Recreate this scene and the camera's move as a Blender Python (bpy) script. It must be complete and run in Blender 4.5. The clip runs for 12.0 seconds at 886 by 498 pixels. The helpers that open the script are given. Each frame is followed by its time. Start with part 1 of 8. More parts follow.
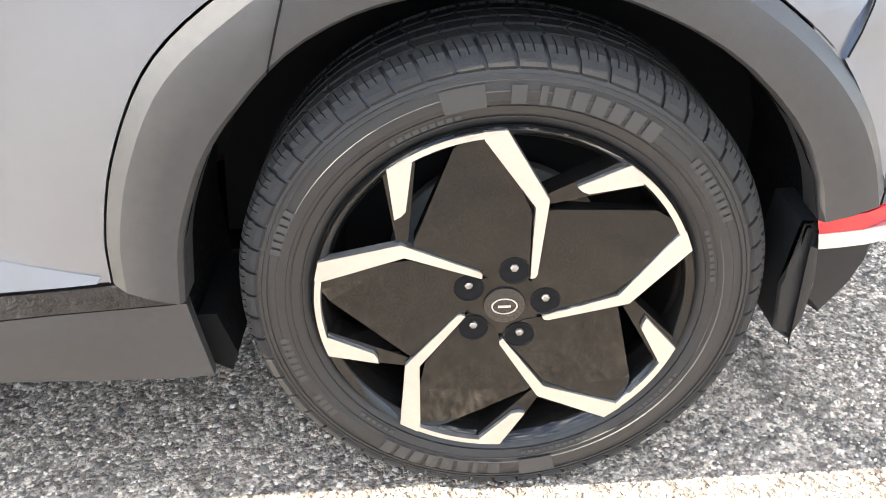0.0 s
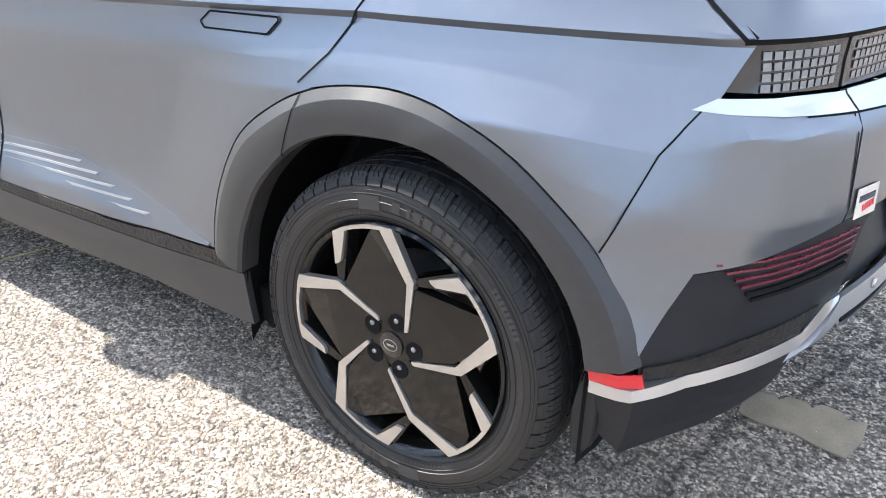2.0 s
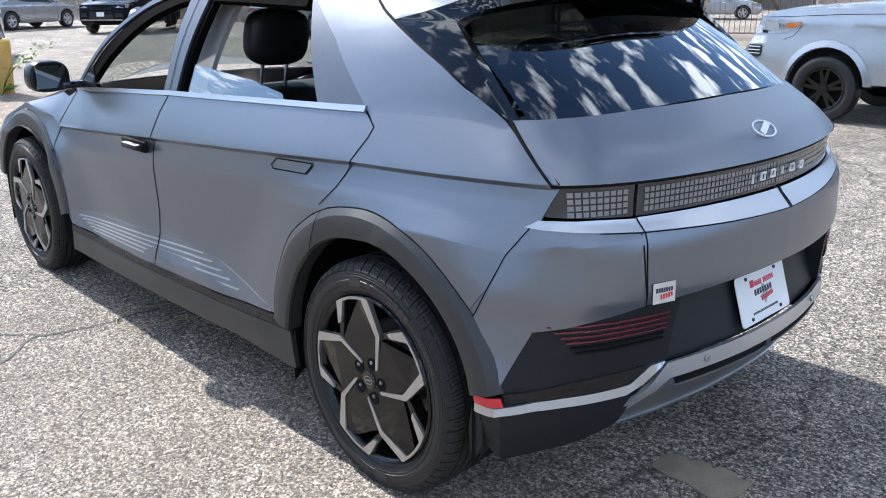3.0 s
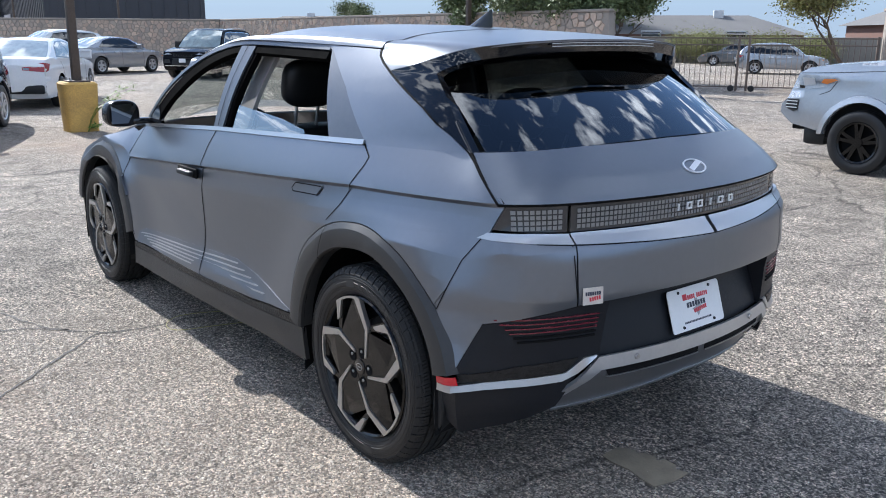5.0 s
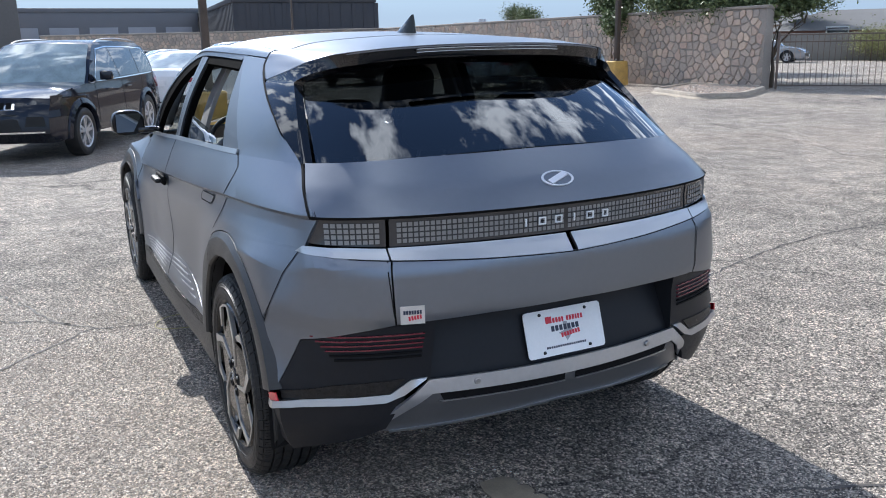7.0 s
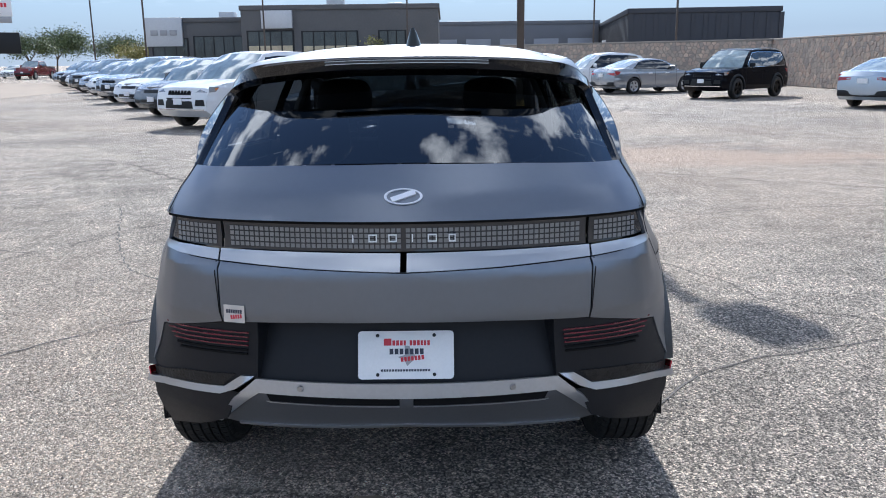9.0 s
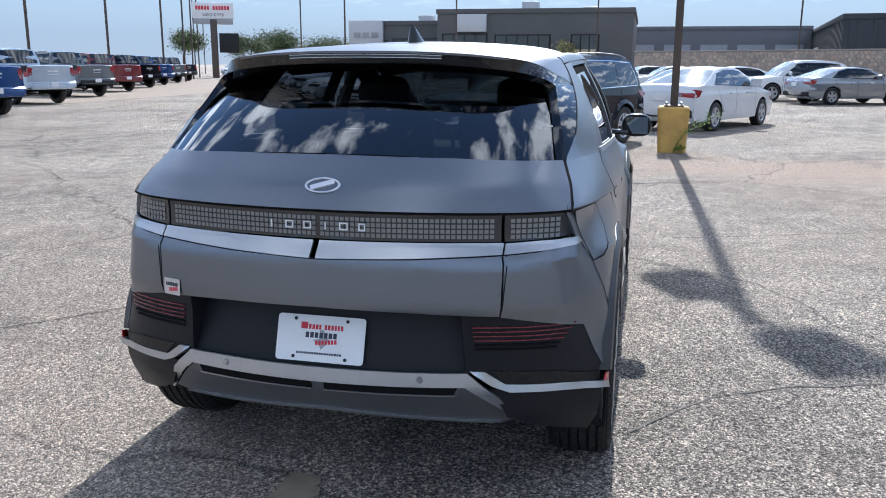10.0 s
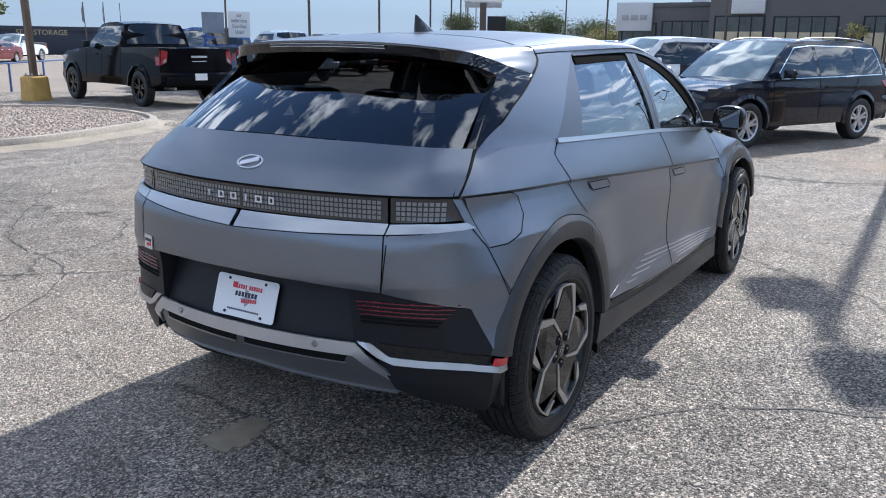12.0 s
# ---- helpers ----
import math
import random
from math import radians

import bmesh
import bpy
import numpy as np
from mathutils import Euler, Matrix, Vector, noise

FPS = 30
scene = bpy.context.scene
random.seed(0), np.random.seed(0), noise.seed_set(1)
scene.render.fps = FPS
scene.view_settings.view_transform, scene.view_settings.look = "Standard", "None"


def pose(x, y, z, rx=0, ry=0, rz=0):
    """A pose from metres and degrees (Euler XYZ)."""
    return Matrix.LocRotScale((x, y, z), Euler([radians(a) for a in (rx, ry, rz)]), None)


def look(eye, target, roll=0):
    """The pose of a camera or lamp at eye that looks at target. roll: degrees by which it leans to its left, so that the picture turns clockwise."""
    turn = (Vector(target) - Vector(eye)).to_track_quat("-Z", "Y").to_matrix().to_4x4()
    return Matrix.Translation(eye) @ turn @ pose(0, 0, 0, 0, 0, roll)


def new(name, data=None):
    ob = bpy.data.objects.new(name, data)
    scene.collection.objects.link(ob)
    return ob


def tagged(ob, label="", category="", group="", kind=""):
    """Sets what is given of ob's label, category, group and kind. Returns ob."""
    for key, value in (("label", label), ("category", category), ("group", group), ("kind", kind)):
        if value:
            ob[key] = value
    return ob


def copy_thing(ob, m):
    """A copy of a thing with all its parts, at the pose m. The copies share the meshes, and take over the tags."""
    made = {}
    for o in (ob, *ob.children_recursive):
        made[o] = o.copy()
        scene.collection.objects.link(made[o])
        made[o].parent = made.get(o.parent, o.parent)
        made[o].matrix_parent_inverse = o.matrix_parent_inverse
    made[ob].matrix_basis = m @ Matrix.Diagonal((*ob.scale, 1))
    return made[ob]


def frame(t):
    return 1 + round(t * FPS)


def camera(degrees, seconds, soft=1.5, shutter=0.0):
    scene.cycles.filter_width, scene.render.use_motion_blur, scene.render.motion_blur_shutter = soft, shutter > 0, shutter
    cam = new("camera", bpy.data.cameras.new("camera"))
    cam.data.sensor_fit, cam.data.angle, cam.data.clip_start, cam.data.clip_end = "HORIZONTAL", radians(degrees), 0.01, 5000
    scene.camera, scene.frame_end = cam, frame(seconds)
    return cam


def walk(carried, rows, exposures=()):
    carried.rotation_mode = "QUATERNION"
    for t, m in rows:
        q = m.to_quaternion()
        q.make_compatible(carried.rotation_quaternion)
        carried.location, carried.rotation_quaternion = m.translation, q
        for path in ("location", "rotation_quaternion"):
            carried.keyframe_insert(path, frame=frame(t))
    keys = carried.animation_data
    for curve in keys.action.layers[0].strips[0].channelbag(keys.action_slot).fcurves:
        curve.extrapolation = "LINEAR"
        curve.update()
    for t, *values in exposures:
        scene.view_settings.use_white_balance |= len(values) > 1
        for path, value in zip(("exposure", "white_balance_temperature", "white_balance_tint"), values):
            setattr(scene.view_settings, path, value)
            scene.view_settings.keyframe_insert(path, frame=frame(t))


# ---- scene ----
cam = camera(56.2, 12.0, soft=1.0)
EXPOSURES = [(0.0, 2.66, 7200, 10), (0.8, 2.58, 7200, 10), (1.5, 2.25, 6850, 10), (2.0, 1.78, 6500, 10), (2.5, 1.26, 6100, 10), (3.2, 0.74, 5950, 10), (5.3, 0.48, 5950, 10), (12.0, 0.34, 5850, 10)]
PATH = [
    (0, (-0.083, -1.882, 1.048), (-0.082, -0.179, -0.001), -2.7),
    (0.5, (-0.109, -1.915, 1.066), (-0.118, -0.220, 0.006), -0.6),
    (1, (0.067, -1.866, 1.083), (-0.208, -0.221, -0.021), 0.5),
    (1.5, (0.447, -1.925, 1.146), (-0.218, -0.344, 0.117), 1.6),
    (2, (0.906, -2.086, 1.304), (-0.101, -0.598, 0.427), 1.3),
    (2.5, (1.408, -2.193, 1.423), (0.169, -0.81, 0.681), -0.2),
    (3, (1.836, -2.356, 1.519), (0.452, -1.044, 0.915), -0.3),
    (3.5, (2.166, -2.475, 1.564), (0.706, -1.212, 1.04), 0.6),
    (3.7, (2.252, -2.512, 1.570), (0.783, -1.239, 1.054), 0.5),
    (5.5, (2.489, -2.449, 1.536), (0.947, -1.273, 1.046), 0.2),
    (6, (2.645, -2.207, 1.534), (1.062, -1.091, 1.038), -0.3),
    (6.5, (2.797, -1.895, 1.54), (1.146, -0.881, 1.043), -0.7),
    (7, (2.922, -1.518, 1.546), (1.189, -0.65, 1.064), -1.1),
    (7.2, (2.985, -1.371, 1.542), (1.218, -0.572, 1.062), -1.2),
    (8.8, (3.249, -0.038, 1.528), (1.303, 0.055, 1.077), -1.0),
    (9, (3.271, 0.133, 1.529), (1.324, 0.124, 1.085), -0.7),
    (9.5, (3.213, 0.537, 1.519), (1.278, 0.3, 1.074), -0.1),
    (10, (3.203, 0.988, 1.496), (1.304, 0.536, 1.062), 0.3),
    (10.5, (3.127, 1.361, 1.516), (1.287, 0.714, 1.072), 0.5),
    (11, (2.961, 1.667, 1.527), (1.192, 0.852, 1.071), 0.7),
    (11.5, (2.912, 2.006, 1.529), (1.208, 1.069, 1.059), 0.8),
    (12, (2.89, 2.153, 1.532), (1.236, 1.135, 1.054), 0.7),
]
walk(cam, [(t, look(eye, target, roll)) for t, eye, target, roll in PATH], EXPOSURES)


# ---- world and sun ----
SUN_EL, SUN_AZ = radians(36.0), radians(181.0)  # the sun stands before the car's nose
sun_dir = Vector((math.cos(SUN_EL) * math.cos(SUN_AZ), math.cos(SUN_EL) * math.sin(SUN_AZ), math.sin(SUN_EL)))
world = bpy.data.worlds.new("world")
scene.world = world
world.use_nodes = True
wn, wl = world.node_tree.nodes, world.node_tree.links
wn.clear()
sky = wn.new("ShaderNodeTexSky")
sky.sky_type, sky.sun_disc = "NISHITA", False
sky.sun_elevation, sky.sun_rotation = SUN_EL, math.pi / 2 - SUN_AZ
sky.air_density, sky.dust_density, sky.ozone_density = 0.9, 0.15, 3.0
coord = wn.new("ShaderNodeTexCoord")
sep = wn.new("ShaderNodeSeparateXYZ")
wl.new(coord.outputs["Generated"], sep.inputs[0])


def wmath(op, a, b):
    n = wn.new("ShaderNodeMath")
    n.operation = op
    for k, v in enumerate((a, b)):
        if isinstance(v, (int, float)):
            n.inputs[k].default_value = v
        else:
            wl.new(v, n.inputs[k])
    return n.outputs[0]


# clouds lie in a flat layer overhead
zc = wmath("ADD", wmath("MAXIMUM", sep.outputs[2], 0.0), 0.12)
comb = wn.new("ShaderNodeCombineXYZ")
wl.new(wmath("DIVIDE", sep.outputs[0], zc), comb.inputs[0])
wl.new(wmath("DIVIDE", sep.outputs[1], zc), comb.inputs[1])
cloud = wn.new("ShaderNodeTexNoise")
cloud.inputs["Scale"].default_value, cloud.inputs["Detail"].default_value, cloud.inputs["Roughness"].default_value = 5.0, 9.0, 0.58
wl.new(comb.outputs[0], cloud.inputs["Vector"])
cr = wn.new("ShaderNodeValToRGB")
cr.color_ramp.elements[0].position, cr.color_ramp.elements[1].position = 0.515, 0.60
wl.new(cloud.outputs["Fac"], cr.inputs[0])
mixc = wn.new("ShaderNodeMix")
mixc.data_type = "RGBA"
lift = wn.new("ShaderNodeMapRange")  # thin haze alone near the horizon
lift.inputs["From Min"].default_value, lift.inputs["From Max"].default_value = 0.06, 0.30
lift.inputs["To Min"].default_value = 0.0
wl.new(sep.outputs[2], lift.inputs[0])
wl.new(wmath("MULTIPLY", cr.outputs[0], lift.outputs[0]), mixc.inputs["Factor"])
haze = wn.new("ShaderNodeMix")  # pale blue haze low over the land
haze.data_type = "RGBA"
hz = wn.new("ShaderNodeMapRange")
hz.inputs["From Min"].default_value, hz.inputs["From Max"].default_value = 0.03, 0.32
hz.inputs["To Min"].default_value, hz.inputs["To Max"].default_value = 0.92, 0.0
wl.new(sep.outputs[2], hz.inputs[0])
wl.new(hz.outputs[0], haze.inputs["Factor"])
wl.new(sky.outputs[0], haze.inputs["A"])
haze.inputs["B"].default_value = (2.45, 3.15, 4.10, 1)
wl.new(haze.outputs["Result"], mixc.inputs["A"])
mixc.inputs["B"].default_value = (15.5, 15.9, 16.4, 1)
bg = wn.new("ShaderNodeBackground")
bg.inputs["Strength"].default_value = 0.125
out = wn.new("ShaderNodeOutputWorld")
wl.new(mixc.outputs["Result"], bg.inputs[0])
wl.new(bg.outputs[0], out.inputs[0])
sun = new("sun", bpy.data.lights.new("sun", "SUN"))
sun.data.energy, sun.data.angle, sun.data.color = 4.9, radians(0.53), (1.0, 0.95, 0.87)
sun.matrix_world = look((0, 0, 30), Vector((0, 0, 30)) - sun_dir)


# ---- materials ----
def material(name, color, rough=0.5, metal=0.0, noise_scale=0.0, vary=0.0, bump=0.0, bump_scale=0.0, coat=0.0, spec=0.5, emit=0.0, fine=0.0):
    """Principled surface with variation at two scales and a fine relief."""
    m = bpy.data.materials.new(name)
    m.use_nodes = True
    n, l = m.node_tree.nodes, m.node_tree.links
    p = n["Principled BSDF"]
    p.inputs["Base Color"].default_value = (*color, 1)
    p.inputs["Roughness"].default_value, p.inputs["Metallic"].default_value = rough, metal
    p.inputs["Coat Weight"].default_value, p.inputs["Specular IOR Level"].default_value = coat, spec
    p.inputs["Coat Roughness"].default_value = 0.04
    tc = n.new("ShaderNodeTexCoord")
    if vary:
        a, b = n.new("ShaderNodeTexNoise"), n.new("ShaderNodeTexNoise")
        a.inputs["Scale"].default_value, a.inputs["Detail"].default_value = noise_scale, 6
        b.inputs["Scale"].default_value, b.inputs["Detail"].default_value = noise_scale * 14, 3
        add = n.new("ShaderNodeMath")
        add.operation = "ADD"
        for t in (a, b):
            l.new(tc.outputs["Object"], t.inputs["Vector"])
        l.new(a.outputs["Fac"], add.inputs[0])
        l.new(b.outputs["Fac"], add.inputs[1])
        mr = n.new("ShaderNodeMapRange")
        mr.inputs["From Min"].default_value, mr.inputs["From Max"].default_value = 0.7, 1.3
        mr.inputs["To Min"].default_value, mr.inputs["To Max"].default_value = 1 - vary, 1 + vary
        l.new(add.outputs[0], mr.inputs[0])
        mul = n.new("ShaderNodeVectorMath")
        mul.operation = "SCALE"
        mul.inputs[0].default_value = color
        l.new(mr.outputs[0], mul.inputs["Scale"])
        l.new(mul.outputs[0], p.inputs["Base Color"])
        rr = n.new("ShaderNodeMapRange")
        rr.inputs["From Min"].default_value, rr.inputs["From Max"].default_value = 0.7, 1.3
        rr.inputs["To Min"].default_value, rr.inputs["To Max"].default_value = max(0.02, rough * (1 - vary)), min(1, rough * (1 + vary))
        l.new(add.outputs[0], rr.inputs[0])
        l.new(rr.outputs[0], p.inputs["Roughness"])
    if bump:
        c = n.new("ShaderNodeTexNoise")
        c.inputs["Scale"].default_value, c.inputs["Detail"].default_value = bump_scale, 4
        l.new(tc.outputs["Object"], c.inputs["Vector"])
        bp = n.new("ShaderNodeBump")
        bp.inputs["Strength"].default_value, bp.inputs["Distance"].default_value = bump, 0.004
        l.new(c.outputs["Fac"], bp.inputs["Height"])
        l.new(bp.outputs[0], p.inputs["Normal"])
    if emit:
        p.inputs["Emission Color"].default_value, p.inputs["Emission Strength"].default_value = (*color, 1), emit
    return m


def glass_material(name, tint, ior=1.6, rough=0.0):
    """A tinted pane: partly mirror, partly see-through."""
    m = bpy.data.materials.new(name)
    m.use_nodes = True
    n, l = m.node_tree.nodes, m.node_tree.links
    n.clear()
    o = n.new("ShaderNodeOutputMaterial")
    tr, gl, lw, mx = n.new("ShaderNodeBsdfTransparent"), n.new("ShaderNodeBsdfGlossy"), n.new("ShaderNodeLayerWeight"), n.new("ShaderNodeMixShader")
    tr.inputs[0].default_value = (*tint, 1)
    gl.inputs["Roughness"].default_value = rough
    gl.inputs[0].default_value = (0.95, 0.97, 1, 1)
    lw.inputs[0].default_value = 0.5
    pw, mr = n.new("ShaderNodeMath"), n.new("ShaderNodeMapRange")
    pw.operation = "POWER"
    pw.inputs[1].default_value = 3.6
    l.new(lw.outputs["Facing"], pw.inputs[0])
    l.new(pw.outputs[0], mr.inputs[0])
    mr.inputs["To Min"].default_value, mr.inputs["To Max"].default_value = ((ior - 1) / (ior + 1)) ** 2, 1.0
    l.new(mr.outputs[0], mx.inputs[0])
    l.new(tr.outputs[0], mx.inputs[1])
    l.new(gl.outputs[0], mx.inputs[2])
    l.new(mx.outputs[0], o.inputs[0])
    return m


PILLAR = material("dark_pillar_film", (0.125, 0.135, 0.155), 0.32, 0.7, 4, 0.05)
MATTE = material("matte_grey_paint", (0.200, 0.217, 0.249), 0.305, 0.86, 3.0, 0.02)
CLAD = material("grey_cladding", (0.0135, 0.0145, 0.0175), 0.45, 0.0, 5.0, 0.10, 0.10, 700, spec=0.22)
ARCH = material("grey_arch_plastic", (0.034, 0.034, 0.0345), 0.40, 0.0, 5.0, 0.10, 0.10, 700, spec=0.42)
DARKPL = material("dark_plastic", (0.015, 0.016, 0.017), 0.5, 0.0, 6.0, 0.15, 0.12, 600, spec=0.3)
GLOSSBLK = material("gloss_black", (0.006, 0.006, 0.007), 0.04, 0.0, 4, 0.1, coat=0.4, spec=0.5)
SATIN = material("satin_silver", (0.50, 0.51, 0.53), 0.29, 0.95)
DIFFUSER = material("diffuser_grey", (0.13, 0.133, 0.14), 0.38, 0.4, 6, 0.06)
SILVER = material("silver_paint", (0.50, 0.51, 0.53), 0.34, 0.8, 5, 0.05)
CHROME = material("chrome", (0.75, 0.76, 0.78), 0.07, 1.0)
RUBBER = material("tyre_rubber", (0.016, 0.016, 0.0165), 0.48, 0.0, 9, 0.18, 0.12, 300, spec=0.42)
TREAD = material("tread_rubber", (0.022, 0.0215, 0.021), 0.7, 0.0, 30, 0.25, 0.2, 300, spec=0.25)
RUBBER_RAISED = material("tyre_lettering", (0.034, 0.034, 0.034), 0.5, spec=0.4)
MACHINED = material("machined_alloy", (0.50, 0.49, 0.475), 0.32, 0.85, 12, 0.05, 0.03, 800)
ALLOYBLK = material("gloss_black_alloy", (0.007, 0.0065, 0.006), 0.10, 0.0, 3, 0.12, spec=0.36)
BLACK = material("wheel_well_black", (0.008, 0.008, 0.0085), 0.8, 0, 9, 0.2, spec=0.1)
SEAL = material("rubber_seal", (0.004, 0.004, 0.0042), 0.9, 0, 9, 0.1, spec=0.02)
TEXTURED = material("pebbled_plastic", (0.020, 0.018, 0.0165), 0.40, 0.0, 60, 0.45, 1.0, 120, spec=0.22)
NUT = material("wheel_nut_steel", (0.28, 0.275, 0.27), 0.3, 0.9, 20, 0.15)
STEEL = material("steel", (0.45, 0.44, 0.43), 0.4, 0.9, 20, 0.15)
RED = material("red_reflector", (0.55, 0.012, 0.022), 0.25, 0.0, 30, 0.06, coat=0.4)
DARKRED = material("dark_red_lens", (0.13, 0.012, 0.024), 0.25, 0.0, 20, 0.2, coat=0.4)
LENS = material("smoked_lens", (0.030, 0.031, 0.034), 0.12, 0.0, 8, 0.1, coat=0.5)
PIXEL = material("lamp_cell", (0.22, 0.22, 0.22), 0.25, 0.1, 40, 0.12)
WHITE = material("white_card", (0.80, 0.80, 0.80), 0.45, 0, 10, 0.03)
REDINK = material("red_ink", (0.60, 0.03, 0.05), 0.5)
BLUEINK = material("dark_ink", (0.03, 0.035, 0.06), 0.5)
GREYINK = material("grey_ink", (0.35, 0.35, 0.36), 0.5)
SEAT = material("seat_leather", (0.014, 0.014, 0.015), 0.5, 0, 8, 0.2, 0.1, 200)
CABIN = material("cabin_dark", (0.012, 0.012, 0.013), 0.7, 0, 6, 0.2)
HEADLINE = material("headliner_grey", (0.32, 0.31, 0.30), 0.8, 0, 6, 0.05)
GLASS_REAR = glass_material("privacy_glass", (0.08, 0.088, 0.094), 1.9)
GLASS_SIDE = glass_material("side_glass", (0.50, 0.55, 0.54), 1.6)
GLASS_HALF = glass_material("lowered_side_glass", (0.42, 0.47, 0.48), 3.2)
GLASS_DARK = glass_material("dark_side_glass", (0.50, 0.56, 0.52), 2.0)


# ---- mesh helpers ----
from mathutils import geometry


def part(name, bm, mat, parent=None, label="", smooth=True, sharp=32):
    """Links a bmesh as one mesh object, under its thing if one is given."""
    me = bpy.data.meshes.new(name)
    bm.to_mesh(me)
    bm.free()
    me.materials.append(mat)
    if smooth:
        me.polygons.foreach_set("use_smooth", [True] * len(me.polygons))
        me.set_sharp_from_angle(angle=radians(sharp))
    ob = new(name, me)
    if parent is not None:
        ob.parent = parent
    if label:
        tagged(ob, label)
    return ob


def thing(name, label, category, group="", kind=""):
    return tagged(new(name), label, category, group, kind)


def curve_at(x, pts):
    """A smooth curve through (x, value) points in rising x."""
    if x <= pts[0][0]:
        return pts[0][1]
    for k in range(len(pts) - 1):
        (x0, y0), (x1, y1) = pts[k], pts[k + 1]
        if x <= x1:
            h = x1 - x0
            t = (x - x0) / h
            m0 = (y1 - pts[k - 1][1]) / (x1 - pts[k - 1][0]) if k else (y1 - y0) / h
            m1 = (pts[k + 2][1] - y0) / (pts[k + 2][0] - x0) if k + 2 < len(pts) else (y1 - y0) / h
            return (2 * t**3 - 3 * t**2 + 1) * y0 + (t**3 - 2 * t**2 + t) * h * m0 + (3 * t**2 - 2 * t**3) * y1 + (t**3 - t**2) * h * m1
    return pts[-1][1]


def line_at(x, pts):
    return float(np.interp(x, [p[0] for p in pts], [p[1] for p in pts]))


def patch(poly, mapping, step=0.05, lip=0.012, centre=(-1.2, 0, 0.7), step2=None, cuts=()):
    """Fills a flat polygon (u, v), cuts it into a grid and lays it on a surface; its rim turns inwards by lip."""
    bm = bmesh.new()
    vs = [bm.verts.new((u, v, 0)) for u, v in poly]
    for tri in geometry.tessellate_polygon([[Vector((u, v, 0)) for u, v in poly]]):
        try:
            bm.faces.new([vs[i] for i in tri])
        except ValueError:
            pass
    for axis in (0, 1):
        lo, hi = min(p[axis] for p in poly), max(p[axis] for p in poly)
        st = step if axis == 0 or step2 is None else step2
        n = int((hi - lo) / st) + 1
        for k in range(1, n):
            c, d = [0, 0, 0], [0, 0, 0]
            c[axis], d[axis] = lo + (hi - lo) * k / n, 1
            bmesh.ops.bisect_plane(bm, geom=bm.verts[:] + bm.edges[:] + bm.faces[:], plane_co=c, plane_no=d, dist=1e-5)
    for c in cuts:
        bmesh.ops.bisect_plane(bm, geom=bm.verts[:] + bm.edges[:] + bm.faces[:], plane_co=(0, c, 0), plane_no=(0, 1, 0), dist=1e-5)
    for v in bm.verts:
        v.co = mapping(v.co.x, v.co.y)
    finish(bm, lip, centre)
    return bm


def finish(bm, lip, centre):
    bmesh.ops.recalc_face_normals(bm, faces=bm.faces[:])
    bm.normal_update()
    c = Vector(centre)
    if sum(f.normal.dot(f.calc_center_median() - c) * f.calc_area() for f in bm.faces) < 0:
        bmesh.ops.reverse_faces(bm, faces=bm.faces[:])
        bm.normal_update()
    if lip:
        edges = [e for e in bm.edges if e.is_boundary]
        inward = {v: -v.normal * lip for e in edges for v in e.verts}
        made = bmesh.ops.extrude_edge_only(bm, edges=edges)["geom"]
        fresh = [g for g in made if isinstance(g, bmesh.types.BMVert)]
        for v in fresh:
            near = [e.other_vert(v) for e in v.link_edges if e.other_vert(v) in inward]
            if near:
                v.co = v.co + inward[near[0]]
        bm.normal_update()


def box(bm, lo, hi, bevel=0.0, m=None):
    """A box between two corners, with bevelled edges, added to bm."""
    made = bmesh.ops.create_cube(bm, size=1)["verts"]
    lo, hi = Vector(lo), Vector(hi)
    for v in made:
        v.co = Vector([(lo[k] + hi[k]) / 2 + v.co[k] * (hi[k] - lo[k]) for k in range(3)])
    if bevel:
        edges = list({e for v in made for e in v.link_edges})
        made = bmesh.ops.bevel(bm, geom=edges, offset=bevel, segments=2, affect="EDGES", profile=0.5)["verts"]
    if m is not None:
        for v in made:
            v.co = m @ v.co
    return bm


def boxed(lo, hi, bevel=0.0, m=None):
    return box(bmesh.new(), lo, hi, bevel, m)


def revolve(bm, profile, steps, axis="y", closed=False):
    """Turns (radius, along) points round an axis."""
    rings = []
    for k in range(steps):
        a = 2 * math.pi * k / steps
        c, s = math.cos(a), math.sin(a)
        rings.append([bm.verts.new((r * c, h, r * s) if axis == "y" else (r * c, r * s, h)) for r, h in profile])
    n = len(profile)
    for k in range(steps):
        p, q = rings[k], rings[(k + 1) % steps]
        for i in range(n if closed else n - 1):
            j = (i + 1) % n
            bm.faces.new((p[i], p[j], q[j], q[i]))
    bmesh.ops.remove_doubles(bm, verts=bm.verts[:], dist=1e-6)
    bmesh.ops.recalc_face_normals(bm, faces=bm.faces[:])
    return bm


def prism(bm, poly, y0, y1, turn=None):
    """A flat plate: polygon (x, z) between y0 and y1; y0 is the face that is seen."""
    a = [bm.verts.new((x, y0, z)) for x, z in poly]
    b = [bm.verts.new((x, y1, z)) for x, z in poly]
    n = len(poly)
    tris = geometry.tessellate_polygon([[Vector((x, z, 0)) for x, z in poly]])
    for t in tris:
        bm.faces.new([a[i] for i in t])
        bm.faces.new([b[i] for i in reversed(t)])
    for i in range(n):
        bm.faces.new((a[i], a[(i + 1) % n], b[(i + 1) % n], b[i]))
    return bm


def polar(r, deg):
    return (r * math.cos(radians(deg)), r * math.sin(radians(deg)))


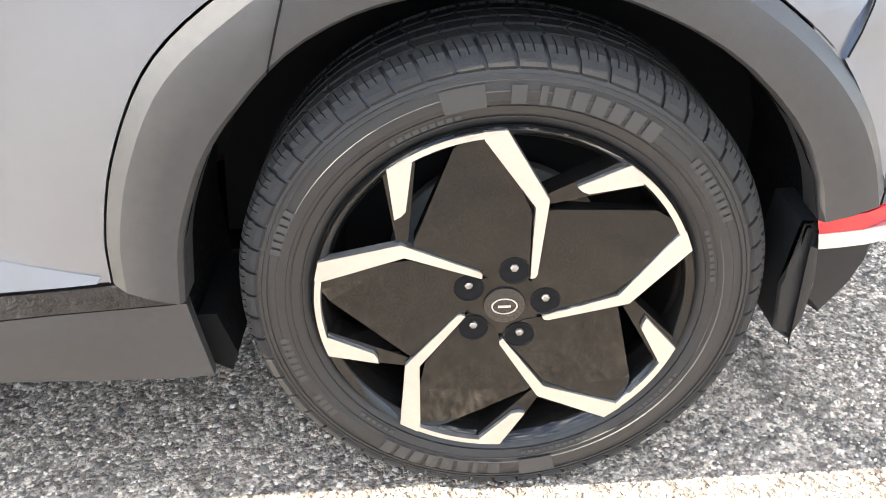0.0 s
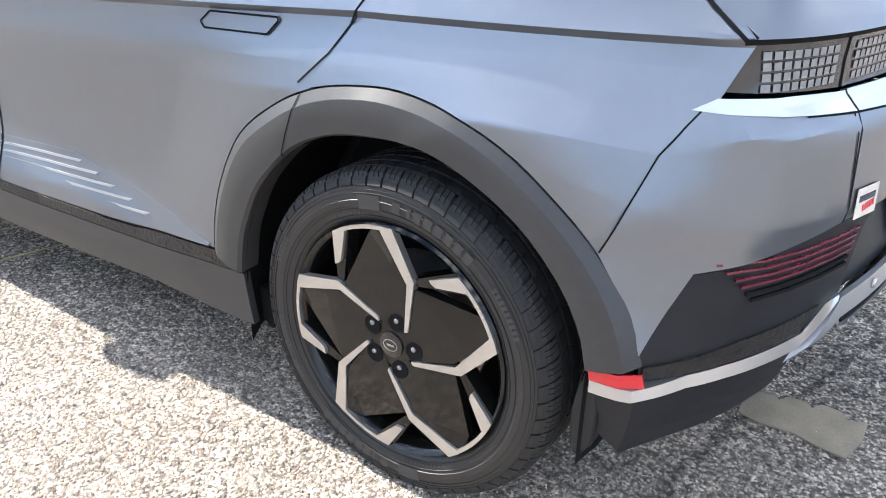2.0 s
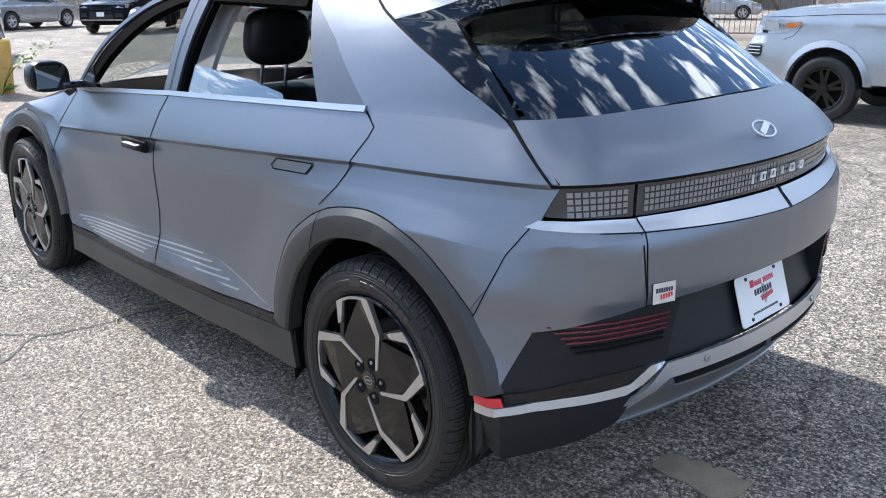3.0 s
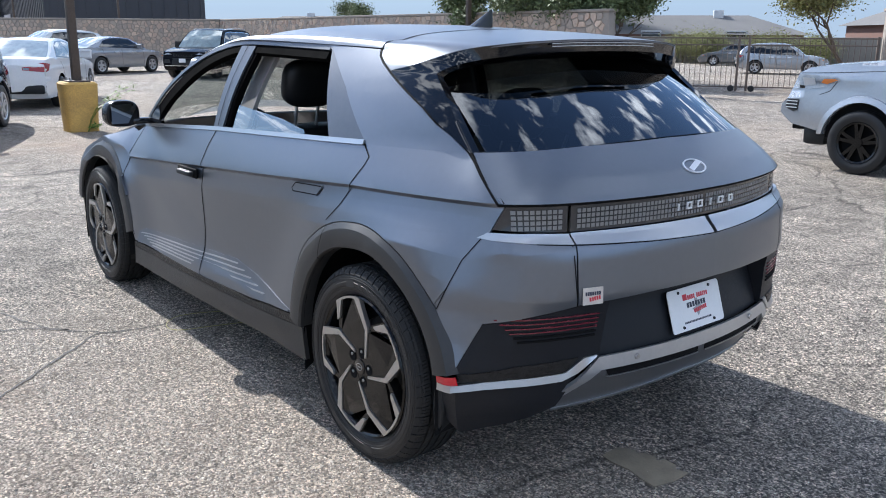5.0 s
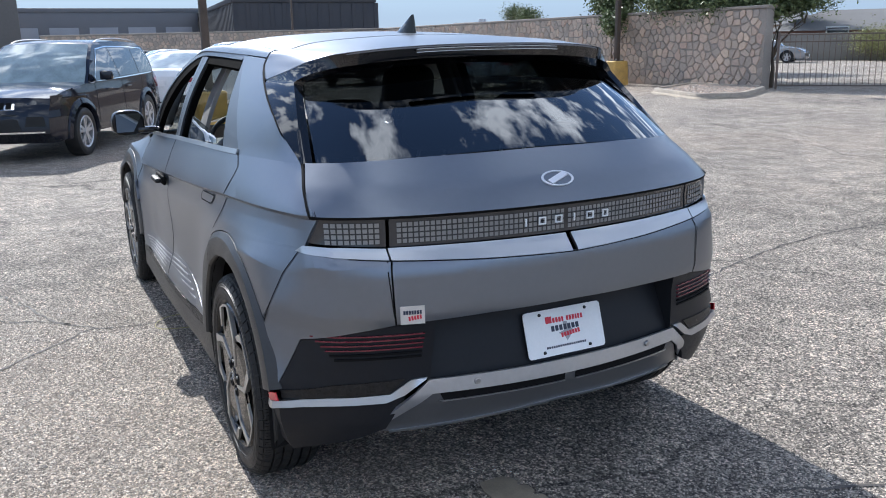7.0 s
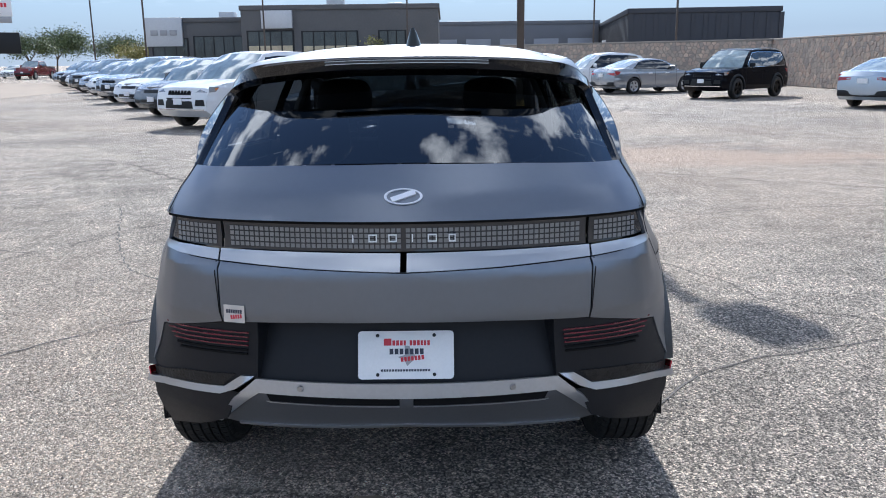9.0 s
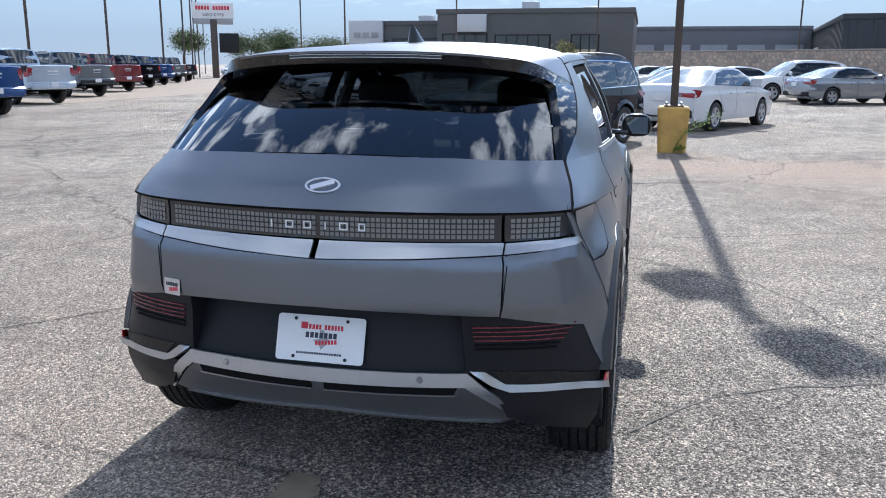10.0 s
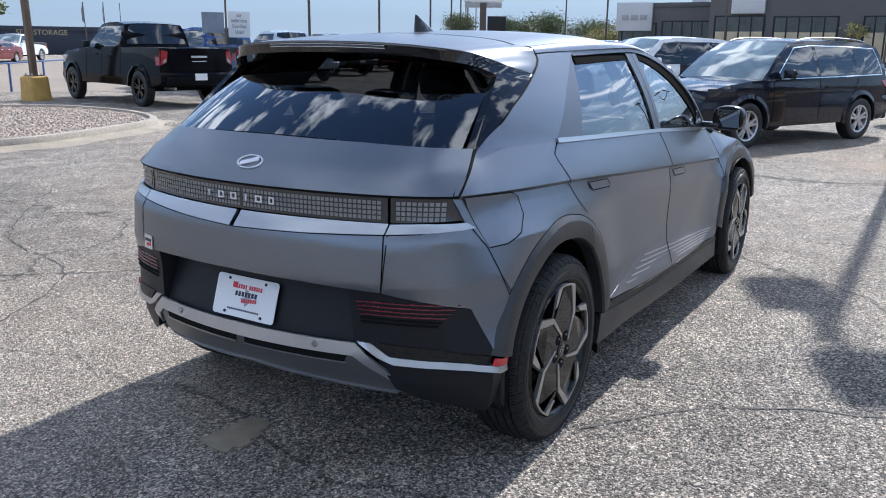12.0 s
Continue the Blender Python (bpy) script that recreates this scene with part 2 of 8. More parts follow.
# ---- the grey car: its surfaces (x to the rear from the rear axle, y to its right, z up) ----
def arch_outer(front=False):
    """Outer edge of the wheel arch cladding, from its forward foot to its rear foot."""
    pts = [(-0.538, 0.425), (-0.530, 0.50), (-0.492, 0.615), (-0.418, 0.734), (-0.30, 0.822), (-0.20, 0.868), (-0.11, 0.888), (0.0, 0.896),
           (0.12, 0.876), (0.24, 0.828), (0.352, 0.750), (0.415, 0.693), (0.462, 0.635), (0.496, 0.572), (0.520, 0.499)]
    return [(-x - 3.0, z) for x, z in reversed(pts)] if front else pts


def arch_inner(front=False):
    pts = [(-0.443, 0.395), (-0.428, 0.486), (-0.402, 0.555), (-0.371, 0.615), (-0.325, 0.672), (-0.256, 0.737), (-0.174, 0.778), (-0.087, 0.797), (0.02, 0.806),
           (0.10, 0.795), (0.206, 0.752), (0.289, 0.698), (0.365, 0.618), (0.408, 0.540), (0.426, 0.473)]
    return [(-x - 3.0, z) for x, z in reversed(pts)] if front else pts


def shoulder_z(x):
    return line_at(x, [(-3.8, 0.86), (-3.0, 0.935), (-2.62, 0.90), (-2.53, 0.857), (-2.12, 0.885), (-0.11, 1.026), (0.6, 1.05)])


def belt_z(x):
    return line_at(x, [(-3.8, 0.90), (-3.2, 0.97), (-2.42, 1.045), (-1.35, 1.115), (-0.10, 1.172), (0.4, 1.185)])


FLARE = [(-2.50, 0.425), (-2.30, 0.465), (-1.10, 0.540), (-0.90, 0.512), (-0.535, 0.434)]


def side_y(x, z):
    """Half width of the body side."""
    sh, be = shoulder_z(x), belt_z(x)
    ysh = curve_at(x, [(-3.75, 0.70), (-3.5, 0.83), (-3.2, 0.872), (-2.6, 0.878), (-2.0, 0.892), (-1.0, 0.903), (-0.3, 0.898), (0.0, 0.884), (0.3, 0.850), (0.6, 0.79)])
    ybe = curve_at(x, [(-3.75, 0.55), (-3.3, 0.74), (-2.8, 0.785), (-2.4, 0.800), (-1.4, 0.838), (-0.5, 0.836), (-0.1, 0.828), (0.2, 0.785), (0.4, 0.738)])
    ytop = curve_at(x, [(-2.9, 0.70), (-2.4, 0.68), (-1.8, 0.66), (-1.3, 0.675), (-0.6, 0.665), (-0.2, 0.668), (0.1, 0.66)])
    if z >= be:
        t = (z - be) / max(0.02, 1.505 - be)
        return ybe + (ytop - ybe) * t + 0.018 * math.sin(math.pi * min(1, max(0, t)))
    if z >= sh:
        t = (z - sh) / max(0.02, be - sh)
        return ysh + (ybe - ysh) * t**1.12
    low = [(0.0, 0.0), (0.10, -0.004), (0.22, -0.012), (0.33, -0.015), (0.44, -0.010), (0.54, 0.002), (0.62, 0.004), (0.70, -0.012), (0.76, -0.035)]
    y = ysh + curve_at((sh - z) * 0.95, low) - line_at(sh - z, [(0.0, 0.0), (0.015, 0.016), (0.045, 0.012), (0.10, 0.002), (0.13, 0.0)]) * min(1.0, max(0.0, (x + 2.75) / 0.2))
    # a shallow diagonal facet runs across the doors
    d = (z - (0.86 - 0.40 * (x + 2.3))) * 0.9
    y += 0.010 * max(0.0, min(1.0, 0.5 - d / 0.16)) * math.exp(-((x + 1.6) / 0.9) ** 2)
    # the lower edge of the doors turns out below the strakes, and faces up a little
    zf = line_at(x, FLARE)
    y += 0.22 * max(0.0, min(0.10, zf - z)) * min(1.0, max(0.0, (-0.50 - x) / 0.10)) * min(1.0, max(0.0, (x + 2.5) / 0.2))
    for cx in (0.0, -3.0):
        r = math.hypot(x - cx, z - 0.36)
        y += (0.924 - min(0.924, y)) * math.exp(-(((r - 0.52) / 0.20) ** 2)) * 0.85 * min(1.0, max(0.0, (sh - z) / 0.16)) ** 1.3
    return y


REAR_X = [(0.30, 0.795), (0.46, 0.812), (0.54, 0.815), (0.70, 0.825), (0.745, 0.838), (0.895, 0.830), (0.905, 0.826), (0.947, 0.786), (0.96, 0.782), (1.035, 0.782), (1.05, 0.792), (1.118, 0.722), (1.20, 0.598), (1.30, 0.44)]


def rear_x(y, z):
    """How far back the tail reaches."""
    b = line_at(z, [(0.50, 0.22), (0.60, 0.25), (0.72, 0.36), (0.88, 0.45), (0.95, 0.32), (1.045, 0.55), (1.118, 1.10), (1.19, 1.75)])
    crease = 0.35 * max(0.0, abs(y) - line_at(z, [(0.62, 0.80), (0.93, 0.74)])) * line_at(z, [(0.52, 0.0), (0.60, 1.0), (0.955, 1.0), (1.0, 0.0)])
    return line_at(z, REAR_X) - 0.27 * y * y - b * abs(y) ** 9.6 - crease


def ring(phi, z, off=0.0):
    """The tail as seen round a point on the car's middle line; phi 0 is straight back."""
    c, s = math.cos(phi), math.sin(phi)
    lo, hi = 0.2, 1.4
    for _ in range(26):
        r = (lo + hi) / 2
        x, y = -0.2 + r * c, abs(r * s)
        if min(side_y(x, z) - y if z < 1.06 else 9, rear_x(y, z) - x) > 0:
            lo = r
        else:
            hi = r
    r = lo + off
    return Vector((-0.2 + r * c, r * s, z))


def phi_of(y, z):
    return math.atan2(y, rear_x(y, z) + 0.2)


def phi_xy(x, y):
    return math.atan2(y, x + 0.2)


def body_y(x, z):
    """Side surface, closed in at the rear corners by the tail."""
    y = side_y(x, z)
    if x < 0.25:
        return y
    lo, hi = 0.3, 1.0
    for _ in range(22):
        m = (lo + hi) / 2
        if rear_x(m, z) > x:
            lo = m
        else:
            hi = m
    k = 0.006
    d = max(-1, min(1, (y - lo) / k / 4))
    return min(y, lo) - k * (1 - abs(d)) ** 2 * 0.5


def tail(poly, off=0.0):
    """Polygon (y, z) of the tail, as (phi, z)."""
    return [(phi_of(y, z), z) for y, z in poly]


def side_map(s, off=0.0):
    return lambda x, z: Vector((x, s * (body_y(x, z) + off), z))


def ring_map(off=0.0):
    return lambda phi, z: ring(phi, z, off)


def roof_z(x, y):
    zc = curve_at(x, [(-2.9, 0.97), (-2.70, 1.06), (-2.45, 1.19), (-2.2, 1.325), (-2.0, 1.42), (-1.8, 1.495), (-1.55, 1.562), (-1.2, 1.600), (-0.8, 1.603), (-0.4, 1.590), (0.0, 1.564), (0.30, 1.530)])
    return zc - 0.10 * y * y - 3.4 * abs(y) ** 10


car = thing("hatchback_car", "matte grey hatchback with lowered driver-side windows on rough asphalt", "car")


def creased(poly):
    """Heights of a side panel told from the shoulder line."""
    return [(x, z - shoulder_z(x)) for x, z in poly]


def creased_map(s):
    return lambda x, v: Vector((x, s * body_y(x, v + shoulder_z(x)), v + shoulder_z(x)))


CREASE = (0.0, -0.015, -0.045, -0.10)


def dense(pts, n=56):
    """The same smooth curve through the points, in many short steps."""
    acc = [0.0]
    for (xa, za), (xb, zb) in zip(pts[:-1], pts[1:]):
        acc.append(acc[-1] + math.hypot(xb - xa, zb - za))
    cx, cz = [[(a, p[k]) for a, p in zip(acc, pts)] for k in (0, 1)]
    return [(curve_at(acc[-1] * k / n, cx), curve_at(acc[-1] * k / n, cz)) for k in range(n + 1)]


def clear_of_arch(pts, cx=0.0, d=0.004):
    """Moves the edge of a panel back from the cladding by a gap."""
    return [(x + (x - cx) / math.hypot(x - cx, z - 0.36) * d, z + (z - 0.36) / math.hypot(x - cx, z - 0.36) * d) for x, z in pts]


def gap(name, pts, mapping, width=0.006, parent=None):
    """A dark open joint between panels: a narrow ribbon along a line of (u, v) points on a surface."""
    bm = bmesh.new()
    for a, b in zip(pts[:-1], pts[1:]):
        pa, pb = mapping(*a), mapping(*b)
        n = max(1, int((pb - pa).length / 0.03))
        d = Vector((b[0] - a[0], b[1] - a[1])).normalized() * width / 2
        rows = []
        for k in range(n + 1):
            u, v = a[0] + (b[0] - a[0]) * k / n, a[1] + (b[1] - a[1]) * k / n
            rows.append([bm.verts.new(mapping(u - d.y, v + d.x)), bm.verts.new(mapping(u + d.y, v - d.x))])
        for p, q in zip(rows[:-1], rows[1:]):
            bm.faces.new((p[0], p[1], q[1], q[0]))
    bmesh.ops.remove_doubles(bm, verts=bm.verts[:], dist=0.0004)
    bmesh.ops.recalc_face_normals(bm, faces=bm.faces[:])
    return part(name, bm, BLACK, parent or car)


def body(name, poly, mapping, mat=None, label="", step=0.05, lip=0.012, parent=None, **k):
    return part(name, patch(poly, mapping, step, lip, **k), mat or MATTE, parent or car, label)


def loft(name, f, nu, nv, mat, parent=None, label="", lip=0.0, centre=(-1.2, 0, 0.9)):
    """A surface f(u, v), u and v from 0 to 1."""
    bm = bmesh.new()
    g = [[bm.verts.new(f(i / nu, j / nv)) for j in range(nv + 1)] for i in range(nu + 1)]
    for i in range(nu):
        for j in range(nv):
            bm.faces.new((g[i][j], g[i + 1][j], g[i + 1][j + 1], g[i][j + 1]))
    bmesh.ops.remove_doubles(bm, verts=bm.verts[:], dist=1e-5)
    finish(bm, lip, centre)
    return part(name, bm, mat, parent or car, label)


def proud(phi):
    """The bumper's front end stands out to meet the wheel arch trim."""
    return line_at(abs(phi), [(phi_xy(0.60, 0.86), 0.0), (phi_xy(0.53, 0.90), 0.018)])


G = 0.0025  # half a panel gap
# upper edge of the doors, from the windscreen's foot to the rear pillar
CANT = [(-2.62, 1.032), (-2.52, 1.030), (-2.43, 1.075), (-2.28, 1.188), (-2.13, 1.293), (-1.95, 1.390), (-1.78, 1.458), (-1.60, 1.500), (-1.42, 1.522), (-1.25, 1.527), (-0.60, 1.513), (-0.21, 1.503)]
for s in (-1, 1):
    ao, ao_f = arch_outer(), arch_outer(True)
    # quarter panel with the thick rear pillar
    arch = clear_of_arch([p for p in dense(ao) if p[0] >= -0.20 and (p[1] >= 0.688 or p[0] < 0)])
    quarter = [(-0.245, 0.862)] + arch + [(0.456, 0.782), (0.495, 0.865), (0.545, 0.945), (0.583, 1.042), (0.579, 1.05), (0.376, 1.181), (0.149, 1.310), (-0.106, 1.425), (-0.166, 1.453), (-0.206, 1.478), (-0.219, 1.50),
               (-0.60, 1.512), (-0.565, 1.50), (-0.335, 1.36), (-0.095, 1.172), (-0.045, 1.13), (-0.055, 1.10), (-0.105, 1.026), (-0.17, 0.94)]
    q = body("quarter_panel", creased(quarter), creased_map(s), cuts=CREASE)
    if s == 1:  # fuel flap seam
        flap = [(0.545, 1.040), (0.30, 1.028), (0.262, 1.01), (0.262, 0.95), (0.315, 0.895), (0.40, 0.868), (0.478, 0.866)]
        body("charge_flap", [(x, z) for x, z in flap], side_map(s, 0.0025), lip=0.004, parent=car)
        rim = bmesh.new()
        for a, b in zip(flap[:-1], flap[1:]):
            n = max(2, int(math.dist(a, b) / 0.03))
            for k in range(n):
                p0, p1 = [(a[0] + (b[0] - a[0]) * t / n, a[1] + (b[1] - a[1]) * t / n) for t in (k, k + 1)]
                dx, dz = p1[0] - p0[0], p1[1] - p0[1]
                ln = math.hypot(dx, dz)
                nx, nz = -dz / ln * 0.0022, dx / ln * 0.0022
                rim.faces.new([rim.verts.new(side_map(s, 0.0035)(x, z)) for x, z in ((p0[0] - nx, p0[1] - nz), (p1[0] - nx, p1[1] - nz), (p1[0] + nx, p1[1] + nz), (p0[0] + nx, p0[1] + nz))])
        part("flap_gap", rim, BLACK, car)
    # doors
    fo = [p for p in dense(ao) if p[0] <= -0.20]
    rear_door = [(-1.462 + G, 0.385), (-0.95, 0.402), (-0.545, 0.428)] + clear_of_arch(fo) + [(-0.175, 0.94), (-0.11, 1.026), (-0.06, 1.10), (-0.05, 1.13), (-0.10, 1.165), (-0.6, 1.146), (-1.355 + G, 1.108), (-1.40 + G, 1.04), (-1.44 + G, 0.937), (-1.458 + G, 0.75), (-1.465 + G, 0.55)]
    door_r = body("rear_door", creased(rear_door), creased_map(s), cuts=CREASE, step2=0.025)
    front_door = [(-1.462 - G, 0.385), (-1.465 - G, 0.55), (-1.458 - G, 0.75), (-1.44 - G, 0.937), (-1.40 - G, 1.04), (-1.355 - G, 1.108), (-2.0, 1.072), (-2.425, 1.038), (-2.47, 0.97), (-2.53, 0.88),
                  (-2.575, 0.76), (-2.56, 0.6), (-2.50, 0.46), (-2.44, 0.372)]
    door_f = body("front_door", creased(front_door), creased_map(s), cuts=CREASE, step2=0.025)
    # fender over the front wheel
    fender = [(-2.43, 1.036), (-2.475, 0.97), (-2.535, 0.88), (-2.58, 0.76), (-2.563, 0.62)] + clear_of_arch([(x, z) for x, z in reversed(dense(ao_f)) if 0.62 < z and x < -2.5], -3.0) + [(-3.56, 0.62), (-3.60, 0.74), (-3.45, 0.80), (-3.0, 0.93), (-2.75, 0.985)]
    body("front_fender", creased(fender), creased_map(s), cuts=CREASE)
    # open joints between the panels
    gm = side_map(s, 0.0012)
    gap("door_gap", [(-0.243, 0.875), (-0.172, 0.94), (-0.1075, 1.026), (-0.0575, 1.10), (-0.0475, 1.13), (-0.098, 1.170)], gm, 0.0045)
    gap("door_gap", [(-1.462, 0.405), (-1.465, 0.55), (-1.458, 0.75), (-1.44, 0.937), (-1.40, 1.04), (-1.355, 1.110)], gm, 0.007)
    gap("door_gap", [(-2.43, 1.036), (-2.473, 0.97), (-2.533, 0.88), (-2.578, 0.76), (-2.562, 0.60), (-2.50, 0.46), (-2.44, 0.405)], gm)
    gap("hatch_gap", [(0.582, 1.048), (0.380, 1.183), (0.152, 1.312), (-0.10, 1.427), (-0.16, 1.455), (-0.20, 1.479), (-0.216, 1.502)], side_map(s, -0.001), 0.006)
    # cladding rings round the wheels, standing proud
    for front in (False, True):
        o, i = arch_outer(front), arch_inner(front)
        base = -3.0 if front else 0.0
        
        na = 48
        acc = [0.0]
        for (xa, za), (xb, zb) in zip(o[:-1], o[1:]):
            acc.append(acc[-1] + math.hypot(xb - xa, zb - za))
        acc = [a / acc[-1] for a in acc]
        curve_o = [[(a, p[k]) for a, p in zip(acc, o)] for k in (0, 1)]
        curve_i = [[(a, p[k]) for a, p in zip(acc, i)] for k in (0, 1)]
        bm = bmesh.new()
        rows_ = []
        for k in range(na + 1):
            u = k / na
            po = [curve_at(u, curve_o[0]), curve_at(u, curve_o[1])]
            pi = [curve_at(u, curve_i[0]), curve_at(u, curve_i[1])]
            e = body_y(po[0], po[1]) if not base else side_y(po[0], po[1])
            row = []
            face = max(e + 0.016, 0.928) if not base else min(0.928, e + 0.018)
            for t, yy in ((0.0, e - 0.02), (0.0, e + 0.001), (0.21, face - 0.001), (0.25, face), (0.60, face + 0.004), (0.94, face + 0.002), (1.0, face - 0.007), (1.0, face - 0.06)):
                x, z = po[0] + (pi[0] - po[0]) * t, po[1] + (pi[1] - po[1]) * t
                row.append(bm.verts.new((x, s * min(yy, 0.948), z)))
            if rows_:
                for m_ in range(len(row) - 1):
                    bm.faces.new((rows_[-1][m_], rows_[-1][m_ + 1], row[m_ + 1], row[m_]))
            rows_.append(row)
        bm.faces.new(rows_[0])
        bm.faces.new(rows_[-1])
        joint = None
        if not base:
            kk = min(range(na), key=lambda k: abs(rows_[k][1].co.x + 0.226))
            joint = []
            for m_ in range(1, len(rows_[kk]) - 1):
                a_, b_ = rows_[kk][m_].co.copy(), rows_[kk + 1][m_].co.copy()
                w_ = (b_ - a_).normalized() * 0.0022
                out_ = Vector((0, s * 0.0015, 0))
                joint.append((a_ - w_ + out_, a_ + w_ + out_))
        bmesh.ops.recalc_face_normals(bm, faces=bm.faces[:])
        part("wheel_arch_cladding", bm, ARCH, car, "dark grey plastic wheel arch trim", sharp=15)
        if joint:  # joint between the two pieces of trim
            jt = bmesh.new()
            rows2 = [[jt.verts.new(p) for p in pr] for pr in joint]
            for p, q_ in zip(rows2[:-1], rows2[1:]):
                jt.faces.new((p[0], p[1], q_[1], q_[0]))
            part("trim_joint", jt, BLACK, car, smooth=False)
        # liner
        lb = bmesh.new()
        prev = None
        pts = [(i[0][0], 0.20)] + i + [(i[-1][0], 0.25)]
        for x, z in pts:
            row = [lb.verts.new((x + (0.0 if abs(yy) > 0.9 else 0.02 * (1 if x > base else -1)), s * yy, z + (0 if abs(yy) > 0.9 else 0.02))) for yy in (0.915, 0.86, 0.60)]
            if prev:
                for k in range(2):
                    lb.faces.new((prev[k], prev[k + 1], row[k + 1], row[k]))
            prev = row
        part("wheel_well_liner", lb, BLACK, car)
        wall = bmesh.new()
        cx = base
        prism(wall, [(cx + 0.46 * math.cos(a * math.pi / 12), 0.32 + 0.52 * math.sin(a * math.pi / 12)) for a in range(13)], s * 0.60, s * 0.58)
        part("wheel_well_wall", wall, BLACK, car)
    # sill: ribbed strip and lower skirt
    strip = [(-2.44, 0.335), (-0.93, 0.371), (-0.448, 0.389), (-0.440, 0.421), (-0.545, 0.423), (-0.95, 0.397), (-2.44, 0.366)]
    body("sill_strip", strip, side_map(s, 0.004), TEXTURED, lip=0.01, step2=0.03)
    sill = [(-2.45, 0.232), (-0.80, 0.262), (-0.432, 0.250), (-0.446, 0.386), (-0.93, 0.368), (-2.44, 0.332)]
    body("sill_skirt", sill, side_map(s, 0.002), ARCH, lip=0.02)
    # turned-out panel low on each door, with fine bright strakes
    def facet_map(off, s=s):
        return lambda x, z: Vector((x, s * (body_y(x, line_at(x, FLARE)) + 0.002 + off + 0.26 * (line_at(x, FLARE) - z)), z))

    foot_r = [(-1.455, 0.388), (-0.95, 0.404), (-0.56, 0.428), (-0.553, 0.437), (-0.90, 0.510), (-1.10, 0.537), (-1.455, 0.516)]
    foot_f = [(-1.472, 0.388), (-1.472, 0.515), (-2.30, 0.463), (-2.37, 0.440), (-2.37, 0.376)]
    for owner, foot in ((door_r, foot_r), (door_f, foot_f)):
        body("door_foot_panel", foot, facet_map(0.0), lip=0.006, parent=owner, step=0.08, step2=0.04)
    for k in range(5):
        t = k / 4
        x0, z0 = -2.345 + 0.165 * t, 0.432 - 0.045 * t
        x1, z1 = -1.085 + 0.285 * t, 0.517 - 0.075 * t
        for a, b, owner in ((x0, -1.475, door_f), (-1.455, x1, door_r)):
            za, zb = [z0 + (z1 - z0) * (x - x0) / (x1 - x0) for x in (a, b)]
            body("strake", [(a, za), (b, zb), (b + 0.012, zb + 0.007), (a + 0.012, za + 0.007)], facet_map(0.003), SATIN, lip=0.004, parent=owner, step=0.12)
    # belt moulding
    body("belt_moulding", [(-2.42, 1.040), (-1.35, 1.110), (-0.10, 1.168), (-0.10, 1.186), (-1.35, 1.128), (-2.42, 1.056)], side_map(s, 0.008), SATIN, lip=0.012)
    # door frames round the glass
    body("pillar_trim", [(-0.105, 1.182), (-0.345, 1.170), (-0.565, 1.492), (-0.605, 1.510), (-0.567, 1.499), (-0.338, 1.359)], side_map(s, -0.002), PILLAR)
    def frame_band(name, d0, d1, wide, off, mat_, lip, s=s):
        """A band that follows the upper edge of the windows, between two distances from it."""
        def f(u, v):
            x = -0.585 - 1.845 * u
            dz = (curve_at(x + 0.01, CANT) - curve_at(x - 0.01, CANT)) / 0.02
            ln = math.hypot(1, dz)
            grow = 1 + wide * min(1.0, max(0.0, (-1.45 - x) / 0.6))
            d = (d0 + (d1 - d0) * v) * grow
            px, pz = x + d * dz / ln, max(curve_at(x, CANT) - d / ln, 1.045)
            return side_map(s, off)(px, pz)

        loft(name, f, 44, 3, mat_, lip=lip, centre=(-1.3, 0, 1.2))

    frame_band("window_frame", 0.0, 0.020, 0.0, -0.001, PILLAR, 0.012)
    frame_band("window_seal", 0.019, 0.056, 0.75, -0.007, SEAL, 0.03)
    body("mirror_sail", [(-2.15, 1.060), (-2.40, 1.045), (-2.425, 1.070), (-2.30, 1.165), (-2.245, 1.165), (-2.20, 1.085)], side_map(s, -0.004), GLOSSBLK, lip=0.02)
    body("centre_pillar", [(-1.405, 1.118), (-1.30, 1.122), (-1.235, 1.500), (-1.385, 1.500)], side_map(s, -0.002), PILLAR)
    gap("pillar_gap", [(-1.355, 1.120), (-1.335, 1.30), (-1.312, 1.505)], side_map(s, 0.0), 0.005)
    body("pillar_seal", [(-1.302, 1.122), (-1.268, 1.124), (-1.203, 1.492), (-1.238, 1.494)], side_map(s, -0.012), SEAL, lip=0.03)
    body("pillar_lining", [(-1.43, 1.06), (-1.27, 1.06), (-1.19, 1.46), (-1.31, 1.46)], side_map(s, -0.11), HEADLINE, lip=0.02)
    # cant rail to the roof

    def rail_at(x, t, s=s):
        z0 = curve_at(x, CANT) + 0.002
        y0 = side_y(x, min(z0, 1.505)) if x > -2.0 else line_at(x, [(-2.62, 0.76), (-2.4, 0.748), (-2.0, 0.69)])
        y1 = y0 - 0.075
        z1 = roof_z(x, y1) if x > -1.9 else z0 + 0.042
        return Vector((x, s * (y0 + (y1 - y0) * t + 0.012 * math.sin(math.pi * t)), z0 + (z1 - z0) * t + 0.014 * math.sin(math.pi * t)))

    body("roof_rail_panel", [(-2.60, 0), (-0.215, 0), (-0.215, 1), (-2.60, 1)], rail_at, step=0.06, step2=0.2, lip=0.01)
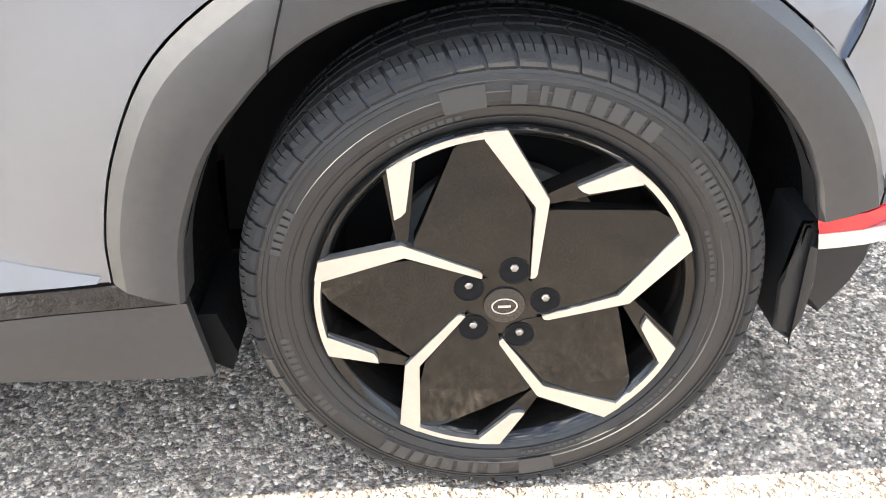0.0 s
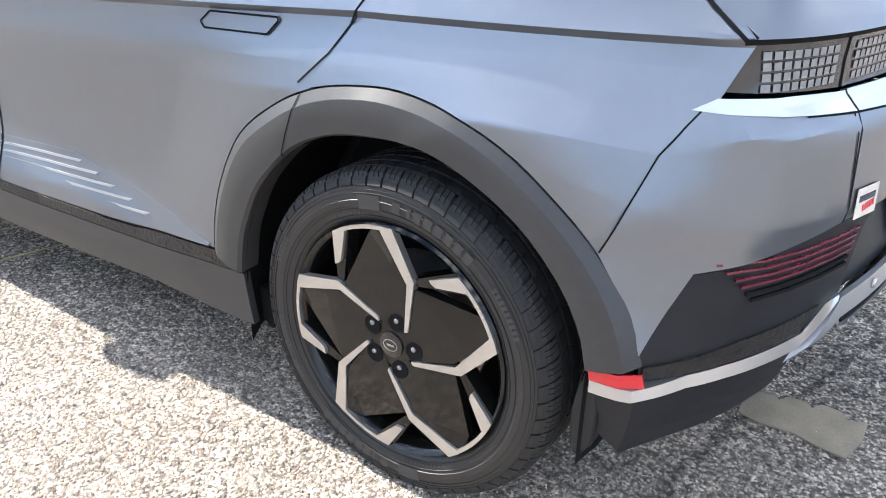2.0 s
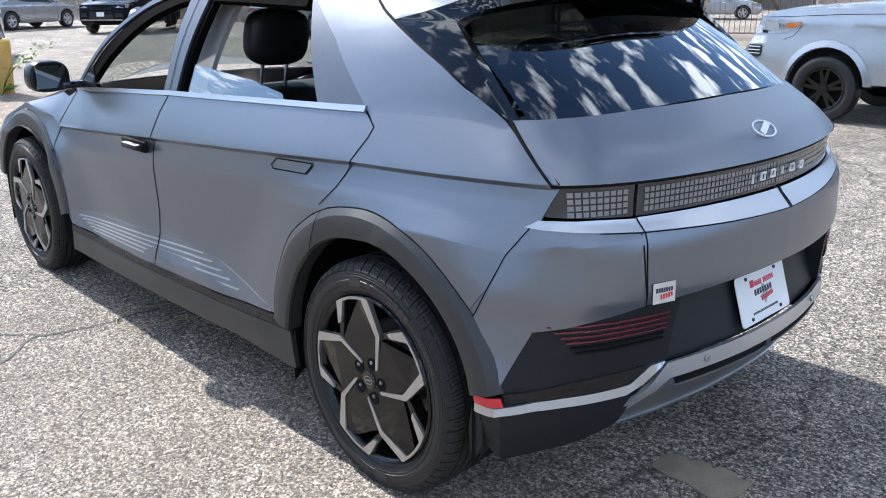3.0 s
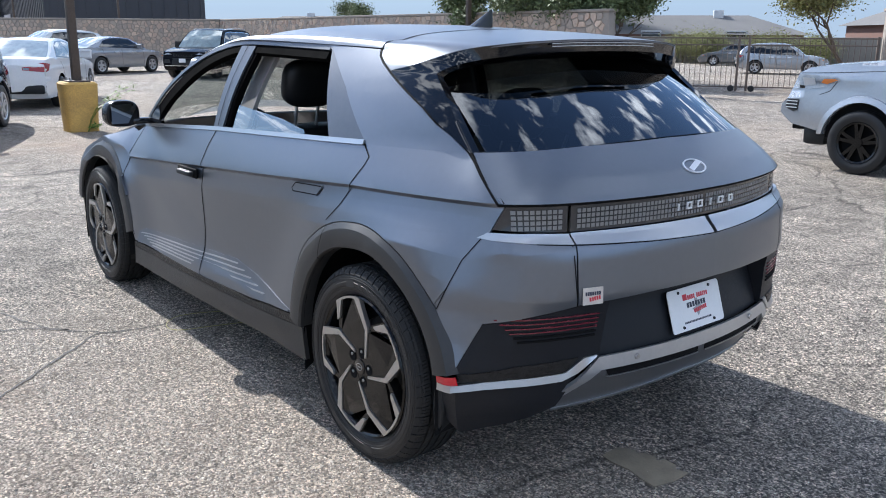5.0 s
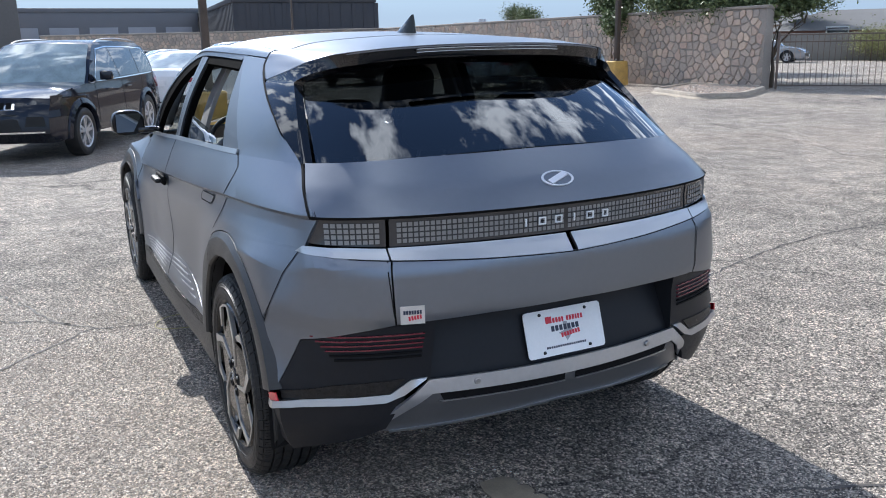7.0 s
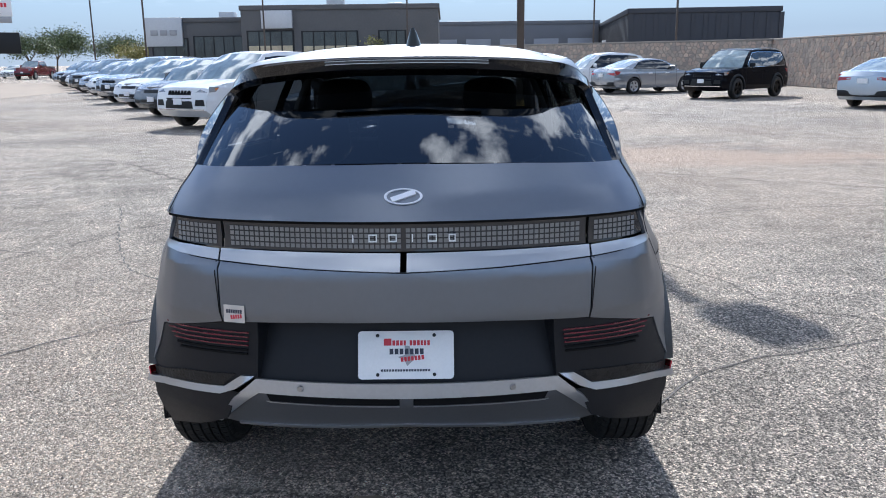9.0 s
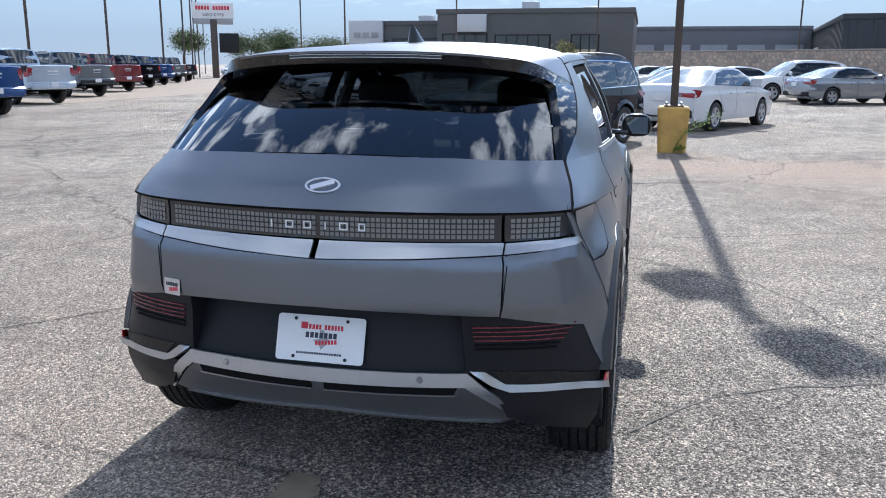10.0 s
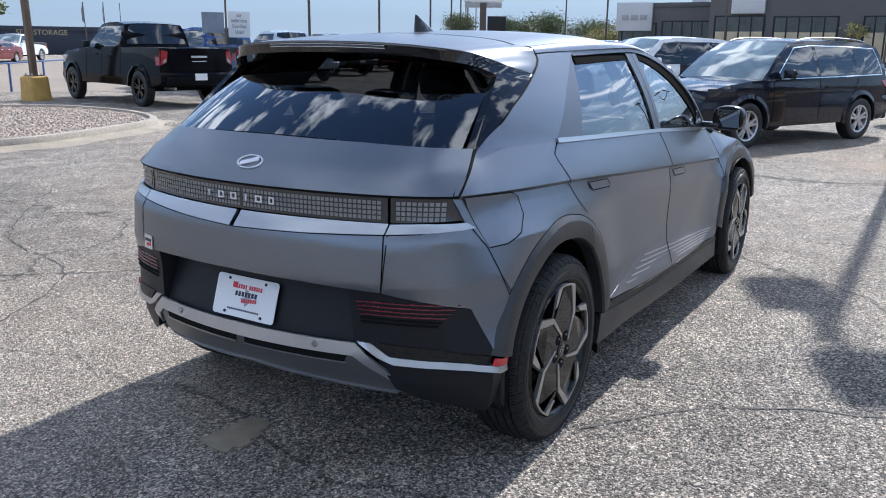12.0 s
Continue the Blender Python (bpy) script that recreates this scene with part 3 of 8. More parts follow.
    # side windows
    if s == 1:
        body("rear_side_window", [(-1.29, 1.125), (-0.345, 1.172), (-0.57, 1.488), (-1.235, 1.494)], side_map(s, -0.012), GLASS_DARK, lip=0.004)
        body("front_side_window", [(-1.41, 1.120), (-1.39, 1.494), (-1.75, 1.428), (-2.1, 1.262), (-2.39, 1.062)], side_map(s, -0.012), GLASS_DARK, lip=0.004)
    else:
        body("rear_side_window", [(-1.285, 1.122), (-0.57, 1.160), (-0.585, 1.176), (-0.80, 1.206), (-1.265, 1.236)], side_map(s, -0.025), GLASS_HALF, lip=0.004)
    # tail corner panel of the bumper
    corner = tail([(0.588, 0.918), (0.70, 0.926)]) + [(phi_xy(0.545, 0.835), 0.936), (phi_xy(0.497, 0.874), 0.862), (phi_xy(0.459, 0.893), 0.780), (phi_xy(0.420, 0.905), 0.692), (phi_xy(0.468, 0.910), 0.632), (phi_xy(0.500, 0.908), 0.572), (phi_xy(0.518, 0.905), 0.520)] + tail([(0.835, 0.668), (0.588, 0.722)])
    body("bumper_corner", [(s * u, v) for u, v in corner], ring_map(), step=0.018, step2=0.04)
    # return of the bumper behind the joint
    body("bumper_return", [(0.375, 0.735), (0.405, 0.66), (0.49, 0.60), (0.515, 0.86), (0.46, 0.875)], side_map(s, -0.004), lip=0.0)
    # black lower corner with vents
    chin = tail([(0.56, 0.472), (0.78, 0.462)]) + [(phi_xy(0.525, 0.900), 0.446), (phi_xy(0.437, 0.908), 0.424), (phi_xy(0.44, 0.90), 0.34), (phi_xy(0.50, 0.87), 0.272)] + tail([(0.76, 0.310), (0.70, 0.330), (0.62, 0.365)])
    body("bumper_chin", [(s * u, v) for u, v in chin], lambda u, v: ring(u, v, -0.012 + proud(u) - 0.09 * max(0.0, (0.40 - v) / 0.13) ** 1.5 * 0.5), CLAD, "dark grey plastic lower bumper corner", step=0.06, step2=0.04, lip=0.03)
    # silver strip along the bumper corner, its face turned a little upwards
    edge_hi = tail([(0.492, 0.540), (0.540, 0.537), (0.602, 0.493), (0.70, 0.488), (0.78, 0.485)]) + [(phi_xy(0.60, 0.86), 0.477), (phi_xy(0.525, 0.900), 0.467), (phi_xy(0.432, 0.91), 0.446)]
    edge_lo = tail([(0.500, 0.533), (0.560, 0.489), (0.614, 0.467), (0.70, 0.464), (0.78, 0.461)]) + [(phi_xy(0.60, 0.86), 0.454), (phi_xy(0.525, 0.900), 0.446), (phi_xy(0.432, 0.91), 0.424)]
    sb_ = bmesh.new()
    prev = None
    for k in range(len(edge_hi) * 4 - 3):
        q_ = min(k / 4, len(edge_hi) - 1.0001)
        a_, f_ = int(q_), q_ - int(q_)
        hi_ = [edge_hi[a_][c] + (edge_hi[a_ + 1][c] - edge_hi[a_][c]) * f_ for c in (0, 1)]
        lo_ = [edge_lo[a_][c] + (edge_lo[a_ + 1][c] - edge_lo[a_][c]) * f_ for c in (0, 1)]
        row = [sb_.verts.new(ring(s * hi_[0], hi_[1], -0.01)), sb_.verts.new(ring(s * hi_[0], hi_[1], 0.003 + proud(hi_[0]))), sb_.verts.new(ring(s * lo_[0], lo_[1], 0.009 + proud(lo_[0]))), sb_.verts.new(ring(s * lo_[0], lo_[1] - 0.002, -0.01))]
        if prev:
            for m_ in range(3):
                sb_.faces.new((prev[m_], prev[m_ + 1], row[m_ + 1], row[m_]))
        prev = row
    bmesh.ops.recalc_face_normals(sb_, faces=sb_.faces[:])
    part("bumper_wing_strip", sb_, SATIN, car, "satin silver strip", sharp=25)
    refl = [(phi_xy(0.432, 0.91), 0.447), (phi_xy(0.527, 0.90), 0.468), (phi_xy(0.521, 0.905), 0.495), (phi_xy(0.426, 0.91), 0.469)]
    body("side_reflector", [(s * u, v) for u, v in refl], ring_map(0.022), RED, "red plastic side reflector", lip=0.004)
    # recess with sensor under the vents
    dark = tail([(0.560, 0.540), (0.61, 0.494), (0.78, 0.487)]) + [(phi_xy(0.60, 0.86), 0.478), (phi_xy(0.53, 0.90), 0.469), (phi_xy(0.527, 0.90), 0.496), (phi_xy(0.60, 0.86), 0.508)] + tail([(0.76, 0.528)])
    body("bumper_recess", [(s * u, v) for u, v in dark], ring_map(0.001), TEXTURED, step=0.06, lip=0.006)
    for k in range(6):
        z = 0.690 - 0.0145 * k
        y0, y1 = 0.500 + 0.002 * k, 0.812 - 0.011 * k
        h_ = 0.0042 if k < 4 else 0.006
        slat = tail([(y0, z - h_), (y1, z - h_ - 0.004), (y1, z - 0.004), (y0, z)])
        body("vent_slot", [(s * u, v) for u, v in slat], ring_map(0.002), DARKRED if k < 4 else BLACK, "", step=0.08, lip=0.006)

# ---- tail, full width ----
def recess_map(phi, z):
    """The plate panel lies back under the hatch and comes forward to the diffuser."""
    d = line_at(z, [(0.53, 0.022), (0.56, 0.032), (0.69, 0.080), (0.745, 0.095)])
    return ring(phi, z, -d)


def lean(v):
    """The diffuser draws in under the car towards its lower edge."""
    return -0.55 * max(0.0, 0.462 - v)


lowblack = tail([(0.47, 0.732), (0.588, 0.719), (0.838, 0.663)]) + [(phi_xy(0.518, 0.903), 0.520), (phi_xy(0.523, 0.902), 0.468)] + tail([(0.80, 0.49), (0.60, 0.49), (0.54, 0.53), (0.485, 0.53)])
centre_panel = tail([(-0.54, 0.525), (0.54, 0.525), (0.55, 0.732), (0.0, 0.75), (-0.55, 0.732)])
body("plate_panel", centre_panel, recess_map, CLAD, "dark grey plastic plate panel", step=0.08, step2=0.04, lip=0.0)
for s in (-1, 1):
    body("lower_bumper", [(s * u, v) for u, v in lowblack], ring_map(-0.004), CLAD, "dark grey plastic bumper panel", step=0.06, step2=0.06, lip=0.08)
    # diffuser: silver frame, slot and dark panel
    frame_poly = tail([(0.0, 0.535), (0.485, 0.533), (0.70, 0.325), (0.688, 0.325), (0.475, 0.487), (0.0, 0.487)])
    body("diffuser_frame", [(s * u, v) for u, v in frame_poly], lambda u, v: ring(u, v, 0.006 + 0.006 * min(1.0, max(0.0, (0.535 - v) / 0.046)) + lean(v)), SILVER, "silver painted diffuser frame", step=0.06, step2=0.03)
    panel_poly = tail([(0.0, 0.492), (0.47, 0.490), (0.678, 0.335), (0.60, 0.325), (0.0, 0.362)])
    body("diffuser_panel", [(s * u, v) for u, v in panel_poly], lambda u, v: ring(u, v, lean(v)), DIFFUSER, "satin dark grey diffuser panel", step=0.06, step2=0.025)
    slot = tail([(0.022, 0.487), (0.455, 0.484), (0.44, 0.455), (0.022, 0.457)])
    body("diffuser_slot", [(s * u, v) for u, v in slot], ring_map(0.004), BLACK, step=0.06, lip=0.004)
    body("slot_edge", [(s * u, v) for u, v in tail([(0.022, 0.456), (0.44, 0.454), (0.455, 0.458), (0.022, 0.460)])], ring_map(0.007), SATIN, step=0.06, lip=0.004)
    body("diffuser_lip", [(s * u, v) for u, v in tail([(0.0, 0.358), (0.62, 0.322), (0.62, 0.331), (0.0, 0.368)])], lambda u, v: ring(u, v, 0.006 + lean(v)), SATIN, step=0.08, lip=0.03)
    body("hatch_lower", [(s * u, v) for u, v in tail([(0.0, 0.898), (0.30, 0.906), (0.583, 0.918), (0.583, 0.724), (0.30, 0.738), (0.0, 0.744)])], ring_map(), step=0.06, step2=0.03, lip=0.06)
    # bright strip under the lamps, in two lengths, its face turned up
    for y0_, y1_, low_, high_ in ((0.010, 0.584, [(0.010, 0.901), (0.30, 0.909), (0.584, 0.921)], [(0.010, 0.951), (0.584, 0.953)]),
                                  (0.590, 0.829, [(0.590, 0.921), (0.70, 0.928), (0.829, 0.937)], [(0.590, 0.951), (0.70, 0.957), (0.829, 0.958)])):
        def strip_face(u, v, s=s, y0_=y0_, y1_=y1_, low_=low_, high_=high_):
            y = y0_ + (y1_ - (0.026 * v if y1_ > 0.7 else 0.0) - y0_) * u
            z = line_at(y, low_) + (line_at(y, high_) - line_at(y, low_)) * v
            return ring(s * phi_of(y, z), z, 0.004)

        loft("chrome_strip", strip_face, 24, 5, SATIN, label="satin silver strip", lip=0.012)
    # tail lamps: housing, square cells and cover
    for y0, y1, name in ((0.0, 0.582, "tail_lamp_bar"), (0.592, 0.775, "tail_lamp")):
        z0, z1 = 0.953, 1.040
        outer = [] if y0 == 0.0 else [(phi_xy(0.575, 0.815), 0.965)]
        poly = tail([(y0, z1), (y1, z1)]) + outer + tail([(y1, z0 + (0.01 if outer else 0)), (y0, z0)])
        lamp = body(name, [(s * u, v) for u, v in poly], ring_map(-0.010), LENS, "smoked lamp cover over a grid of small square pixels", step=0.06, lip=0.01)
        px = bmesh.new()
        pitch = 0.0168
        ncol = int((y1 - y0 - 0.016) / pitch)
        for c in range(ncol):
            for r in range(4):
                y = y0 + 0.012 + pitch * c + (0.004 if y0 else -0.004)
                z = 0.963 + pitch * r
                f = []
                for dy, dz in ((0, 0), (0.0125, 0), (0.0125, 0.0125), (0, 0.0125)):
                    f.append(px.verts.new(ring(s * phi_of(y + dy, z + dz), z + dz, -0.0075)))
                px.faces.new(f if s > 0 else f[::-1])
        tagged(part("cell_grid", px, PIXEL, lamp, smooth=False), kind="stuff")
    # hatch above the lamps
    body("hatch_upper", [(s * u, v) for u, v in tail([(0.0, 1.202), (0.40, 1.197), (0.733, 1.184), (0.769, 1.10), (0.779, 1.046), (0.40, 1.049), (0.0, 1.050)])], ring_map(), step=0.06, step2=0.025)

# open joints across the tail
for s in (-1, 1):
    gap("bumper_gap", [(s * phi_of(0.5855, 0.722), 0.722), (s * phi_of(0.5855, 0.95), 0.95)], ring_map(0.0012), 0.0035)
    gap("bumper_gap", [(s * u, v) for u, v in ((phi_xy(0.548, 0.834), 0.938), (phi_xy(0.499, 0.873), 0.864), (phi_xy(0.460, 0.893), 0.780), (phi_xy(0.421, 0.905), 0.695))], ring_map(0.002), 0.0028)
    gap("hatch_gap", [(s * u, v) for u, v in tail([(0.0, 1.0455), (0.40, 1.0445), (0.785, 1.0435)])], ring_map(0.0012), 0.009)
    gap("strip_gap", [(s * u, v) for u, v in tail([(0.0, 0.8985), (0.30, 0.907), (0.585, 0.919), (0.70, 0.9265)])], ring_map(0.0014), 0.004)
    gap("hatch_gap", [(s * u, v) for u, v in tail([(0.738, 1.184), (0.773, 1.10), (0.784, 1.046)])], ring_map(0.0018), 0.007)


# the hatch's painted top ends along this edge, from the seam by the pillar to the middle of the spoiler
EDGE = [(-0.100, 0.711, 1.427), (0.0, 0.684, 1.450), (0.060, 0.655, 1.469), (0.120, 0.625, 1.490), (0.160, 0.595, 1.503), (0.200, 0.560, 1.513),
        (0.232, 0.515, 1.520), (0.252, 0.470, 1.525), (0.276, 0.380, 1.533), (0.297, 0.200, 1.541), (0.300, 0.0, 1.543)]


def along(pts, t):
    """A smooth run through points, t from 0 to 1."""
    q = t * (len(pts) - 1)
    return Vector([curve_at(q, [(k, p[a]) for k, p in enumerate(pts)]) for a in range(3)])


def spoiler_end(y):
    return curve_at(abs(y), [(p[1], p[0]) for p in reversed(EDGE)])


def spoiler_z(y):
    return curve_at(abs(y), [(p[1], p[2]) for p in reversed(EDGE)])


# roof skin, hatch top and spoiler
loft("roof_skin", lambda u, v: Vector((-1.82 + 1.60 * u + 0.10 * math.sin(math.pi * v) * (u < 0.01) * -1, -0.600 + 1.20 * v, roof_z(-1.82 + 1.60 * u, -0.600 + 1.20 * v))), 30, 26, MATTE, lip=0.01)


FRONT = [(-0.100, 0.711, 1.427), (-0.155, 0.699, 1.451), (-0.191, 0.686, 1.473), (-0.205, 0.669, 1.498), (-0.209, 0.653, 1.520), (-0.209, 0.622, 1.530)] + [
    (-0.209, y, roof_z(-0.209, y)) for y in (0.57, 0.5, 0.4, 0.2, 0.0)]


def hatch_top(u, v):
    s = -1 if v < 0.5 else 1
    t = 1 - abs(2 * v - 1)
    p = along(FRONT, t).lerp(along(EDGE, t), u)
    p.z += 0.006 * math.sin(math.pi * u) * min(1.0, t * 4)
    p.y *= s
    return p


loft("hatch_top", hatch_top, 12, 64, MATTE, lip=0.008)
gap("roof_gap", [(-0.212, y) for y in np.linspace(-0.668, 0.668, 29)], lambda x, y: Vector((x, y, 0.0016 + (roof_z(x, y) if abs(y) < 0.58 else line_at(abs(y), [(0.58, roof_z(x, 0.58)), (0.622, 1.5315), (0.652, 1.5225), (0.668, 1.503)])))), 0.008)
# gloss black surround: a fin down each side of the glass, one piece with the spoiler's edge
LOWER = [(0.120, 0.672, 1.422), (0.130, 0.660, 1.432), (0.148, 0.640, 1.444), (0.170, 0.612, 1.455), (0.190, 0.582, 1.463), (0.208, 0.548, 1.470), (0.224, 0.505, 1.476), (0.238, 0.460, 1.481), (0.260, 0.372, 1.489), (0.280, 0.195, 1.497), (0.283, 0.0, 1.499)]
UNDER = [(0.128, 0.648, 1.411), (0.134, 0.636, 1.421), (0.141, 0.614, 1.432), (0.152, 0.585, 1.440), (0.162, 0.555, 1.446), (0.172, 0.522, 1.451), (0.181, 0.485, 1.455), (0.190, 0.444, 1.459), (0.203, 0.360, 1.466), (0.218, 0.190, 1.474), (0.221, 0.0, 1.476)]


def glass_pt(u, v):
    k = 2 * v - 1
    yb, yt = 0.708 * k, 0.630 * k
    zb = 1.178 + 0.026 * (1 - k * k)
    b = Vector((min(rear_x(yb, zb) - 0.006, 9), yb, zb))
    t = Vector((0.150 - 0.085 * k * k - 0.02 * k**8, yt, 1.482 - 0.034 * k * k - 0.012 * k**8))
    return b.lerp(t, u) + Vector((0.004, 0, 0.006)) * math.sin(math.pi * u)


for s in (-1, 1):
    def surround(u, v, s=s):
        if v < 0.3:
            t = v / 0.3
            o = Vector((line_at(t, [(0, 0.385), (0.52, 0.157), (1, -0.096)]), 0.0, line_at(t, [(0, 1.183), (0.52, 1.312), (1, 1.427)])))
            o.y = side_y(min(o.x, 0.37), o.z) - 0.002
            i = Vector((0.387, 0.741, 1.182)).lerp(Vector(LOWER[0]), t)
            j = Vector((0.400, 0.711, 1.180)).lerp(Vector(UNDER[0]), t)
        else:
            t = (v - 0.3) / 0.7
            o, i, j = along(EDGE, t), along(LOWER, t), along(UNDER, t)
            o.z -= 0.002
        g = glass_pt(1.0, 0.5 + 0.5 * j.y / 0.655) if v > 0.3 else j + Vector((-0.02, -0.02, -0.03))
        p = o.lerp(i, u * 2) if u <= 0.5 else i.lerp(j, u * 4 - 2) if u <= 0.75 else j.lerp(g, u * 4 - 3)
        return Vector((p.x, s * p.y, p.z))

    loft("spoiler_underside", lambda u, v, f=surround: f(0.75 + 0.25 * u, 0.3 + 0.7 * v), 2, 40, BLACK, centre=(0.1, 0, 2.2))
    loft("glass_surround", lambda u, v, f=surround: f(0.75 * u, v), 9, 80, GLOSSBLK, label="gloss black spoiler edge and window fin", centre=(-0.3, 0, 1.3))


def lamp_bar(u, v):
    y = -0.287 + 0.574 * v
    return Vector((spoiler_end(y) + 0.004, y, spoiler_z(y) - 0.010 - 0.014 * u))


lamp = loft("high_brake_lamp", lamp_bar, 1, 12, LENS, lip=0.004, centre=(0, 0, 1.5))
for k in (0.06, 0.80):
    loft("lamp_line", lambda u, v, k=k: lamp_bar(k + 0.16 * u, v) + Vector((0.002, 0, 0)), 1, 12, SATIN, lamp, lip=0.003, centre=(0, 0, 1.5))
loft("rear_window", glass_pt, 14, 24, GLASS_REAR, label="dark privacy glass rear window", centre=(-0.3, 0, 1.0))

# windscreen, bonnet and nose
def screen(u, v):
    w = 0.60 + 0.11 * u
    y = -w + 2 * w * v
    x = -1.83 - 0.80 * u + 0.10 * (y / 0.7) ** 2 * u
    zz = roof_z(-1.83 - 0.80 * u, 0)
    return Vector((x, y, zz - 0.09 * (y / 0.7) ** 2 * (1 - 0.3 * u)))


loft("windscreen", screen, 10, 16, GLASS_SIDE, label="tinted windscreen")


def bonnet(u, v):
    x = -2.60 - 1.12 * u
    w = line_at(x, [(-3.72, 0.60), (-3.45, 0.80), (-3.0, 0.845), (-2.6, 0.80)])
    y = (-1 + 2 * v) * w
    zc_ = curve_at(x, [(-3.75, 0.72), (-3.4, 0.90), (-3.0, 1.01), (-2.6, 1.06)])
    ze = line_at(x, [(-3.75, 0.70), (-3.45, 0.78), (-3.0, 0.93), (-2.6, 1.03)])
    return Vector((x, y, zc_ + (ze - zc_) * abs(y / w) ** 3))


loft("bonnet", bonnet, 16, 20, MATTE, lip=0.01)


def nose(u, v):
    a = math.pi * (v - 0.5)
    y = 0.80 * math.copysign(abs(math.sin(a)) ** 0.55, math.sin(a))
    x = -3.525 - 0.215 * abs(math.cos(a)) ** 0.6
    return Vector((x + 0.05 * (u - 0.4) ** 2, y * (1 - 0.05 * u), 0.42 + 0.29 * u))


loft("front_bumper", nose, 8, 32, MATTE, label="grey front bumper")
loft("front_skirt", lambda u, v: nose(0, v) + Vector((0.02, 0, -0.22 * (1 - u))), 3, 32, CLAD)
# floor pan that shuts the underside
und = bmesh.new()
box(und, (-3.4, -0.58, 0.22), (0.36, 0.58, 0.27), 0.02)
box(und, (-2.45, -0.84, 0.20), (-0.55, 0.84, 0.25), 0.02)
box(und, (0.36, -0.50, 0.36), (0.60, 0.50, 0.40), 0.02)
part("underbody", und, BLACK, car)
tub = bmesh.new()
prism(tub, [(0.30, 0.33), (0.54, 0.38), (0.54, 0.72), (0.30, 0.72)], -0.575, 0.575)
part("boot_floor_tub", tub, BLACK, car, smooth=False)
inner = bmesh.new()
for s in (-1, 1):
    prism(inner, [(-2.45, 0.24), (-0.50, 0.24), (-0.50, 0.60), (-0.62, 1.08), (-2.35, 0.98)], s * 0.80, s * 0.78)
box(inner, (-0.62, -0.60, 0.24), (-0.58, 0.60, 1.0))
box(inner, (-0.60, -0.62, 0.95), (0.35, 0.62, 0.97))
part("cabin_lining", inner, CABIN, car, smooth=False)
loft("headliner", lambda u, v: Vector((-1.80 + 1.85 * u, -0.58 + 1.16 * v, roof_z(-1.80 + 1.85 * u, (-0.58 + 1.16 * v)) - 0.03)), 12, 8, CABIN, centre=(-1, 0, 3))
dash = bmesh.new()
box(dash, (-2.55, -0.72, 0.80), (-2.10, 0.72, 0.98), 0.05)
part("dashboard", dash, CABIN, car)
bm = bmesh.new()
revolve(bm, [(0.185 + 0.014 * math.cos(a * math.pi / 4), 0.014 * math.sin(a * math.pi / 4)) for a in range(8)], 28, "z", True)
for a in (0, 120, 240):
    box(bm, (0.03, -0.015, -0.008), (0.18, 0.015, 0.008), 0.004, Matrix.Rotation(radians(a + 30), 4, "Z"))
bmesh.ops.transform(bm, matrix=pose(-1.98, -0.37, 0.98, 0, 65, 0), verts=bm.verts[:])
part("steering_wheel", bm, SEAT, car)


def cushion(name, m, a, b, c, p=0.45, label="", parent=None):
    """A stuffed pad with full corners, a, b and c half its sizes."""
    def f(u, v):
        q, w_ = math.pi * (u - 0.5), 2 * math.pi * v
        k = lambda t, e: math.copysign(abs(t) ** e, t)
        return m @ Vector((a * k(math.cos(q), p) * k(math.cos(w_), p), b * k(math.cos(q), p) * k(math.sin(w_), p), c * k(math.sin(q), p)))

    return loft(name, f, 14, 28, SEAT, parent, label, centre=m.translation)


def seat_parts(x, y, w, rear=False):
    cushion("seat_cushion", pose(x - 0.25, y, 0.48), 0.26, w / 2, 0.10)
    m = pose(x - 0.02, y, 0.56 if not rear else 0.50, 0, 14 if not rear else 22, 0)
    cushion("seat_backrest", m @ pose(0, 0, 0.27), 0.075, w / 2, 0.30, 0.40, "black leather seat back")
    for hy in ((0,) if w < 0.7 else (-0.40, 0, 0.40)):
        hm = m @ pose(0.0, hy, 0.60)
        h = cushion("headrest", hm @ pose(0, 0, 0.185), 0.062, 0.145, 0.115, 0.6, "black padded headrest")
        for py in (-0.06, 0.06):
            part("headrest_post", boxed((-0.008, py - 0.006, -0.06), (0.008, py + 0.006, 0.10), 0.003, hm), STEEL, h)


seat_parts(-1.40, -0.40, 0.56)
seat_parts(-1.40, 0.37, 0.52)
seat_parts(-0.42, 0.0, 1.16, True)


# ---- wheels ----
def rot2(poly, deg):
    c, s = math.cos(radians(deg)), math.sin(radians(deg))
    return [(x * c - z * s, x * s + z * c) for x, z in poly]


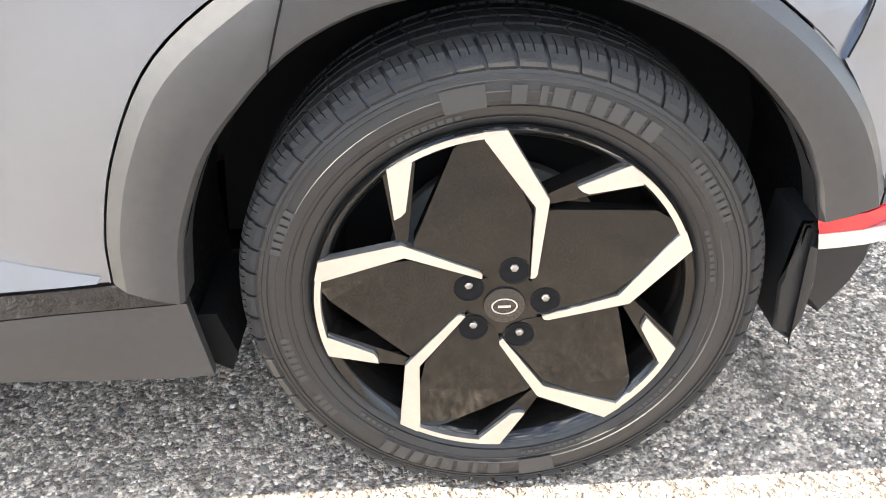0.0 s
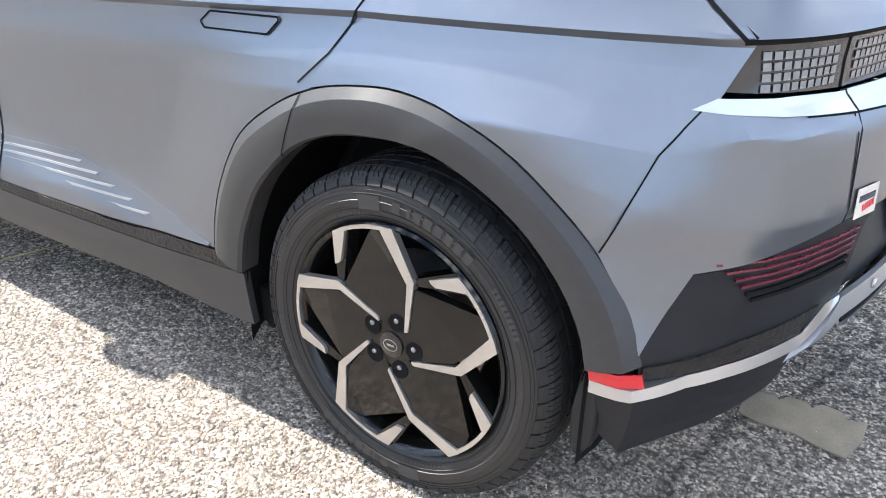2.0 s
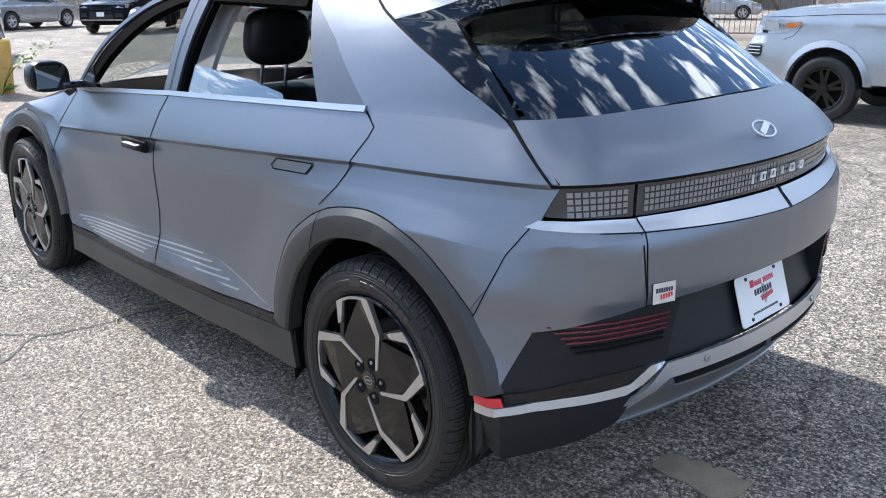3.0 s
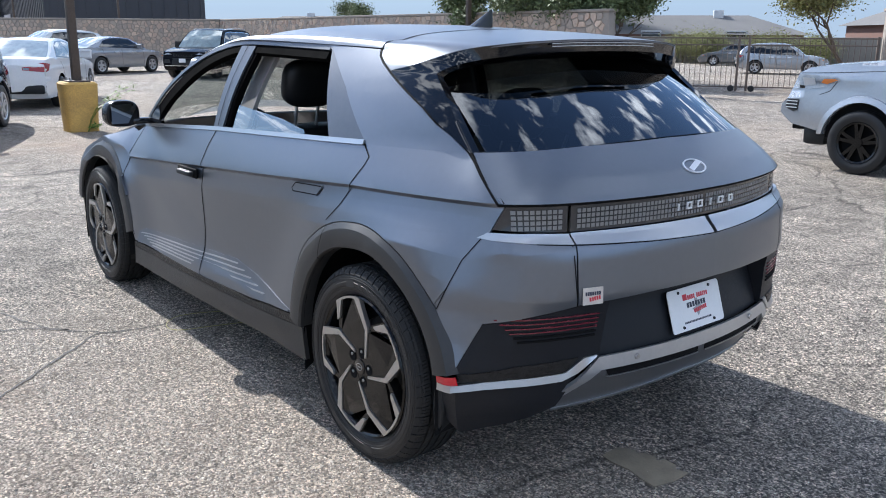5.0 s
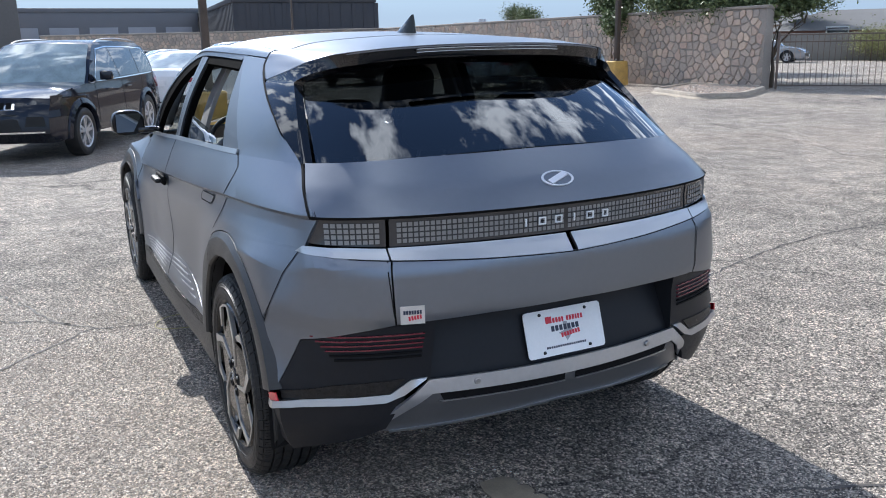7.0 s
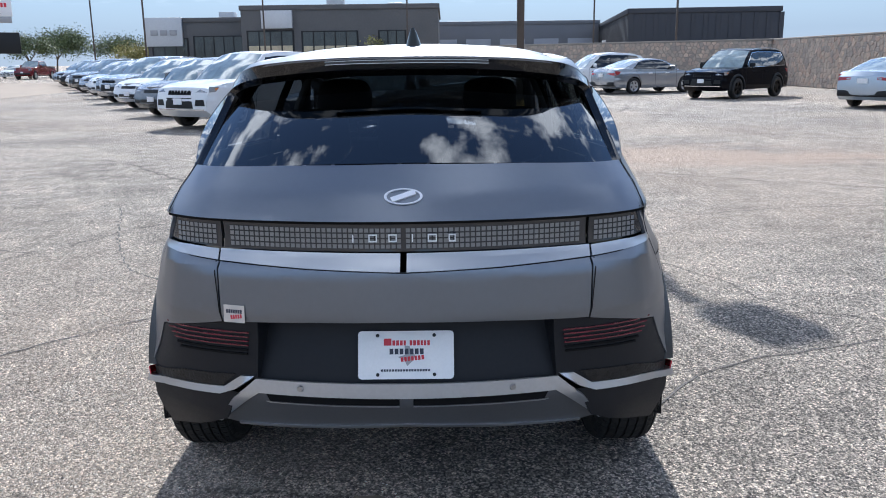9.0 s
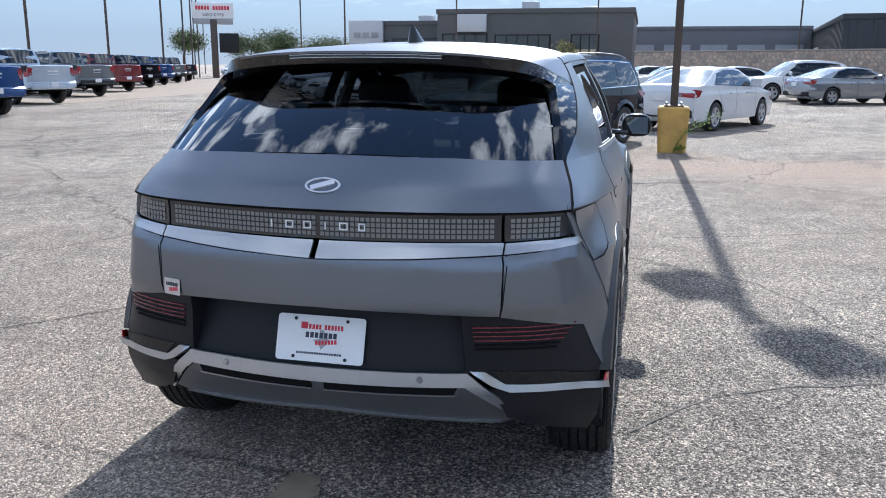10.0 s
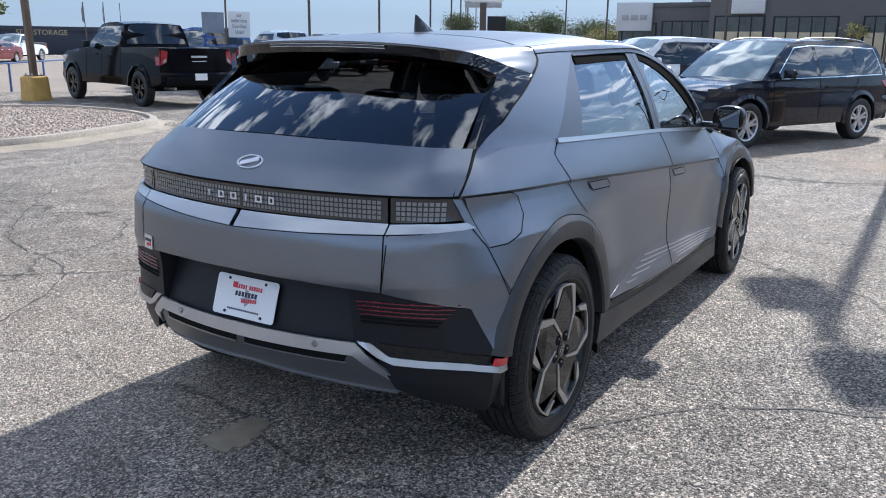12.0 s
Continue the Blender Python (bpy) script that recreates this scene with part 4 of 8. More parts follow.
def make_wheel():
    """The left rear wheel about its own hub, its face to -y."""
    w = new("wheel")
    # tyre: carcass with rounded shoulders
    half = [(0.268, -0.098), (0.276, -0.106), (0.290, -0.112), (0.305, -0.116), (0.306, -0.1175), (0.318, -0.1180), (0.319, -0.1165), (0.335, -0.115), (0.345, -0.1115), (0.3455, -0.110), (0.353, -0.1055), (0.3595, -0.099), (0.365, -0.091), (0.3688, -0.081), (0.3712, -0.0715),
            (0.3652, -0.0705), (0.3652, -0.0635), (0.3722, -0.0625), (0.3730, -0.0385), (0.3660, -0.0375), (0.3660, -0.0305), (0.3734, -0.0295), (0.3736, -0.0045), (0.3666, -0.0035)]
    prof = half + [(r, -y) for r, y in reversed(half)]
    bm = revolve(bmesh.new(), prof, 120)
    tyre = part("tyre", bm, RUBBER, w, "black rubber tyre with raised sidewall lettering", sharp=40)
    # tread blocks over the shoulders and along the ribs, with real grooves between
    shoulder = [(0.344, -0.1118), (0.3457, -0.1104), (0.353, -0.1058), (0.3595, -0.0993), (0.365, -0.0913), (0.3689, -0.0812), (0.3713, -0.0715)]
    bm = bmesh.new()

    def block(pts, a0, a1, slant, lift):
        rows = []
        n = len(pts)
        for k, (r, y) in enumerate(pts):
            sl = slant * k / max(1, n - 1)
            h = lift * (0.15 if k == 0 and n > 2 else 1.0)
            nrm = Vector((1, -0.0)) if n == 2 else Vector((pts[min(k + 1, n - 1)][1] - pts[max(k - 1, 0)][1], pts[max(k - 1, 0)][0] - pts[min(k + 1, n - 1)][0])).normalized()
            if nrm.x < 0:
                nrm = -nrm
            row = []
            for q, up in ((a0, -0.001), (a0, h), (a1, h), (a1, -0.001)):
                rr, yy, aa = r + nrm.x * up, y + nrm.y * up, radians(q + sl)
                row.append(bm.verts.new((rr * math.cos(aa), yy, rr * math.sin(aa))))
            rows.append(row)
        for p, q in zip(rows[:-1], rows[1:]):
            for k in range(3):
                bm.faces.new((p[k], p[k + 1], q[k + 1], q[k]))
        bm.faces.new(rows[0])
        bm.faces.new(rows[-1])

    pitch = 360 / 58
    for side in (1, -1):
        for k in range(58):
            a = pitch * k + (0 if side > 0 else 2)
            block([(r, y * side) for r, y in shoulder[:4]], a + 0.45, a + pitch - 0.45, 0.9, 0.0048)
            for j in range(3):
                b0 = a + 0.38 + (pitch - 0.76) * j / 3
                block([(r, y * side) for r, y in shoulder[3:]], b0 + 0.98 + (0.12 if j else 0), b0 + (pitch - 0.76) / 3 + 0.82, 1.2, 0.0048)
            block([(0.3722, -0.0625 * side), (0.3730, -0.0385 * side)], a + 1.3, a + pitch + 0.7, 1.8, 0.003)
            block([(0.3734, -0.0295 * side), (0.3736, -0.0045 * side)], a + 2.3, a + pitch + 1.8, -1.5, 0.003)
    bmesh.ops.recalc_face_normals(bm, faces=bm.faces[:])
    tagged(part("tread", bm, TREAD, tyre, smooth=False), kind="stuff")
    # fine raised rings round the sidewall
    for r_, y_ in ((0.2835, 0.1105), (0.2985, 0.1150), (0.3315, 0.1162), (0.3385, 0.1145)):
        bm = revolve(bmesh.new(), [(r_ - 0.0012, -y_ + 0.002), (r_ - 0.0006, -y_ - 0.0009), (r_ + 0.0006, -y_ - 0.0009), (r_ + 0.0012, -y_ + 0.002)], 96)
        part("sidewall_ring", bm, RUBBER, tyre)
    # raised lettering as plain bars, on two arcs
    bm = bmesh.new()

    def bar(a0, a1, r0, r1, lift):
        steps = max(1, int((a1 - a0) / 2))
        for k in range(steps):
            b0, b1 = a0 + (a1 - a0) * k / steps, a0 + (a1 - a0) * (k + 1) / steps
            bm.faces.new([bm.verts.new((*[c for c in (polar(r, b)[0], -lift, polar(r, b)[1])],)) for r, b in ((r0, b0), (r1, b0), (r1, b1), (r0, b1))])

    for base in (75, 255):
        for k in range(8):  # eight heavy characters
            bar(base + 10 - k * 4.6, base + 10 - k * 4.6 + (1.6 if k == 1 else 3.4), 0.303, 0.327, 0.1195)
        bar(base + 19, base + 29, 0.300, 0.330, 0.1192)
    for a0, cnt, r in ((200, 7, 0.310), (214, 4, 0.310), (40, 9, 0.314), (20, 8, 0.288), (118, 9, 0.287), (160, 6, 0.318), (295, 10, 0.287), (330, 8, 0.290), (232, 6, 0.287)):
        for k in range(cnt):
            bar(a0 - k * 2.2, a0 - k * 2.2 + 1.5, r, r + (0.014 if r > 0.3 else 0.006), 0.1185 if r > 0.3 else 0.1135)
    bmesh.ops.recalc_face_normals(bm, faces=bm.faces[:])
    tagged(part("sidewall_lettering", bm, RUBBER_RAISED, tyre, smooth=False), kind="stuff")
    # rim barrel
    bm = revolve(bmesh.new(), [(0.269, -0.099), (0.271, -0.106), (0.266, -0.112), (0.259, -0.108), (0.252, -0.098), (0.246, -0.07), (0.235, 0.0), (0.235, 0.09)], 96)
    rim = part("rim", bm, ALLOYBLK, w, "gloss black alloy rim with machined spokes")
    bm = revolve(bmesh.new(), [(0.235, 0.05), (0.16, 0.052), (0.0, 0.052)], 48)
    part("back_plate", bm, BLACK, rim)
    bm = revolve(bmesh.new(), [(0.165, 0.0), (0.165, 0.02), (0.09, 0.02), (0.085, -0.03), (0.0, -0.03)], 48)
    part("brake_disc", bm, STEEL, rim, "grey steel brake disc")
    bm = bmesh.new()
    box(bm, (0.10, -0.045, -0.075), (0.19, 0.045, 0.075), 0.015, Matrix.Rotation(radians(-200), 4, "Y"))
    part("brake_caliper", bm, DARKPL, rim)
    for k in range(5):
        t = 72 * k
        P = lambda pts: rot2([polar(r, a) for r, a in pts], t)
        # black blade, its facets folded inwards towards the pocket
        blade = bmesh.new()
        face = [(0.262, 92.5), (0.186, 89), (0.163, 138), (0.150, 146), (0.062, 122), (0.040, 100), (0.040, 60), (0.054, 50), (0.152, 76)]
        prism(blade, P(face), -0.112, -0.085)
        part("blade", blade, ALLOYBLK, rim, smooth=False)
        # two folded facets dip towards the pocket
        p1, p2, p3, p4, p5 = P([(0.163, 138), (0.246, 105), (0.186, 89), (0.262, 92.5), (0.258, 100)])
        for tri in (((p3, -0.1119), (p1, -0.1119), (p2, -0.101)), ((p3, -0.1119), (p2, -0.101), (p5, -0.106), (p4, -0.1119))):
            fold = bmesh.new()
            a = [fold.verts.new((p[0], y, p[1])) for p, y in tri]
            b = [fold.verts.new((p[0], -0.085, p[1])) for p, y in tri]
            fold.faces.new(a)
            for k2 in range(len(a)):
                fold.faces.new((a[k2], b[k2], b[(k2 + 1) % len(a)], a[(k2 + 1) % len(a)]))
            bmesh.ops.recalc_face_normals(fold, faces=fold.faces[:])
            part("blade_facet", fold, ALLOYBLK, rim, smooth=False)
        arm = bmesh.new()
        prism(arm, P([(0.262, 126.5), (0.256, 116), (0.172, 138), (0.163, 144), (0.176, 145)]), -0.108, -0.07)
        part("arm", arm, ALLOYBLK, rim, smooth=False)
        arc = [(0.266, 95 + j * 29 / 8) for j in range(9)] + [(0.2575, 124 - j * 29 / 8) for j in range(9)]
        strokes = bmesh.new()
        prism(strokes, P([(0.267, 95.6), (0.267, 89.0), (0.176, 70.2), (0.068, 48), (0.062, 47), (0.057, 51), (0.161, 75.0), (0.255, 95.3)]), -0.1165, -0.10)
        part("machined_spoke", strokes, MACHINED, rim, "bright machined aluminium spoke face", smooth=False)
        strokes = bmesh.new()
        prism(strokes, P(arc), -0.1160, -0.10)
        part("machined_edge", strokes, MACHINED, rim, smooth=False)
        strokes = bmesh.new()
        prism(strokes, P([(0.266, 124.2), (0.2565, 117), (0.204, 129.2), (0.203, 132.0), (0.206, 134.6)]), -0.1162, -0.10)
        part("machined_tab", strokes, MACHINED, rim, smooth=False)
        # wheel nut in a round pocket
        x, z = rot2([polar(0.058, 76)], t)[0]
        bm = revolve(bmesh.new(), [(0.0215, -0.1121), (0.0212, -0.1137), (0.0198, -0.1140), (0.0188, -0.1128), (0.0175, -0.1124), (0.0, -0.1124)], 20)
        bmesh.ops.translate(bm, vec=(x, 0, z), verts=bm.verts[:])
        part("nut_pocket", bm, BLACK, rim)
        bm = revolve(bmesh.new(), [(0.0, -0.1178), (0.004, -0.1175), (0.0058, -0.116), (0.0062, -0.11)], 6)
        bmesh.ops.translate(bm, vec=(x, 0, z + 0.006), verts=bm.verts[:])
        part("wheel_nut", bm, NUT, rim)
    hub = bmesh.new()
    prism(hub, [polar(0.052, a * 15) for a in range(24)], -0.111, -0.08)
    part("hub", hub, ALLOYBLK, rim)
    bm = revolve(bmesh.new(), [(0.0, -0.1165), (0.024, -0.116), (0.029, -0.1145), (0.030, -0.112), (0.030, -0.10)], 32)
    cap = part("centre_cap", bm, GLOSSBLK, rim)
    bm = revolve(bmesh.new(), [(0.0165, -0.1172), (0.0185, -0.1172), (0.0185, -0.116), (0.0165, -0.116)], 28, closed=True)
    for v in bm.verts:
        v.co.z *= 0.72
    box(bm, (-0.009, -0.1172, -0.0018), (0.009, -0.116, 0.0018))
    part("cap_badge", bm, SATIN, cap, "plain oval silver badge")
    return w


wheel = make_wheel()
wheel.parent = car
wheel.matrix_basis = pose(0, -0.818, 0.365)
for x, y, rz, spin in ((0, 0.818, 180, 22), (-3.0, -0.818, 0, 10), (-3.0, 0.818, 180, 47)):
    copy_thing(wheel, pose(x, y, 0.365, 0, 0, rz) @ Matrix.Rotation(radians(spin), 4, "Y"))


# ---- fittings ----
def badge(m, k, mat, parent):
    """Plain oval ring with a slanting bar across, as on the tail."""
    bm = bmesh.new()
    revolve(bm, [(0.052, -0.004), (0.060, -0.004), (0.060, 0.0), (0.052, 0.0)], 40, "z", True)
    for v in bm.verts:
        v.co.y *= 0.56
    box(bm, (-0.040, -0.010, -0.003), (0.040, 0.010, 0.003), 0.0, Matrix.Rotation(radians(24), 4, "Z"))
    bmesh.ops.transform(bm, matrix=m, verts=bm.verts[:])
    return part("badge", bm, mat, parent, "plain oval chrome badge")


def frame_on_tail(y, z, off=0.0):
    """A pose lying on the tail at (y, z): x to the car's right as seen from behind, y up the surface, z out."""
    phi = phi_of(y, z)
    p = ring(phi, z, off)
    du = (ring(phi + 0.01, z, off) - ring(phi - 0.01, z, off)).normalized()
    dv = (ring(phi, z + 0.008, off) - ring(phi, z - 0.008, off)).normalized()
    n = du.cross(dv).normalized()
    return Matrix.Translation(p) @ Matrix((du, n.cross(du), n)).transposed().to_4x4()


badge(frame_on_tail(0, 1.118, 0.003), 1, material("badge_silver", (0.80, 0.80, 0.82), 0.38, 0.5), car)
# name on the lamp bar as plain bars
pm = frame_on_tail(0, 0.997, 0.0)
for k, wdt in enumerate((0.006, 0.026, 0.026, 0.006, 0.028, 0.022)):
    cx = -0.155 + k * 0.061
    bm, th_ = bmesh.new(), 0.0036
    if wdt < 0.01:
        box(bm, (cx - th_ / 2, -0.012, -0.003), (cx + th_ / 2, 0.012, 0.002))
    else:
        for lo_, hi_ in (((cx - wdt / 2, -0.012), (cx - wdt / 2 + th_, 0.012)), ((cx + wdt / 2 - th_, -0.012), (cx + wdt / 2, 0.012)), ((cx - wdt / 2 + th_, 0.012 - th_), (cx + wdt / 2 - th_, 0.012)), ((cx - wdt / 2 + th_, -0.012), (cx + wdt / 2 - th_, -0.012 + th_))):
            box(bm, (*lo_, -0.003), (*hi_, 0.002))
    bmesh.ops.transform(bm, matrix=pm, verts=bm.verts[:])
    part("model_mark", bm, WHITE, car, "" if k else "pale character shown as a plain outline", smooth=False)
# dealer plate with bars for its writing
plate = thing("licence_plate", "white dealer plate with red and dark print shown as bars", "plate")
ztilt = Matrix.Translation(Vector((0.778, 0.0, 0.617))) @ Matrix(((0, 0.0, 1), (1, 0, 0), (0, 1, 0))).to_4x4() @ Matrix.Rotation(radians(-18), 4, "X")


def on_plate(bm):
    bmesh.ops.transform(bm, matrix=ztilt, verts=bm.verts[:])
    return bm


bm = boxed((-0.152, -0.076, -0.0015), (0.152, 0.076, 0.0015))
bmesh.ops.bevel(bm, geom=[e for e in bm.edges if abs(e.verts[0].co.z - e.verts[1].co.z) > 0.002], offset=0.012, segments=4, affect="EDGES", profile=0.5)
part("plate_sheet", on_plate(bm), WHITE, plate, smooth=False)
bm = bmesh.new()
for x0, x1 in ((-0.070, -0.046), (-0.043, -0.034), (-0.031, -0.022), (-0.019, -0.010), (-0.007, 0.0), (0.012, 0.020), (0.023, 0.032), (0.035, 0.044), (0.047, 0.054), (0.057, 0.064), (0.068, 0.076)):
    box(bm, (x0, 0.030, 0.0015), (x1, 0.052 if x1 - x0 > 0.01 else 0.046, 0.0022))
tagged(part("print_red", on_plate(bm), REDINK, plate, smooth=False), kind="stuff")
bm = bmesh.new()
for k in range(7):
    box(bm, (-0.052 + 0.016 * k, 0.002, 0.0015), (-0.040 + 0.016 * k, 0.020, 0.0024))
for k in range(18):
    box(bm, (-0.080 + 0.0088 * k, -0.052, 0.0015), (-0.0735 + 0.0088 * k, -0.045, 0.0022))
tagged(part("print_dark", on_plate(bm), BLUEINK, plate, smooth=False), kind="stuff")
bm = bmesh.new()
for k in range(7):
    box(bm, (-0.018 + 0.011 * k, -0.020, 0.0016), (-0.010 + 0.011 * k, -0.006, 0.0027), 0, Matrix.Rotation(radians(6), 4, "Z"))
tagged(part("print_script", on_plate(bm), REDINK, plate, smooth=False), kind="stuff")
bm = bmesh.new()
for v in prism(bm, [(-0.004, 0.03), (0.012, 0.028), (0.014, 0.010), (0.03, 0.0), (0.024, -0.016), (0.004, -0.036), (-0.004, -0.018), (-0.026, -0.006), (-0.004, 0.0)], 0.0, 0.001).verts:
    v.co = Vector((v.co.x, v.co.z, 0.0016 + 0.0002 * (v.co.y > 0)))
part("print_grey", on_plate(bm), GREYINK, plate, smooth=False)
for x, y in ((-0.09, 0.062), (0.09, 0.062), (-0.09, -0.062), (0.09, -0.062)):
    bm = bmesh.new()
    bmesh.ops.create_cone(bm, cap_ends=True, segments=12, radius1=0.006, radius2=0.005, depth=0.004, matrix=Matrix.Translation((x, y, 0.003)))
    part("plate_screw", on_plate(bm), DARKPL, plate)
# sticker low on the hatch
sticker = thing("dealer_sticker", "small pale rectangular sticker with dark and red bars", "sticker")
sm_ = frame_on_tail(-0.540, 0.754, 0.0025)
st = boxed((-0.037, -0.028, 0), (0.037, 0.028, 0.001))
bmesh.ops.transform(st, matrix=sm_, verts=st.verts[:])
part("sticker_sheet", st, material("sticker_cream", (0.62, 0.56, 0.50), 0.4, 0, 30, 0.1), sticker, smooth=False)
st = bmesh.new()
for k in range(7):
    box(st, (-0.028 + 0.0082 * k, 0.002, 0.001), (-0.0215 + 0.0082 * k, 0.014, 0.0016))
bmesh.ops.transform(st, matrix=sm_, verts=st.verts[:])
tagged(part("sticker_print", st, BLUEINK, sticker, smooth=False), kind="stuff")
st = bmesh.new()
for k in range(5):
    box(st, (-0.014 + 0.0085 * k, -0.016, 0.001), (-0.008 + 0.0085 * k, -0.003, 0.0018), 0, Matrix.Rotation(radians(8), 4, "Z"))
bmesh.ops.transform(st, matrix=sm_, verts=st.verts[:])
tagged(part("sticker_script", st, REDINK, sticker, smooth=False), kind="stuff")
# parking sensors
for y in (-0.335, 0.335):
    bm = revolve(bmesh.new(), [(0.0, 0.002), (0.009, 0.002), (0.0105, 0.0), (0.011, -0.003)], 18, "z")
    bmesh.ops.transform(bm, matrix=frame_on_tail(y, 0.512, 0.0135), verts=bm.verts[:])
    part("parking_sensor", bm, STEEL, car)
# mud flaps behind the rear wheels
for s in (-1, 1):
    bm = bmesh.new()
    prism(bm, [(0.415, 0.46), (0.442, 0.46), (0.452, 0.36), (0.446, 0.295), (0.430, 0.255), (0.405, 0.275), (0.400, 0.36)], s * 0.905, s * 0.80)
    bmesh.ops.bevel(bm, geom=[e for e in bm.edges if abs(e.verts[0].co.y) > 0.9 and abs(e.verts[1].co.y) > 0.9], offset=0.008, segments=2, affect="EDGES", profile=0.5)
    part("mud_flap", bm, DARKPL, car)
    bm = bmesh.new()
    prism(bm, [(-0.452, 0.33), (-0.425, 0.33), (-0.405, 0.255), (-0.418, 0.222), (-0.448, 0.240)], s * 0.87, s * 0.70)
    part("sill_end", bm, BLACK, car)
# roof aerial
def aerial(u, v):
    a = 2 * math.pi * v
    h = u
    wdt = 0.032 * (1 - h) ** 0.8 + 0.004
    x = -0.50 + 0.15 * (0.5 + 0.5 * math.cos(a)) * (1 - h) + 0.15 * h
    return Vector((x, wdt * math.sin(a), 1.588 - 0.055 * (x + 0.5) + 0.083 * h))


loft("shark_fin_aerial", aerial, 8, 20, GLOSSBLK, label="black shark fin aerial", centre=(-0.42, 0, 1.58))
# mirrors and door handles
MIRRORBLK = material("mirror_shell_black", (0.008, 0.008, 0.009), 0.22, spec=0.3)
MIRROR = material("door_mirror_silver", (0.30, 0.32, 0.34), 0.03, 1.0)
for s in (-1, 1):
    def shell(u, v, s=s):
        a, b = math.pi * u, 2 * math.pi * v
        sx = math.copysign(abs(math.cos(a)) ** 0.75, math.cos(a))
        ca, sa = math.cos(b), math.sin(b)
        return Vector((-2.40 + (0.085 * sx if sx < 0 else 0.042 * min(1.0, sx * 1.7)), s * (0.948 + 0.096 * math.copysign(abs(ca) ** 0.7, ca) * math.sin(a) ** 0.55 * (1 - 0.06 * sa)), 1.118 + 0.075 * math.copysign(abs(sa) ** 0.7, sa) * math.sin(a) ** 0.55))

    mir = loft("door_mirror", shell, 14, 28, MIRRORBLK, label="gloss black door mirror", centre=(-2.40, s * 0.948, 1.118))
    bm = boxed((-0.0025, -0.072, -0.054), (0.0025, 0.072, 0.054), 0.0, Matrix.Translation((-2.352, 0.948, 1.118)) @ Matrix.Rotation(radians(-9), 4, "Z") @ Matrix.Rotation(radians(5), 4, "Y"))
    for v in bm.verts:
        v.co.y *= s
    part("mirror_glass", bm, MIRROR, mir)
    bm = boxed((-2.42, 0.77, 1.055), (-2.35, 0.90, 1.09), 0.012)
    for v in bm.verts:
        v.co.y *= s
    part("mirror_foot", bm, GLOSSBLK, mir)
    # flush rear handle with a fine gap round it, standing front handle on the left
    for hx0, hx1, hz in ((-0.540, -0.310, 0.965),) + (((-1.74, -1.50, 0.878),) if s == 1 else ()):
        shape_ = [(hx0 + 0.012, hz - 0.022), (hx1 - 0.03, hz - 0.012), (hx1, hz + 0.018), (hx1 - 0.004, hz + 0.024), (hx0 + 0.03, hz + 0.014), (hx0, hz - 0.010)]
        body("flush_handle", shape_, side_map(s, 0.0030), MATTE, lip=0.002)
        gap("handle_gap", shape_ + shape_[:1], side_map(s, 0.0046), 0.0042)
    if s == -1:
        part("door_handle", boxed((-1.645, -0.945, 0.874), (-1.49, -0.912, 0.900), 0.010), DARKPL, car, "black handle standing out from the door")
        part("handle_pocket", boxed((-1.72, -0.908, 0.860), (-1.49, -0.890, 0.908), 0.008), BLACK, car)


